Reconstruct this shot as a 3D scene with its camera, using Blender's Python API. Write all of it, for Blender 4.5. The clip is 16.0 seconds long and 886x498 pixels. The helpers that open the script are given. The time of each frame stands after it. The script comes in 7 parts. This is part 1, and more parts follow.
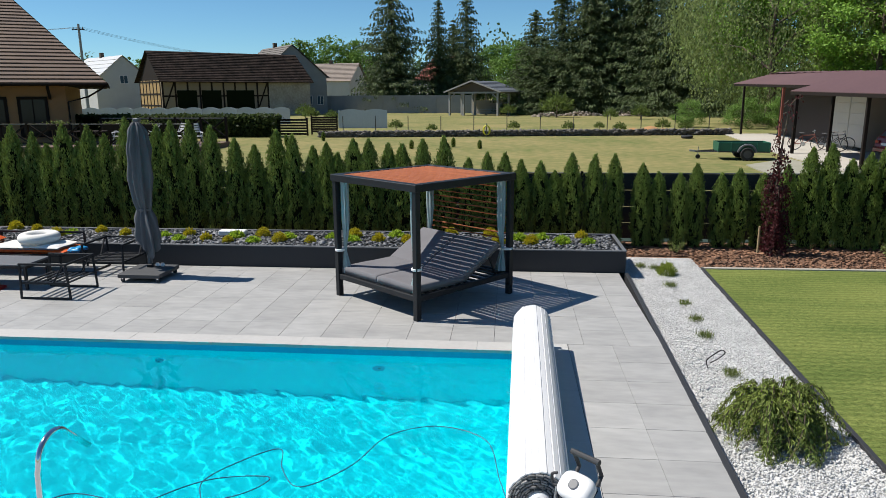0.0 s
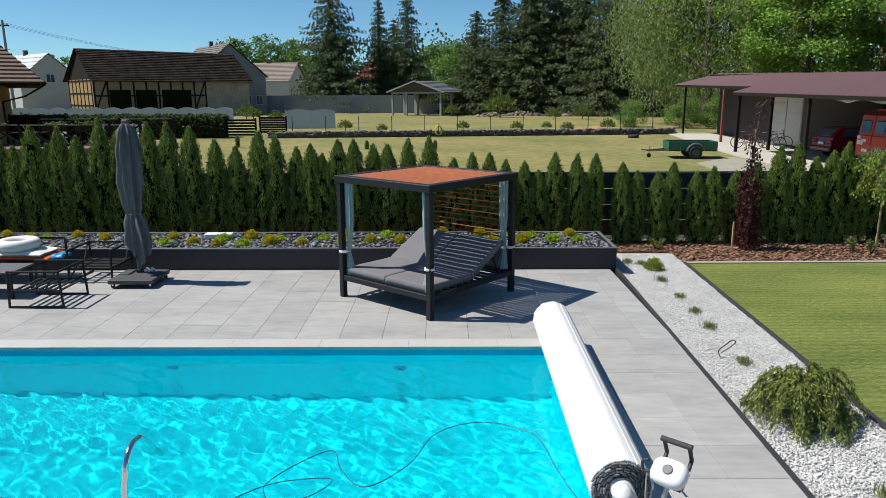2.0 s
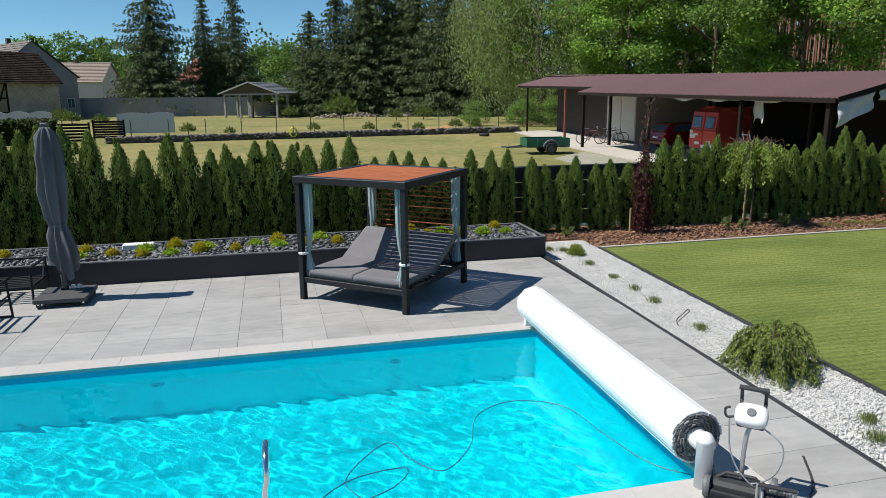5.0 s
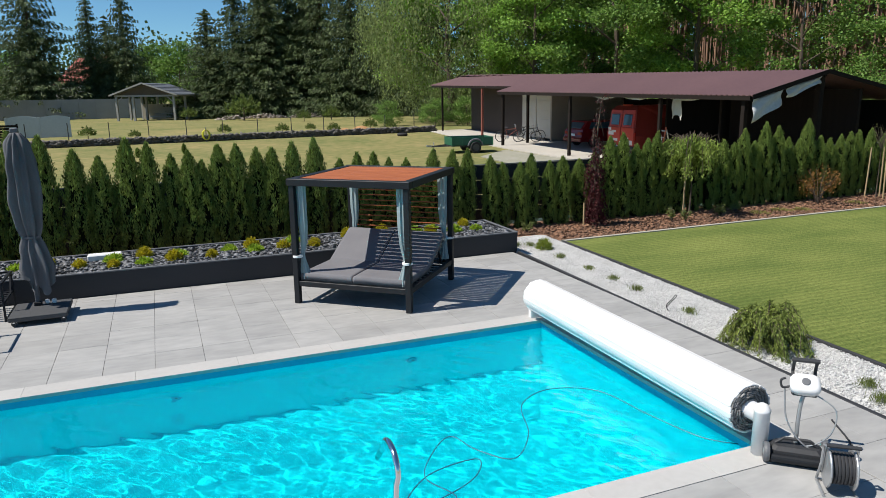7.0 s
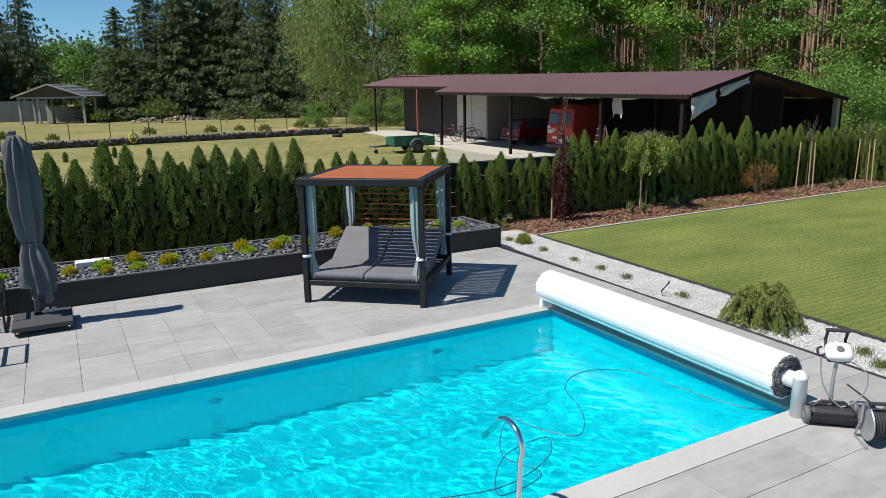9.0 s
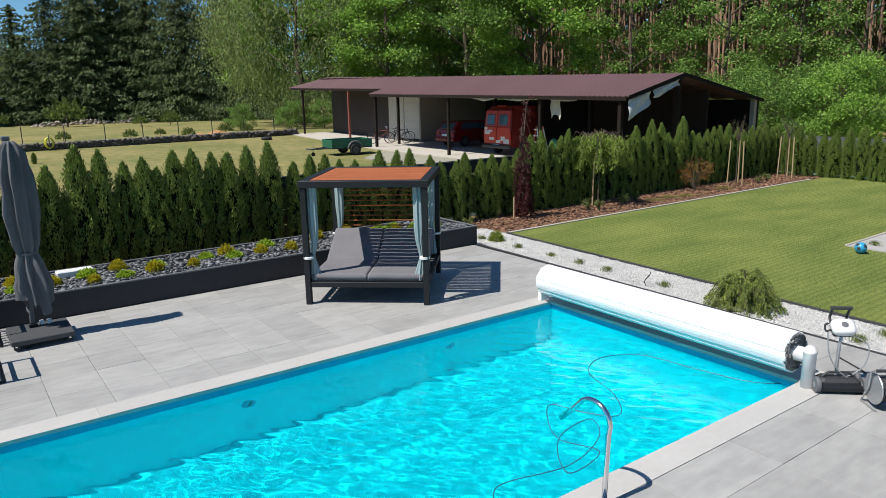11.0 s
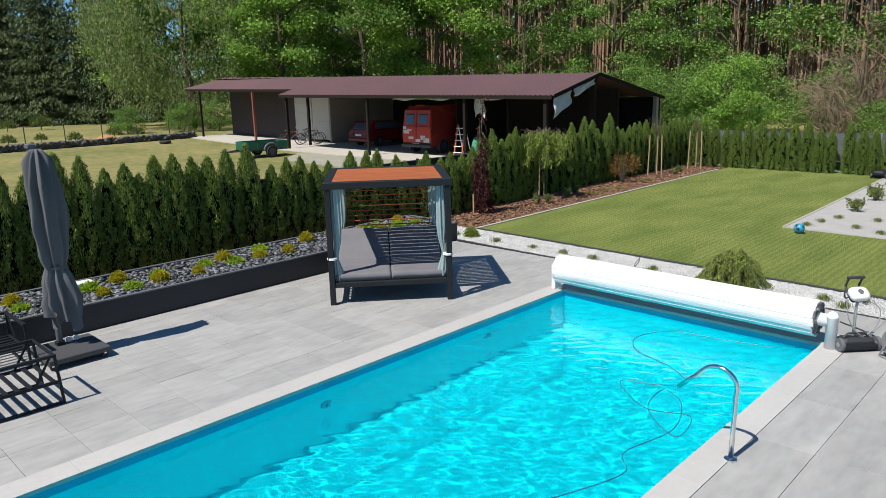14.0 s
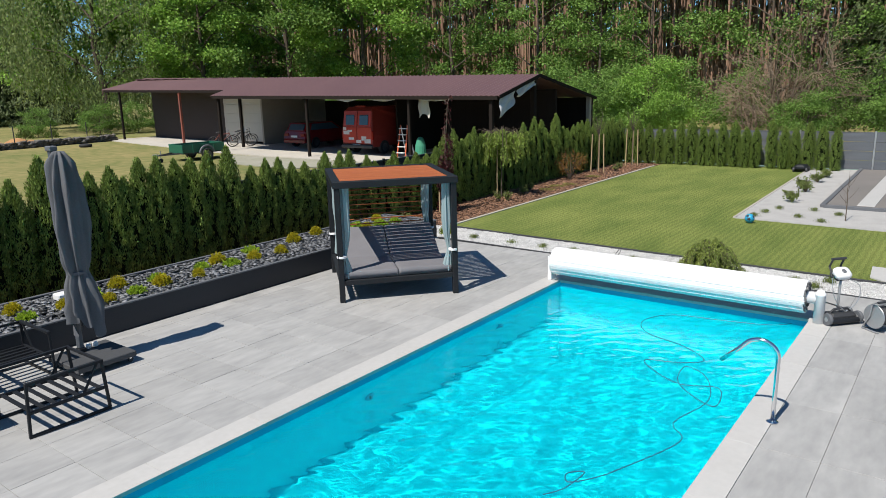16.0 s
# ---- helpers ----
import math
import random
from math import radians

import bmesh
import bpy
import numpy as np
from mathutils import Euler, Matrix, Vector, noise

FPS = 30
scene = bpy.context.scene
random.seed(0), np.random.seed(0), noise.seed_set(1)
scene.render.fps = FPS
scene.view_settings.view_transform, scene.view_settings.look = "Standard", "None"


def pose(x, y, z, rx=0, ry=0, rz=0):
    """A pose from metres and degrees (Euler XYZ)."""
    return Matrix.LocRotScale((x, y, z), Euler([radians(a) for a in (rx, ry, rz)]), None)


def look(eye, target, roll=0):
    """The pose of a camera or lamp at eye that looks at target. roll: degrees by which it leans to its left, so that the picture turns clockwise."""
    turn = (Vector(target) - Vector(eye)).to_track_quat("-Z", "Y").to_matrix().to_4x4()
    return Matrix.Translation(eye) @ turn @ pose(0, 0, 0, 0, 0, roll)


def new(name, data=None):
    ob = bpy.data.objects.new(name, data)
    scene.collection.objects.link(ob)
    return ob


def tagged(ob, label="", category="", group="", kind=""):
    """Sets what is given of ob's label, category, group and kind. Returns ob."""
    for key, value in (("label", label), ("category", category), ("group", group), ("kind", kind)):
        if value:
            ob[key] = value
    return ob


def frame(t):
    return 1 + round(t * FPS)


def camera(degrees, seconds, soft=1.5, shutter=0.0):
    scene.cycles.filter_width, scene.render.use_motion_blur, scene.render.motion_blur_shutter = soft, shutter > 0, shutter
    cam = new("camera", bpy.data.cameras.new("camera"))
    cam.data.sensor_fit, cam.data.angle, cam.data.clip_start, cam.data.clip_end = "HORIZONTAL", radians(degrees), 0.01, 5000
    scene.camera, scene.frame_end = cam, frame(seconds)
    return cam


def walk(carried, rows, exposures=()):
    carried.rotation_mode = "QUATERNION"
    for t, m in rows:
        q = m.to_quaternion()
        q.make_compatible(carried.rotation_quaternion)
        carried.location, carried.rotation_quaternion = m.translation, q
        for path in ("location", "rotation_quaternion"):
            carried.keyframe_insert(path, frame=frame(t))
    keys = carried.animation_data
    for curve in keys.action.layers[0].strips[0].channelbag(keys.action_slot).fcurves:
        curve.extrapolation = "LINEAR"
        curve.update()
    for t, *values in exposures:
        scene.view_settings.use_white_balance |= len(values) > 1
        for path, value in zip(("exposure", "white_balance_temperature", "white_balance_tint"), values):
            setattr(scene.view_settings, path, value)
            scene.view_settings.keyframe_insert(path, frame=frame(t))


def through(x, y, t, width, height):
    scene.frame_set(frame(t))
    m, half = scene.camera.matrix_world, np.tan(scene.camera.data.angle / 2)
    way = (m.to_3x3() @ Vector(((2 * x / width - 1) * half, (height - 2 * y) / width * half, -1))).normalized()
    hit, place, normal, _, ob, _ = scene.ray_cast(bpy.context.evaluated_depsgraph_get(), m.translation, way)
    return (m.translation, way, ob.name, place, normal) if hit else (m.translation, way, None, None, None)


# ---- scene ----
cam = camera(64.5, 16.0, soft=0.8)
PATH = [
    (0, (-0.328, -8.116, 3.054), (-0.511, -6.172, 2.622), -0.3),
    (0.5, (-0.538, -8.178, 3.071), (-0.671, -6.23, 2.638), -0.3),
    (1, (-0.775, -8.228, 3.078), (-0.863, -6.278, 2.645), -0.3),
    (1.5, (-1.036, -8.24, 3.075), (-1.086, -6.288, 2.643), -0.2),
    (2, (-1.325, -8.272, 3.076), (-1.334, -6.319, 2.643), -0.2),
    (2.5, (-1.629, -8.342, 3.068), (-1.578, -6.389, 2.636), -0.2),
    (3, (-1.953, -8.412, 3.063), (-1.828, -6.463, 2.631), -0.3),
    (3.5, (-2.261, -8.393, 3.061), (-2.029, -6.454, 2.63), -0.3),
    (4, (-2.589, -8.386, 3.041), (-2.272, -6.459, 2.61), -0.4),
    (6.5, (-4.336, -8.156, 3.075), (-3.674, -6.318, 2.641), -0.6),
    (7, (-4.682, -8.067, 3.076), (-3.955, -6.256, 2.641), -0.8),
    (7.5, (-5.035, -7.987, 3.07), (-4.251, -6.199, 2.635), -0.8),
    (8, (-5.37, -7.913, 3.065), (-4.536, -6.149, 2.629), -0.9),
    (8.5, (-5.707, -7.838, 3.083), (-4.822, -6.099, 2.646), -1.0),
    (9, (-6.025, -7.762, 3.083), (-5.089, -6.05, 2.646), -1.0),
    (11.5, (-7.57, -7.168, 3.143), (-6.382, -5.62, 2.704), -1.2),
    (12, (-7.878, -6.984, 3.163), (-6.645, -5.473, 2.721), -1.3),
    (12.5, (-8.186, -6.804, 3.174), (-6.914, -5.325, 2.731), -1.3),
    (13, (-8.513, -6.599, 3.182), (-7.201, -5.155, 2.738), -1.4),
    (13.5, (-8.797, -6.42, 3.189), (-7.452, -5.009, 2.743), -1.4),
    (14, (-9.117, -6.217, 3.198), (-7.723, -4.854, 2.752), -1.5),
    (14.5, (-9.415, -6.023, 3.186), (-7.98, -4.703, 2.74), -1.4),
    (15, (-9.728, -5.818, 3.199), (-8.252, -4.545, 2.752), -1.5),
    (15.5, (-10.017, -5.612, 3.216), (-8.504, -4.384, 2.768), -1.5),
    (16, (-10.3, -5.372, 3.231), (-8.748, -4.192, 2.781), -1.5),
]
walk(cam, [(t, look(eye, target, roll)) for t, eye, target, roll in PATH])

# ---- daylight ----
SUN_EL, SUN_FROM = 55.5, (-1.0, 0.07)
world = bpy.data.worlds.new("daylight")
scene.world = world
world.use_nodes = True
wn = world.node_tree.nodes
sky = wn.new("ShaderNodeTexSky")
sky.sky_type, sky.sun_disc = "NISHITA", False
sky.sun_elevation, sky.sun_rotation = radians(SUN_EL), math.atan2(SUN_FROM[0], SUN_FROM[1])
sky.air_density, sky.dust_density, sky.ozone_density = 0.75, 0.0, 5.0
wn["Background"].inputs["Strength"].default_value = 0.088
tint = wn.new("ShaderNodeMix")
tint.data_type, tint.blend_type = "RGBA", "MULTIPLY"
tint.inputs["Factor"].default_value, tint.inputs["B"].default_value = 1.0, (0.71, 0.97, 1.0, 1)
world.node_tree.links.new(sky.outputs["Color"], tint.inputs["A"])
world.node_tree.links.new(tint.outputs["Result"], wn["Background"].inputs["Color"])
sun_data = bpy.data.lights.new("sun", "SUN")
sun_data.energy, sun_data.angle, sun_data.color = 5.0, radians(0.5), (1.0, 0.95, 0.87)
sun = new("sun", sun_data)
sun.matrix_world = look((SUN_FROM[0] * 40, SUN_FROM[1] * 40, 40 * math.tan(radians(SUN_EL))), (0, 0, 0))
scene.view_settings.exposure = 0.29

# ---- mesh tools ----
rng = np.random.default_rng(7)


class Geo:
    """Vertices and faces of one part, gathered piece by piece."""

    def __init__(self):
        self.v, self.f, self.smooth = [], [], False

    def add(self, verts, faces):
        n = len(self.v)
        self.v.extend([tuple(p) for p in verts])
        self.f.extend([tuple(i + n for i in f) for f in faces])
        return self

    def box(self, x0, x1, y0, y1, z0, z1, m=None, bev=0.0):
        b = min(bev, (x1 - x0) / 2.1, (y1 - y0) / 2.1, (z1 - z0) / 2.1)
        if b <= 0:
            vs = [(x, y, z) for z in (z0, z1) for x, y in ((x0, y0), (x1, y0), (x1, y1), (x0, y1))]
            fs = [(3, 2, 1, 0), (4, 5, 6, 7), (0, 1, 5, 4), (1, 2, 6, 5), (2, 3, 7, 6), (3, 0, 4, 7)]
        else:
            vs, fs = [], []
            rings = [(z0, b), (z0 + b, 0), (z1 - b, 0), (z1, b)]
            for z, i in rings:
                a = b if i == 0 else b + b * 0.9
                o = i * 0.9
                vs += [(x0 + o, y0 + a, z), (x0 + a, y0 + o, z), (x1 - a, y0 + o, z), (x1 - o, y0 + a, z),
                       (x1 - o, y1 - a, z), (x1 - a, y1 - o, z), (x0 + a, y1 - o, z), (x0 + o, y1 - a, z)]
            for r in range(3):
                for k in range(8):
                    fs.append((r * 8 + k, r * 8 + (k + 1) % 8, r * 8 + 8 + (k + 1) % 8, r * 8 + 8 + k))
            fs += [tuple(range(7, -1, -1)), tuple(range(24, 32))]
        if m is not None:
            vs = [tuple(m @ Vector(p)) for p in vs]
        return self.add(vs, fs)

    def bar(self, a, b, w, h=None, bev=0.0):
        """A square bar from a to b, w wide and h high."""
        h = h or w
        a, b = Vector(a), Vector(b)
        d = b - a
        q = d.to_track_quat("X", "Z").to_matrix().to_4x4()
        return self.box(0, d.length, -w / 2, w / 2, -h / 2, h / 2, Matrix.Translation(a) @ q, bev)

    def tube(self, pts, r, seg=8, cap=True):
        """A round tube along pts; r a number or one for each point."""
        pts = [Vector(p) for p in pts]
        rs = r if isinstance(r, (list, tuple)) else [r] * len(pts)
        vs, fs = [], []
        up = Vector((0.13, 0.21, 0.97))
        for i, p in enumerate(pts):
            d = (pts[min(i + 1, len(pts) - 1)] - pts[max(i - 1, 0)]).normalized()
            u = d.cross(up)
            if u.length < 1e-3:
                u = d.cross(Vector((1, 0, 0)))
            u.normalize()
            w = u.cross(d).normalized()
            up = w
            for k in range(seg):
                a = 2 * math.pi * k / seg
                vs.append(p + u * math.cos(a) * rs[i] + w * math.sin(a) * rs[i])
        for i in range(len(pts) - 1):
            for k in range(seg):
                fs.append((i * seg + k, i * seg + (k + 1) % seg, (i + 1) * seg + (k + 1) % seg, (i + 1) * seg + k))
        if cap:
            fs.append(tuple(range(seg - 1, -1, -1)))
            fs.append(tuple(range((len(pts) - 1) * seg, len(pts) * seg)))
        return self.add(vs, fs)

    def lathe(self, prof, seg=24, m=None, closed=False):
        """A turned shape round z from a profile of (radius, height)."""
        vs = [(r * math.cos(2 * math.pi * k / seg), r * math.sin(2 * math.pi * k / seg), z) for r, z in prof for k in range(seg)]
        fs = []
        n = len(prof)
        for i in range(n if closed else n - 1):
            j = (i + 1) % n
            for k in range(seg):
                fs.append((i * seg + k, i * seg + (k + 1) % seg, j * seg + (k + 1) % seg, j * seg + k))
        if not closed:
            fs += [tuple(range(seg - 1, -1, -1)), tuple(range((n - 1) * seg, n * seg))]
        if m is not None:
            vs = [tuple(m @ Vector(p)) for p in vs]
        return self.add(vs, fs)

    def sheet(self, fn, nu, nv, thick=0.0):
        """A surface fn(u, v) over 0..1, with a back at thick metres below if asked."""
        vs = [fn(i / nu, j / nv) for j in range(nv + 1) for i in range(nu + 1)]
        fs = [(j * (nu + 1) + i, j * (nu + 1) + i + 1, (j + 1) * (nu + 1) + i + 1, (j + 1) * (nu + 1) + i) for j in range(nv) for i in range(nu)]
        if thick:
            n = len(vs)
            vs += [(x, y, z - thick) for x, y, z in vs]
            fs += [tuple(n + i for i in reversed(f)) for f in fs]
            edge = [i for i in range(nu + 1)] + [j * (nu + 1) + nu for j in range(1, nv + 1)] + [nv * (nu + 1) + i for i in range(nu - 1, -1, -1)] + [j * (nu + 1) for j in range(nv - 1, 0, -1)]
            fs += [(edge[k], edge[k - 1], edge[k - 1] + n, edge[k] + n) for k in range(len(edge))]
        return self.add(vs, fs)

    def prism(self, outline, y0, y1, m=None):
        """An outline of (x, z) drawn out from y0 to y1."""
        n = len(outline)
        vs = [(x, y0, z) for x, z in outline] + [(x, y1, z) for x, z in outline]
        fs = [tuple(range(n)), tuple(range(2 * n - 1, n - 1, -1))] + [(k, k + n, (k + 1) % n + n, (k + 1) % n) for k in range(n)]
        if m is not None:
            vs = [tuple(m @ Vector(p)) for p in vs]
        return self.add(vs, fs)


def raw_mesh(name, verts, faces, material, smooth=False):
    """A mesh from arrays whose faces all have the same number of corners."""
    me = bpy.data.meshes.new(name)
    verts, faces = np.asarray(verts, np.float32), np.asarray(faces, np.int32)
    me.vertices.add(len(verts))
    me.vertices.foreach_set("co", verts.ravel())
    k = faces.shape[1]
    me.loops.add(faces.size)
    me.loops.foreach_set("vertex_index", faces.ravel())
    me.polygons.add(len(faces))
    me.polygons.foreach_set("loop_start", np.arange(0, faces.size, k, dtype=np.int32))
    if smooth:
        me.polygons.foreach_set("use_smooth", np.ones(len(faces), bool))
    me.update(calc_edges=True)
    me.materials.append(material)
    return me


def geo_mesh(name, geo, material):
    me = bpy.data.meshes.new(name)
    me.from_pydata(geo.v, [], geo.f)
    me.materials.append(material)
    if geo.smooth:
        for p in me.polygons:
            p.use_smooth = True
    me.update()
    return me


def part(name, geo, material, parent=None, label=""):
    """One mesh object under a thing or a part; geo is a Geo or a ready mesh."""
    me = geo if isinstance(geo, bpy.types.Mesh) else geo_mesh(name, geo, material)
    ob = new(name, me)
    ob.parent = parent
    return tagged(ob, label)


def thing(name, label, category, m=None, group="", kind=""):
    """An Empty that carries the parts of a thing."""
    ob = new(name)
    ob.empty_display_size = 0.2
    if m is not None:
        ob.matrix_basis = m
    return tagged(ob, label, category, group, kind)


def solid(name, geo, material, label="", category="", kind="", m=None, group=""):
    ob = part(name, geo, material)
    if m is not None:
        ob.matrix_basis = m
    return tagged(ob, label, category, group, kind)


# ---- materials ----
def mat(name, a, b=None, rough=0.6, metal=0.0, big=0.8, fine=30.0, mix=0.5, bump=0.15, depth=0.01, spread=0.0, stretch=(1, 1, 1), spec=0.5, island=0.0):
    """Two colours mingled by a coarse and a fine noise in metres, with fine relief; spread: brightness by object, island: by piece."""
    m = bpy.data.materials.new(name)
    m.use_nodes = True
    nt = m.node_tree
    N, L = nt.nodes, nt.links
    bsdf = N["Principled BSDF"]
    b = b or tuple(c * 0.75 for c in a)
    tc, mp = N.new("ShaderNodeTexCoord"), N.new("ShaderNodeMapping")
    mp.inputs["Scale"].default_value = stretch
    if spread:
        oi, av = N.new("ShaderNodeObjectInfo"), N.new("ShaderNodeVectorMath")
        L.new(tc.outputs["Object"], av.inputs[0])
        L.new(oi.outputs["Location"], av.inputs[1])
        L.new(av.outputs["Vector"], mp.inputs["Vector"])
    else:
        L.new(tc.outputs["Object"], mp.inputs["Vector"])
    n1, n2 = N.new("ShaderNodeTexNoise"), N.new("ShaderNodeTexNoise")
    for n, s, d in ((n1, big, 4), (n2, fine, 6)):
        n.inputs["Scale"].default_value, n.inputs["Detail"].default_value = s, d
        L.new(mp.outputs["Vector"], n.inputs["Vector"])
    add = N.new("ShaderNodeMath")
    add.operation = "MULTIPLY_ADD"
    add.inputs[1].default_value, add.inputs[2].default_value = 0.5, 0.0
    L.new(n1.outputs["Fac"], add.inputs[0])
    add2 = N.new("ShaderNodeMath")
    add2.operation = "MULTIPLY_ADD"
    add2.inputs[1].default_value = 0.5
    L.new(n2.outputs["Fac"], add2.inputs[0])
    L.new(add.outputs[0], add2.inputs[2])
    ramp = N.new("ShaderNodeMapRange")
    ramp.inputs["From Min"].default_value, ramp.inputs["From Max"].default_value = 0.5 - 0.24 * (1.3 - mix), 0.5 + 0.24 * (1.3 - mix)
    L.new(add2.outputs[0], ramp.inputs["Value"])
    col = N.new("ShaderNodeMix")
    col.data_type = "RGBA"
    col.inputs["A"].default_value, col.inputs["B"].default_value = (*a, 1), (*b, 1)
    L.new(ramp.outputs[0], col.inputs["Factor"])
    out = col.outputs["Result"]
    if spread or island:
        hsv, mr = N.new("ShaderNodeHueSaturation"), N.new("ShaderNodeMapRange")
        k = spread or island
        mr.inputs["To Min"].default_value, mr.inputs["To Max"].default_value = 1 - k, 1 + k
        if spread:
            L.new(N.new("ShaderNodeObjectInfo").outputs["Random"], mr.inputs["Value"])
        else:
            L.new(N.new("ShaderNodeNewGeometry").outputs["Random Per Island"], mr.inputs["Value"])
        L.new(mr.outputs[0], hsv.inputs["Value"])
        L.new(out, hsv.inputs["Color"])
        out = hsv.outputs["Color"]
    L.new(out, bsdf.inputs["Base Color"])
    bsdf.inputs["Roughness"].default_value, bsdf.inputs["Metallic"].default_value = rough, metal
    bsdf.inputs["Specular IOR Level"].default_value = spec
    if bump:
        bp = N.new("ShaderNodeBump")
        bp.inputs["Strength"].default_value, bp.inputs["Distance"].default_value = bump, depth
        L.new(n2.outputs["Fac"], bp.inputs["Height"])
        L.new(bp.outputs["Normal"], bsdf.inputs["Normal"])
    return m


def leaf_mat(name, a, b, island=0.35, rough=0.6, through=0.5):
    """Foliage: colour by piece, with some light coming through the leaf."""
    m = mat(name, a, b, rough=rough, big=0.6, fine=9.0, bump=0, island=island, spec=0.3)
    nt = m.node_tree
    bsdf, outp = nt.nodes["Principled BSDF"], nt.nodes["Material Output"]
    tr, mx = nt.nodes.new("ShaderNodeBsdfTranslucent"), nt.nodes.new("ShaderNodeMixShader")
    src = bsdf.inputs["Base Color"].links[0].from_socket
    nt.links.new(src, tr.inputs["Color"])
    mx.inputs["Fac"].default_value = through
    nt.links.new(bsdf.outputs[0], mx.inputs[1])
    nt.links.new(tr.outputs[0], mx.inputs[2])
    nt.links.new(mx.outputs[0], outp.inputs["Surface"])
    return m


M_TILE = mat("porcelain_paving", (0.39, 0.385, 0.375), (0.285, 0.283, 0.278), rough=0.55, big=1.5, fine=5.0, mix=0.6, bump=0.05, spread=0.07, stretch=(0.8, 2.2, 1))
M_COPE = mat("pool_coping", (0.47, 0.46, 0.445), (0.41, 0.40, 0.385), rough=0.6, big=1.2, fine=14, bump=0.08, spread=0.03)
M_JOINT = mat("joint_mortar", (0.20, 0.197, 0.19), rough=0.9)
M_BLACK = mat("anthracite_steel", (0.011, 0.012, 0.015), (0.016, 0.018, 0.021), rough=0.5, metal=0.0, big=2, fine=60, bump=0.04, spec=0.25)
M_PLANTER = mat("anthracite_panel", (0.014, 0.015, 0.019), (0.019, 0.02, 0.025), rough=0.65, big=1, fine=40, bump=0.05)
M_RIM = mat("grey_capping", (0.10, 0.105, 0.115), (0.13, 0.135, 0.145), rough=0.55)
M_LAWN = mat("lawn", (0.207, 0.237, 0.068), (0.11, 0.151, 0.04), rough=0.9, big=0.7, fine=22, mix=0.8, bump=1.0, depth=0.05, spec=0.05, stretch=(0.6, 1.6, 1))


def mown(m):
    """Soft streaks left by the mower, and lighter dry tips."""
    nt = m.node_tree
    N, L = nt.nodes, nt.links
    b = N["Principled BSDF"]
    src = b.inputs["Base Color"].links[0].from_socket
    tc = N.new("ShaderNodeTexCoord")
    w = N.new("ShaderNodeTexWave")
    w.bands_direction = "Y"
    w.inputs["Scale"].default_value, w.inputs["Distortion"].default_value, w.inputs["Detail"].default_value, w.inputs["Detail Scale"].default_value = 2.4, 4.0, 4.0, 2.2
    L.new(tc.outputs["Object"], w.inputs["Vector"])
    mr = N.new("ShaderNodeMapRange")
    mr.inputs["To Min"].default_value, mr.inputs["To Max"].default_value = 0.88, 1.12
    L.new(w.outputs["Fac"], mr.inputs["Value"])
    h = N.new("ShaderNodeHueSaturation")
    L.new(mr.outputs[0], h.inputs["Value"])
    L.new(src, h.inputs["Color"])
    L.new(h.outputs["Color"], b.inputs["Base Color"])


mown(M_LAWN)
M_FIELD = mat("field_grass", (0.285, 0.235, 0.105), (0.125, 0.15, 0.05), rough=0.9, big=0.16, fine=2.2, mix=0.7, bump=0.5, depth=0.05, spec=0.1)
M_WGRAVEL = mat("white_gravel", (0.66, 0.655, 0.645), (0.47, 0.47, 0.465), rough=0.8, big=4, fine=40, bump=0.6, depth=0.02, island=0.22)
M_SLATE = mat("slate_chips", (0.17, 0.176, 0.188), (0.085, 0.088, 0.096), rough=0.45, big=5, fine=40, bump=0.3, island=0.85)
M_MULCH = mat("bark_mulch", (0.27, 0.145, 0.085), (0.15, 0.08, 0.05), rough=0.9, big=2, fine=25, bump=0.6, depth=0.03, island=0.55)
M_LINER = mat("pool_liner", (0.0, 0.93, 1.0), (0.0, 0.92, 0.99), rough=0.6, big=0.6, fine=8, bump=0, spec=0.1)
M_LINE = mat("waterline_band", (0.01, 0.33, 0.52), (0.01, 0.42, 0.62), rough=0.35, big=3, fine=20, bump=0)
M_WHITE = mat("white_plastic", (0.75, 0.75, 0.75), (0.70, 0.70, 0.71), rough=0.4, big=2, fine=30, bump=0.03)
M_CHROME = mat("chrome", (0.75, 0.76, 0.78), (0.7, 0.71, 0.73), rough=0.12, metal=1.0, bump=0)
M_BROWNSLAT = mat("wood_look_slat", (0.38, 0.115, 0.042), (0.25, 0.07, 0.026), spec=0.2, rough=0.65, big=1.5, fine=12, stretch=(1, 8, 8), bump=0.05, spread=0.08)
M_CUSHION = mat("grey_fabric", (0.17, 0.168, 0.18), (0.13, 0.128, 0.14), rough=0.95, big=3, fine=90, bump=0.25, depth=0.004)
M_CURTAIN = mat("sage_curtain", (0.28, 0.36, 0.37), (0.22, 0.29, 0.31), rough=0.9, big=3, fine=60, bump=0.1)
M_CANOPY = mat("umbrella_cloth", (0.115, 0.12, 0.132), (0.085, 0.09, 0.10), rough=0.9, big=2, fine=70, bump=0.15)
M_THUJA = leaf_mat("thuja_spray", (0.24, 0.325, 0.067), (0.092, 0.145, 0.032), island=0.45, through=0.25)
# near-black colour standing in for shade inside foliage and barn openings
M_SHADE = mat("inner_shade", (0.010, 0.015, 0.006), rough=1.0, bump=0, spec=0.05)
M_BARK = mat("bark", (0.12, 0.09, 0.065), (0.06, 0.045, 0.033), rough=0.95, big=2, fine=14, bump=0.6, stretch=(1, 1, 0.3))
M_ROOFSHED = mat("shed_roof_sheet", (0.135, 0.075, 0.075), (0.105, 0.058, 0.06), rough=0.5, big=0.4, fine=6, bump=0.05)
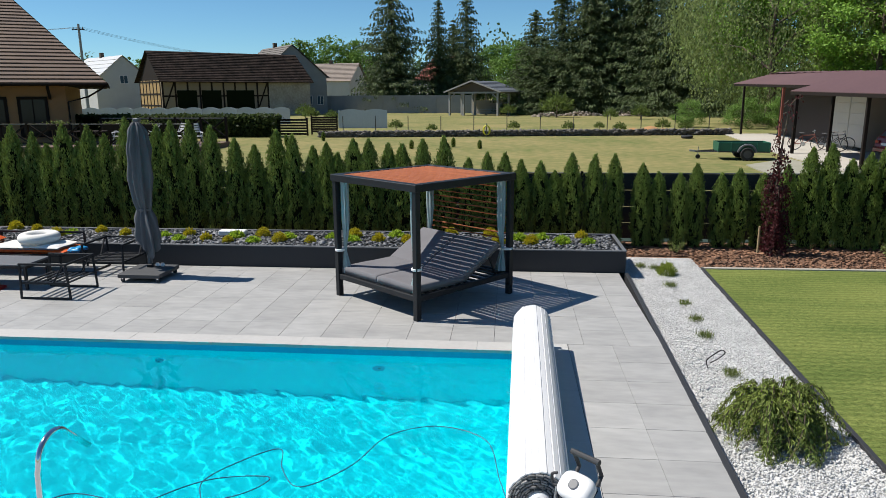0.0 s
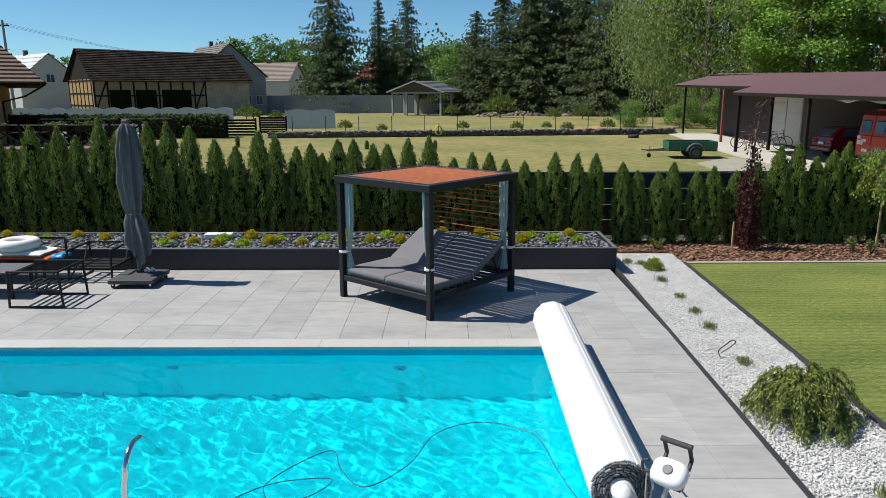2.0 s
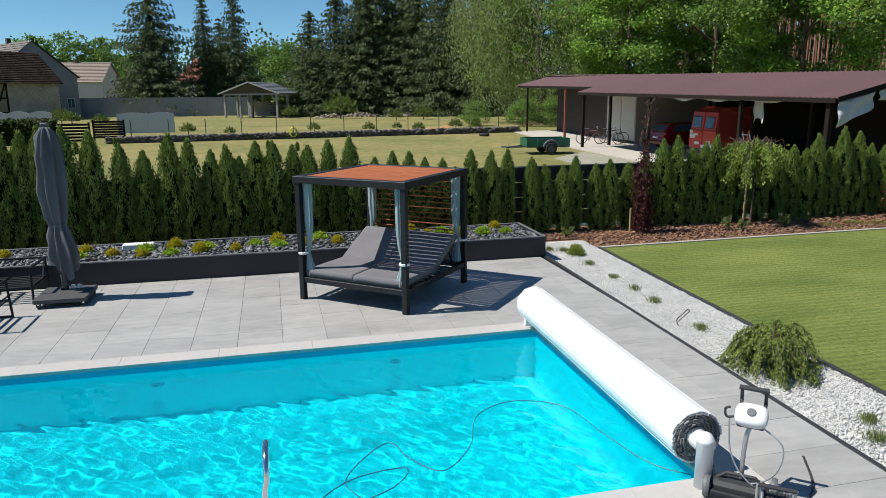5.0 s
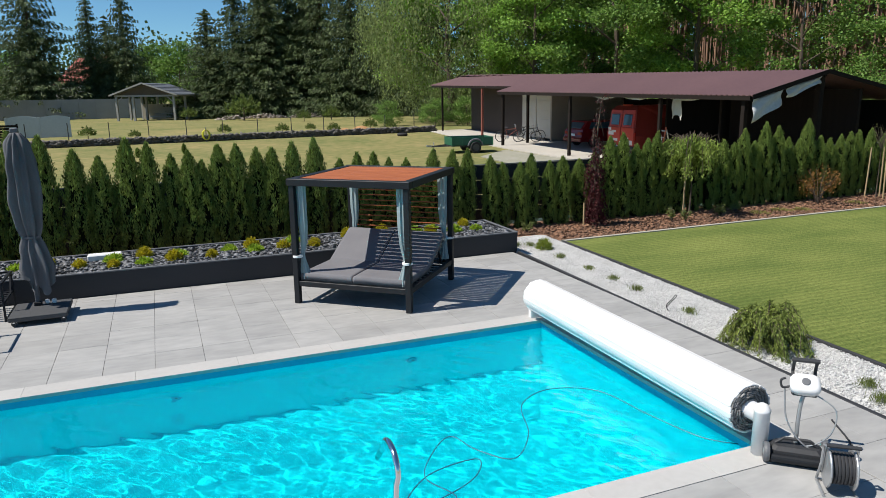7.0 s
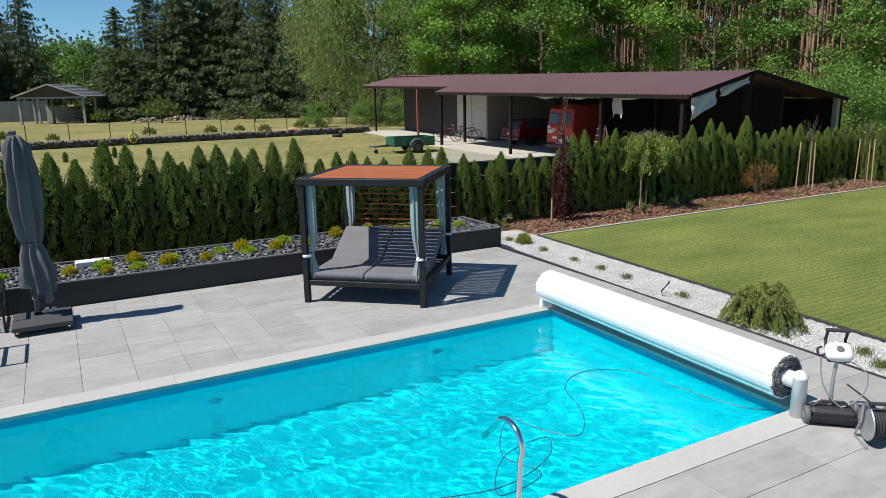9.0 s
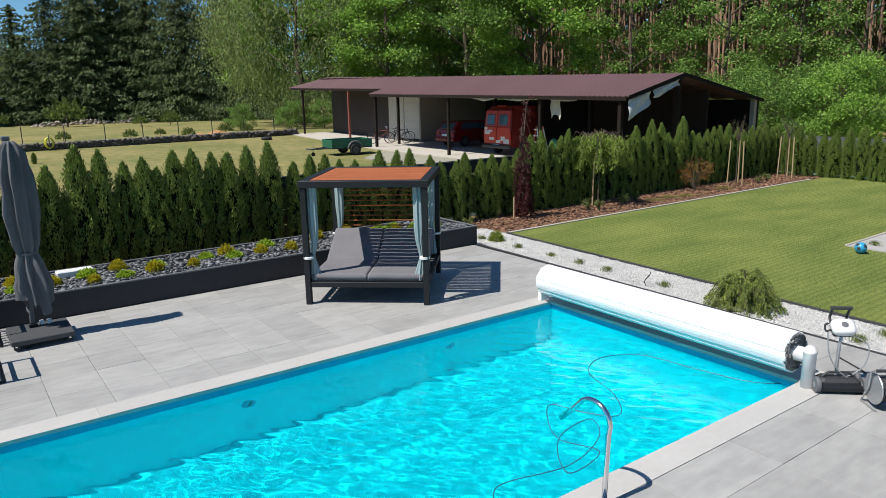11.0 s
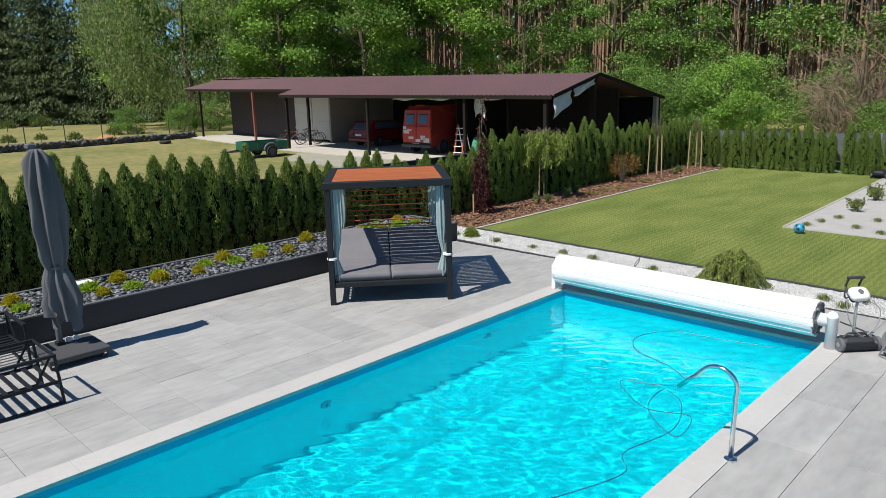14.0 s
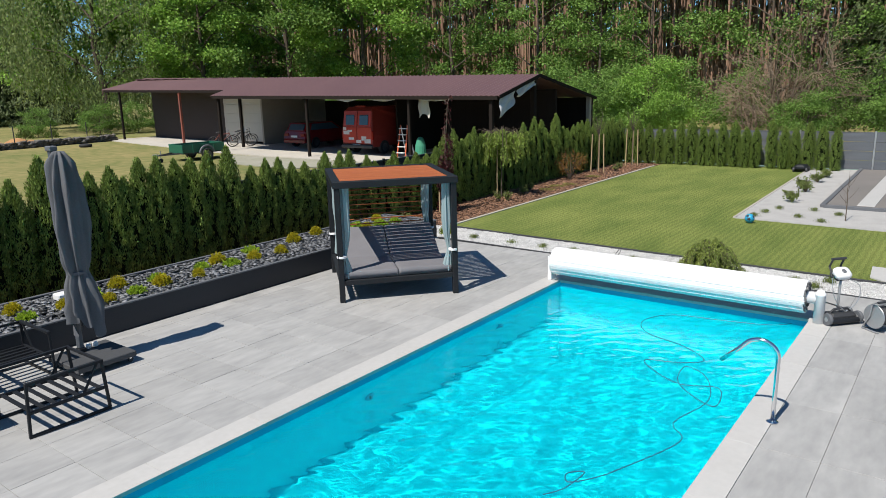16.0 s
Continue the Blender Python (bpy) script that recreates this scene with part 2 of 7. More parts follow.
M_CONCRETE = mat("yard_concrete", (0.50, 0.465, 0.41), (0.40, 0.375, 0.33), rough=0.85, big=0.5, fine=9, bump=0.15)

# ---- ground ----
def ground_z(x, y):
    ys = [-400, 7.2, 12, 25, 40, 60, 110, 160, 900]
    zs = [-0.15, 0.0, 0.01, 0.05, 0.30, 0.30, -0.25, 0.0, 0.0]
    return float(np.interp(y, ys, zs))


HOLE = (-14.0, 18.9, -10.0, 7.2)  # the garden plot
gx = [-900, -400, -200, -120, -80, -60, -50, -40, -30, -22, -18, -14, -10, -6, -2, 2, 6, 10, 14, 18.9, 24, 30, 40, 50, 60, 80, 120, 200, 400, 900]
gy = [-900, -400, -200, -100, -50, -25, -10, -4, 2, 7.2, 9, 12, 16, 20, 25, 30, 35, 40, 46, 52, 60, 70, 80, 95, 110, 130, 160, 220, 400, 900]
gg = Geo()
for j, y in enumerate(gy):
    for i, x in enumerate(gx):
        gg.v.append((x, y, ground_z(x, y)))
for j in range(len(gy) - 1):
    for i in range(len(gx) - 1):
        if HOLE[0] <= gx[i] < HOLE[1] and HOLE[2] <= gy[j] < HOLE[3]:
            continue
        a = j * len(gx) + i
        gg.f.append((a, a + 1, a + 1 + len(gx), a + len(gx)))
solid("ground", gg, M_FIELD, "sunlit dry green field grass reaching the woods", "ground", "structure")

# ---- garden floor ----
DECK_X = 1.60
LAWN_Z = -0.09


def deck_edge(y):
    """Where the terrace meets the white gravel."""
    return 1.611 + 0.0304 * y


def lawn_edge(y):
    """Where the white gravel meets the lawn."""
    return 3.0 + 0.0449 * y


def flat(name, pts, z, material, label, cat, depth=0.3):
    g = Geo()
    n = len(pts)
    g.add([(x, y, z) for x, y in pts] + [(x, y, z - depth) for x, y in pts],
          [tuple(range(n)), tuple(range(2 * n - 1, n - 1, -1))] + [((k + 1) % n, k, k + n, (k + 1) % n + n) for k in range(n)])
    return solid(name, g, material, label, cat, "structure")


flat("lawn", [(lawn_edge(4.66) + 0.02, 4.66), (lawn_edge(-10) + 0.02, -10.0), (18.9, -10.0), (18.9, 4.9), (17.4, 4.86)], LAWN_Z, M_LAWN, "freshly mown green garden lawn", "lawn")
flat("gravel_strip", [(deck_edge(3.9), 5.6), (deck_edge(3.9), 3.9), (deck_edge(-10), -10.0), (lawn_edge(-10), -10.0), (lawn_edge(4.7), 4.7), (lawn_edge(4.7), 5.6)], LAWN_Z - 0.015, M_WGRAVEL, "white gravel strip beside the terrace", "gravel")
flat("mulch_bed", [(3.22, 4.76), (17.4, 4.96), (18.9, 4.96), (18.9, 7.19), (-14.0, 7.19), (-14.0, 5.45), (1.7, 5.62), (3.2, 5.62)], LAWN_Z - 0.02, M_MULCH, "red-brown bark mulch bed under the hedge", "mulch")

# ---- pool ----
PX0, PX1, PY0, PY1, WATER, FLOOR = -9.6, 0.0, -3.845, 0.0, -0.11, -1.45
g = Geo()
g.add([(PX0, PY0, FLOOR), (PX1, PY0, FLOOR), (PX1, PY1, FLOOR), (PX0, PY1, FLOOR),
       (PX0, PY0, -0.125), (PX1, PY0, -0.125), (PX1, PY1, -0.125), (PX0, PY1, -0.125)],
      [(0, 1, 2, 3), (0, 4, 5, 1), (1, 5, 6, 2), (2, 6, 7, 3), (3, 7, 4, 0)])
pool = solid("pool_basin", g, M_LINER, "turquoise-lined rectangular swimming pool basin", "pool", "structure")
g = Geo()
for a, b in (((PX0, PY0), (PX1, PY0)), ((PX1, PY0), (PX1, PY1)), ((PX1, PY1), (PX0, PY1)), ((PX0, PY1), (PX0, PY0))):
    g.add([(*a, -0.125), (*b, -0.125), (*b, -0.03), (*a, -0.03)], [(3, 2, 1, 0)])
part("waterline_band", g, M_LINE, pool, "dark blue band at the waterline")

M_WATER = bpy.data.materials.new("pool_water")
M_WATER.use_nodes = True
wt = M_WATER.node_tree
wb = wt.nodes["Principled BSDF"]
wb.inputs["Base Color"].default_value = (0.7, 1.0, 1.0, 1)
wb.inputs["Transmission Weight"].default_value, wb.inputs["IOR"].default_value, wb.inputs["Roughness"].default_value = 1.0, 1.33, 0.0
tp, tmx = wt.nodes.new("ShaderNodeBsdfTransparent"), wt.nodes.new("ShaderNodeMixShader")
tp.inputs["Color"].default_value = (0.7, 1.0, 1.0, 1)
tmx.inputs["Fac"].default_value = 0.23
wt.links.new(wb.outputs[0], tmx.inputs[1])
wt.links.new(tp.outputs[0], tmx.inputs[2])
wt.links.new(tmx.outputs[0], wt.nodes["Material Output"].inputs["Surface"])


def waves():
    """Small crossing ripples over the whole pool."""
    nx, ny = 700, 280
    X, Y = np.meshgrid(np.linspace(PX0, PX1, nx + 1), np.linspace(PY0, PY1, ny + 1))
    Z = np.zeros_like(X)
    for _ in range(34):
        lam = rng.uniform(0.075, 0.26)
        th = rng.normal(0.9, 0.75)
        amp = 0.5 * (lam / (2 * np.pi)) ** 2 * rng.uniform(0.5, 1.3)
        Z += amp * np.sin((X * np.cos(th) + Y * np.sin(th)) * 2 * np.pi / lam + rng.uniform(0, 6.28))
    edge = np.clip(np.minimum(np.minimum(X - PX0, PX1 - X), np.minimum(Y - PY0, PY1 - Y)) / 0.15, 0, 1)
    v = np.stack([X, Y, WATER + Z * edge], -1).reshape(-1, 3)
    i = np.arange((nx + 1) * (ny + 1)).reshape(ny + 1, nx + 1)
    f = np.stack([i[:-1, :-1], i[:-1, 1:], i[1:, 1:], i[1:, :-1]], -1).reshape(-1, 4)
    return raw_mesh("water", v, f, M_WATER, True)


water = solid("water", waves(), M_WATER, "clear rippling turquoise pool water", "water", "structure")
water.cycles.is_caustics_caster = True
pool.cycles.is_caustics_receiver = True
sun_data.cycles.is_caustics_light = True

# ---- terrace ----
g = Geo()
for x0, x1, y0, y1 in ((PX0 - 5, DECK_X, PY1 + 0.02, 3.92), (PX1 + 0.02, 1.46, PY0 - 0.02, PY1 + 0.02), (PX0 - 5, 1.29, -10.0, PY0 - 0.02), (PX0 - 5, PX0 - 0.02, PY0 - 0.02, PY1 + 0.02), (-14.6, DECK_X, 3.92, 5.45)):
    g.box(x0, x1, y0, y1, -0.5, -0.008)
terrace = solid("terrace", g, M_JOINT, "paved terrace with grey porcelain tiles round the pool", "terrace", "structure")
T = 0.558
TILE_GEO = {}


def tile(x0, x1, y0, y1, material, name="tile", z=0.0):
    w, h = round(x1 - x0, 3), round(y1 - y0, 3)
    key = (w, h, name)
    if key not in TILE_GEO:
        g = Geo().box(0, w, 0, h, -0.04, 0.0, None, 0.0012)
        TILE_GEO[key] = geo_mesh(name, g, material)
    ob = part(name, TILE_GEO[key], material, terrace)
    ob.location = (x0, y0, z + rng.uniform(-0.0008, 0.0008))
    return ob


def lay_terrace():
    j = 0.004
    col = [-3.27 + T * k for k in range(-11, 9)]
    for k, x in enumerate(col):
        x1 = min(x + T, DECK_X)
        if x1 - x < 0.1:
            continue
        y = 0.27
        shift = 0.0
        while y < 3.88:
            y1 = min(y + T - shift, 3.90)
            shift = 0
            if y1 - y > 0.06:
                tile(x + j / 2, x1 - j / 2, y + j / 2, y1 - j / 2, M_TILE)
            y = y1
    for x, x1 in ((0.44, 0.98), (0.98, 1.59)):
        y = 0.27
        while y > -9.8:
            y1 = max(y - T, -9.98)
            tile(x + j / 2, min(x1, deck_edge(y1 + T / 2) - 0.024), y1 + j / 2, y - j / 2, M_TILE)
            y = y1
    x = 0.43
    while x > -14.0:
        for y, y1 in ((-4.62, -4.11), (-5.72, -4.62), (-6.82, -5.72), (-7.92, -6.82), (-9.02, -7.92), (-9.95, -9.02)):
            tile(x - 2 * T + j / 2, x - j / 2, y + j / 2, y1 - j / 2, M_TILE)
        x -= T * 2
    for x in (-10.74, -11.86, -12.98, -14.1):
        for k in range(4):
            tile(x + j / 2, x + 2 * T - j / 2, -4.1 + 1.09 * k + j / 2, -3.01 + 1.09 * k - j / 2, M_TILE)
    for x in (-10.53, -11.65, -12.77, -13.89):
        for k in range(3):
            tile(x + j / 2, x + 2 * T - j / 2, 0.27 + 1.21 * k + j / 2, 1.48 + 1.21 * k - j / 2, M_TILE)
    for y0, y1 in ((0.0, 0.27), (-4.108, PY0)):
        x = 0.43
        while x > PX0:
            x0 = max(x - 2 * T, PX0)
            tile(x0 + j / 4, x - j / 4, y0 - (0.02 if y0 == 0 else 0), y1 + (0 if y0 == 0 else 0.02), M_COPE, "coping_stone", 0.004)
            x = x0
    y = -0.02
    while y > PY0 + 0.03:
        y0 = max(y - 2 * T, PY0 + 0.02)
        tile(-0.02, 0.435, y0 + j / 4, y - j / 4, M_COPE, "coping_stone", 0.004)
        y = y0


lay_terrace()

# ---- edgings ----
M_EDGE = mat("black_edging", (0.035, 0.036, 0.04), rough=0.6)
M_KERB = mat("grey_kerb", (0.42, 0.385, 0.33), (0.34, 0.31, 0.265), rough=0.85)


def run(name, a, b, w, z0, z1, material, label, off=0.0):
    g = Geo()
    (xa, ya), (xb, yb) = a, b
    L = math.hypot(xb - xa, yb - ya)
    m = Matrix.Translation((xa, ya, 0)) @ Matrix.Rotation(math.atan2(yb - ya, xb - xa), 4, "Z")
    g.box(0, L, off - w / 2, off + w / 2, z0, z1, m, 0.004)
    return solid(name, g, material, label, "edging", "structure")


run("trim_terrace_edge", (deck_edge(3.9), 3.9), (deck_edge(-10), -10.0), 0.06, -0.3, 0.006, M_EDGE, "black edging strip along the terrace")
run("trim_lawn_edge", (lawn_edge(4.7), 4.7), (lawn_edge(-10), -10.0), 0.05, -0.3, LAWN_Z + 0.03, M_EDGE, "black edging strip between gravel and lawn")
run("trim_lawn_kerb", (3.2, 4.71), (17.4, 4.91), 0.09, -0.3, LAWN_Z + 0.022, M_KERB, "light grey kerb along the mulch bed")

# ---- planter ----
PLX0, PLX1, PLY0, PLY1, PLZ = -14.0, 1.71, 3.92, 5.42, 0.385
planter = thing("planter", "long low anthracite raised planter filled with slate", "planter", kind="")
g = Geo().box(PLX0, PLX1, PLY0, PLY0 + 0.04, 0, PLZ - 0.012, None, 0.004)
part("front_panel", g, M_PLANTER, planter)
g = Geo().box(PLX0, PLX1, PLY1 - 0.04, PLY1, -0.2, PLZ - 0.012, None, 0.004)
part("back_panel", g, M_PLANTER, planter)
g = Geo().box(PLX1 - 0.04, PLX1, PLY0 + 0.041, PLY1 - 0.041, -0.2, PLZ - 0.012, None, 0.004)
part("end_panel", g, M_PLANTER, planter)
g = Geo().box(PLX0, PLX1 + 0.01, PLY0 - 0.01, PLY0 + 0.05, PLZ - 0.011, PLZ + 0.01, None, 0.003)
g.box(PLX0, PLX1 + 0.01, PLY1 - 0.05, PLY1 + 0.01, PLZ - 0.011, PLZ + 0.01, None, 0.003)
g.box(PLX1 - 0.05, PLX1 + 0.01, PLY0 + 0.051, PLY1 - 0.051, PLZ - 0.011, PLZ + 0.01, None, 0.003)
part("capping", g, M_RIM, planter, "grey capping along the rim")
g = Geo().box(PLX0, PLX1 - 0.05, PLY0 + 0.05, PLY1 - 0.05, 0.1, PLZ - 0.05)
part("soil", g, mat("dark_soil", (0.05, 0.05, 0.052), rough=1), planter)


# ---- day bed ----
def day_bed():
    W, D, H = 1.80, 1.92, 1.885
    bed = thing("day_bed", "anthracite garden day bed with slatted roof and grey mattress", "day bed",
                Matrix.Translation((-2.915, 2.223, 0)) @ Matrix.Rotation(math.atan2(-1.175, 1.368), 4, "Z"))
    p = 0.085
    for x in (0, W):
        for y in (0, D):
            part("post", Geo().box(x - p / 2, x + p / 2, y - p / 2, y + p / 2, 0.0, H - 0.1, None, 0.006), M_BLACK, bed)
    z0, z1 = H - 0.1, H
    for a in (0, D):
        part("roof_beam", Geo().box(-p / 2 - 0.02, W + p / 2 + 0.02, a - p / 2 - 0.02, a + p / 2 + 0.02, z0, z1, None, 0.006), M_BLACK, bed)
    for a in (0, W):
        part("roof_beam", Geo().box(a - p / 2 - 0.02, a + p / 2 + 0.02, p / 2 + 0.021, D - p / 2 - 0.021, z0, z1, None, 0.006), M_BLACK, bed)
    n = 18
    for k in range(n):
        y = 0.085 + (D - 0.17) * (k + 0.5) / n
        part("roof_slat", Geo().box(0.066, W - 0.066, y - 0.0345, y + 0.0345, z1 - 0.052, z1 - 0.006, None, 0.004), M_BROWNSLAT, bed)
    for a in (0, D):
        part("base_rail", Geo().box(p / 2, W - p / 2, a - 0.03, a + 0.03, 0.27, 0.35, None, 0.005), M_BLACK, bed)
    for a in (0, W):
        part("base_rail", Geo().box(a - 0.03, a + 0.03, p / 2, D - p / 2, 0.27, 0.35, None, 0.005), M_BLACK, bed)
    for k in range(12):
        y = 0.1 + k * (D - 0.2) / 11
        part("base_slat", Geo().box(0.03, W - 0.03, y - 0.03, y + 0.03, 0.325, 0.345, None, 0.003), M_BLACK, bed)
    for k in range(11):
        z = 0.86 + k * (H - 0.14 - 0.86) / 10
        part("back_slat", Geo().box(p / 2, W - p / 2, D - 0.01, D + 0.01, z - 0.0085, z + 0.0085, None, 0.003), M_BROWNSLAT, bed)
    # mattress: two halves, each a flat seat and a raised back
    for x0, x1 in ((0.05, W / 2 - 0.006), (W / 2 + 0.006, W - 0.05)):
        w = x1 - x0

        def cushion(u, v, L, t, w=w):
            e = 0.014 * (1 - min(1, 30 * min(u, 1 - u)) ** 0.5) + 0.014 * (1 - min(1, 30 * min(v, 1 - v)) ** 0.5)
            return (u * w, v * L, t - e + 0.004 * math.sin(7 * u + 3 * v) * math.sin(5 * v + x0))
        for name, L, m in (("mattress", 0.98, Matrix.Translation((x0, 0.02, 0.352))),
                           ("back_cushion", 0.86, Matrix.Translation((x0, 1.0, 0.356)) @ Matrix.Rotation(radians(28), 4, "X"))):
            g = Geo()
            g.sheet(lambda u, v: cushion(u, v, L, 0.118), 30, 30, 0.1)
            g.v = [tuple(m @ Vector(q)) for q in g.v]
            g.smooth = True
            part(name, g, M_CUSHION, bed)
    for x in (0.1, W / 2, W - 0.1):
        part("back_support", Geo().bar((x, 1.0, 0.345), (x, 1.74, 0.76), 0.03), M_BLACK, bed)
        part("back_prop", Geo().bar((x, 1.7, 0.335), (x, 1.55, 0.655), 0.025), M_BLACK, bed)
    # curtains tied to the posts
    for cx, cy, dx, dy in ((0.075, 0.05, 1, 0.25), (W - 0.075, 0.05, -1, 0.25), (0.075, D - 0.06, 1, -0.25), (W - 0.075, D - 0.06, -1, -0.25)):
        g = Geo()
        seg, rows = 40, 26
        for r in range(rows + 1):
            h = r / rows
            z = 0.37 + (1.78 - 0.37) * h
            tie = 0.72
            d = abs(z - tie)
            spread = 0.026 + 0.05 * min(1, d / 0.45) if z > tie else 0.026 + 0.06 * min(1, d / 0.3)
            for k in range(seg):
                a = 2 * math.pi * k / seg
                rad = spread * (1 + 0.22 * math.sin(7 * a + 2 * h) + 0.1 * math.sin(12 * a - 3 * h))
                off = 0.03 * (1 - min(1, d / 0.25))
                g.v.append((cx + dx * (0.03 - off) + rad * 0.85 * math.cos(a), cy + dy * 0.1 + rad * 0.6 * math.sin(a), z))
        for r in range(rows):
            for k in range(seg):
                g.f.append((r * seg + k, r * seg + (k + 1) % seg, (r + 1) * seg + (k + 1) % seg, (r + 1) * seg + k))
        g.smooth = True
        c = part("curtain", g, M_CURTAIN, bed, "pale sage-blue curtain gathered at a post")
        px = 0 if dx > 0 else W
        py = 0 if dy > 0 else D
        t = Geo().lathe([(0.072, 0.705), (0.076, 0.71), (0.076, 0.735), (0.072, 0.74)], 20, Matrix.Translation((px + dx * 0.02, py + dy * 0.06, 0)))
        part("tie", t, M_WHITE, c, "white tie band")
    return bed


day_bed()


# ---- cover roller ----
def roller():
    ax, ay = -0.085, -3.70
    r = thing("pool_cover_roller", "white slatted pool cover wound on a roller", "pool cover", Matrix.Translation((ax, ay, 0)) @ Matrix.Rotation(radians(-1.0), 4, "Z") @ Matrix.Translation((-ax, -ay, 0)))
    cx, cz, R, y0, y1 = ax, 0.335, 0.226, -3.78, 0.07
    n = 28
    for k in range(n):
        a0, a1 = 2 * math.pi * k / n, 2 * math.pi * (k + 1) / n
        rr = R + 0.003 * math.sin(k * 2.3)
        am = (a0 + a1) / 2
        w = 2 * rr * math.sin(math.pi / n) * 0.985
        m = Matrix.Translation((cx, 0, cz)) @ Matrix.Rotation(-am, 4, "Y") @ Matrix.Translation((rr * math.cos(math.pi / n), 0, 0))
        g = Geo().box(-0.018, 0.0, y0 + rng.uniform(-0.012, 0.012), y1 + rng.uniform(-0.01, 0.01), -w / 2, w / 2, m, 0.005)
        part("slat", g, M_WHITE, r)
    m_end = mat("slat_ends", (0.15, 0.148, 0.145), (0.26, 0.255, 0.25), rough=0.8, big=8, fine=40, bump=0.3, spread=0.3)
    for y, s in ((y0, -1), (y1, 1)):
        # the wound layers seen from the end, ring in ring
        for i in range(7 if s < 0 else 2):
            rr = 0.2 - 0.0185 * i
            k = int(2 * math.pi * rr / 0.052)
            for q in range(k):
                a = 2 * math.pi * q / k + 0.7 * i
                m = Matrix.Translation((cx, 0, cz)) @ Matrix.Rotation(-a, 4, "Y") @ Matrix.Translation((rr, 0, 0)) @ Matrix.Rotation(0.1, 4, "Y")
                e = y + s * rng.uniform(-0.006, 0.02)
                part("slat_end", Geo().box(-0.0075, 0.0065, min(e, y - s * 0.3), max(e, y - s * 0.3), -0.0245, 0.0245, m, 0.003), m_end, r, "dark grey end of a wound slat")
    g = Geo().tube([(cx, y0 - 0.15, cz), (cx, y1 + 0.06, cz)], 0.08, 24)
    g.smooth = True
    part("axle", g, M_WHITE, r)
    g = Geo().lathe([(0.066, 0.0), (0.066, 0.385), (0.07, 0.39), (0.07, 0.408), (0.062, 0.42), (0.045, 0.45), (0.02, 0.464), (0.0, 0.467)], 28, Matrix.Translation((cx - 0.03, y0 - 0.165, 0)))
    g.smooth = True
    part("pillar", g, M_WHITE, r, "white plastic support pillar with domed top")
    g = Geo().box(cx - 0.09, cx + 0.09, y1 + 0.03, y1 + 0.1, 0.0, cz + 0.08, None, 0.01)
    part("bracket", g, M_WHITE, r)
    return r


roller()


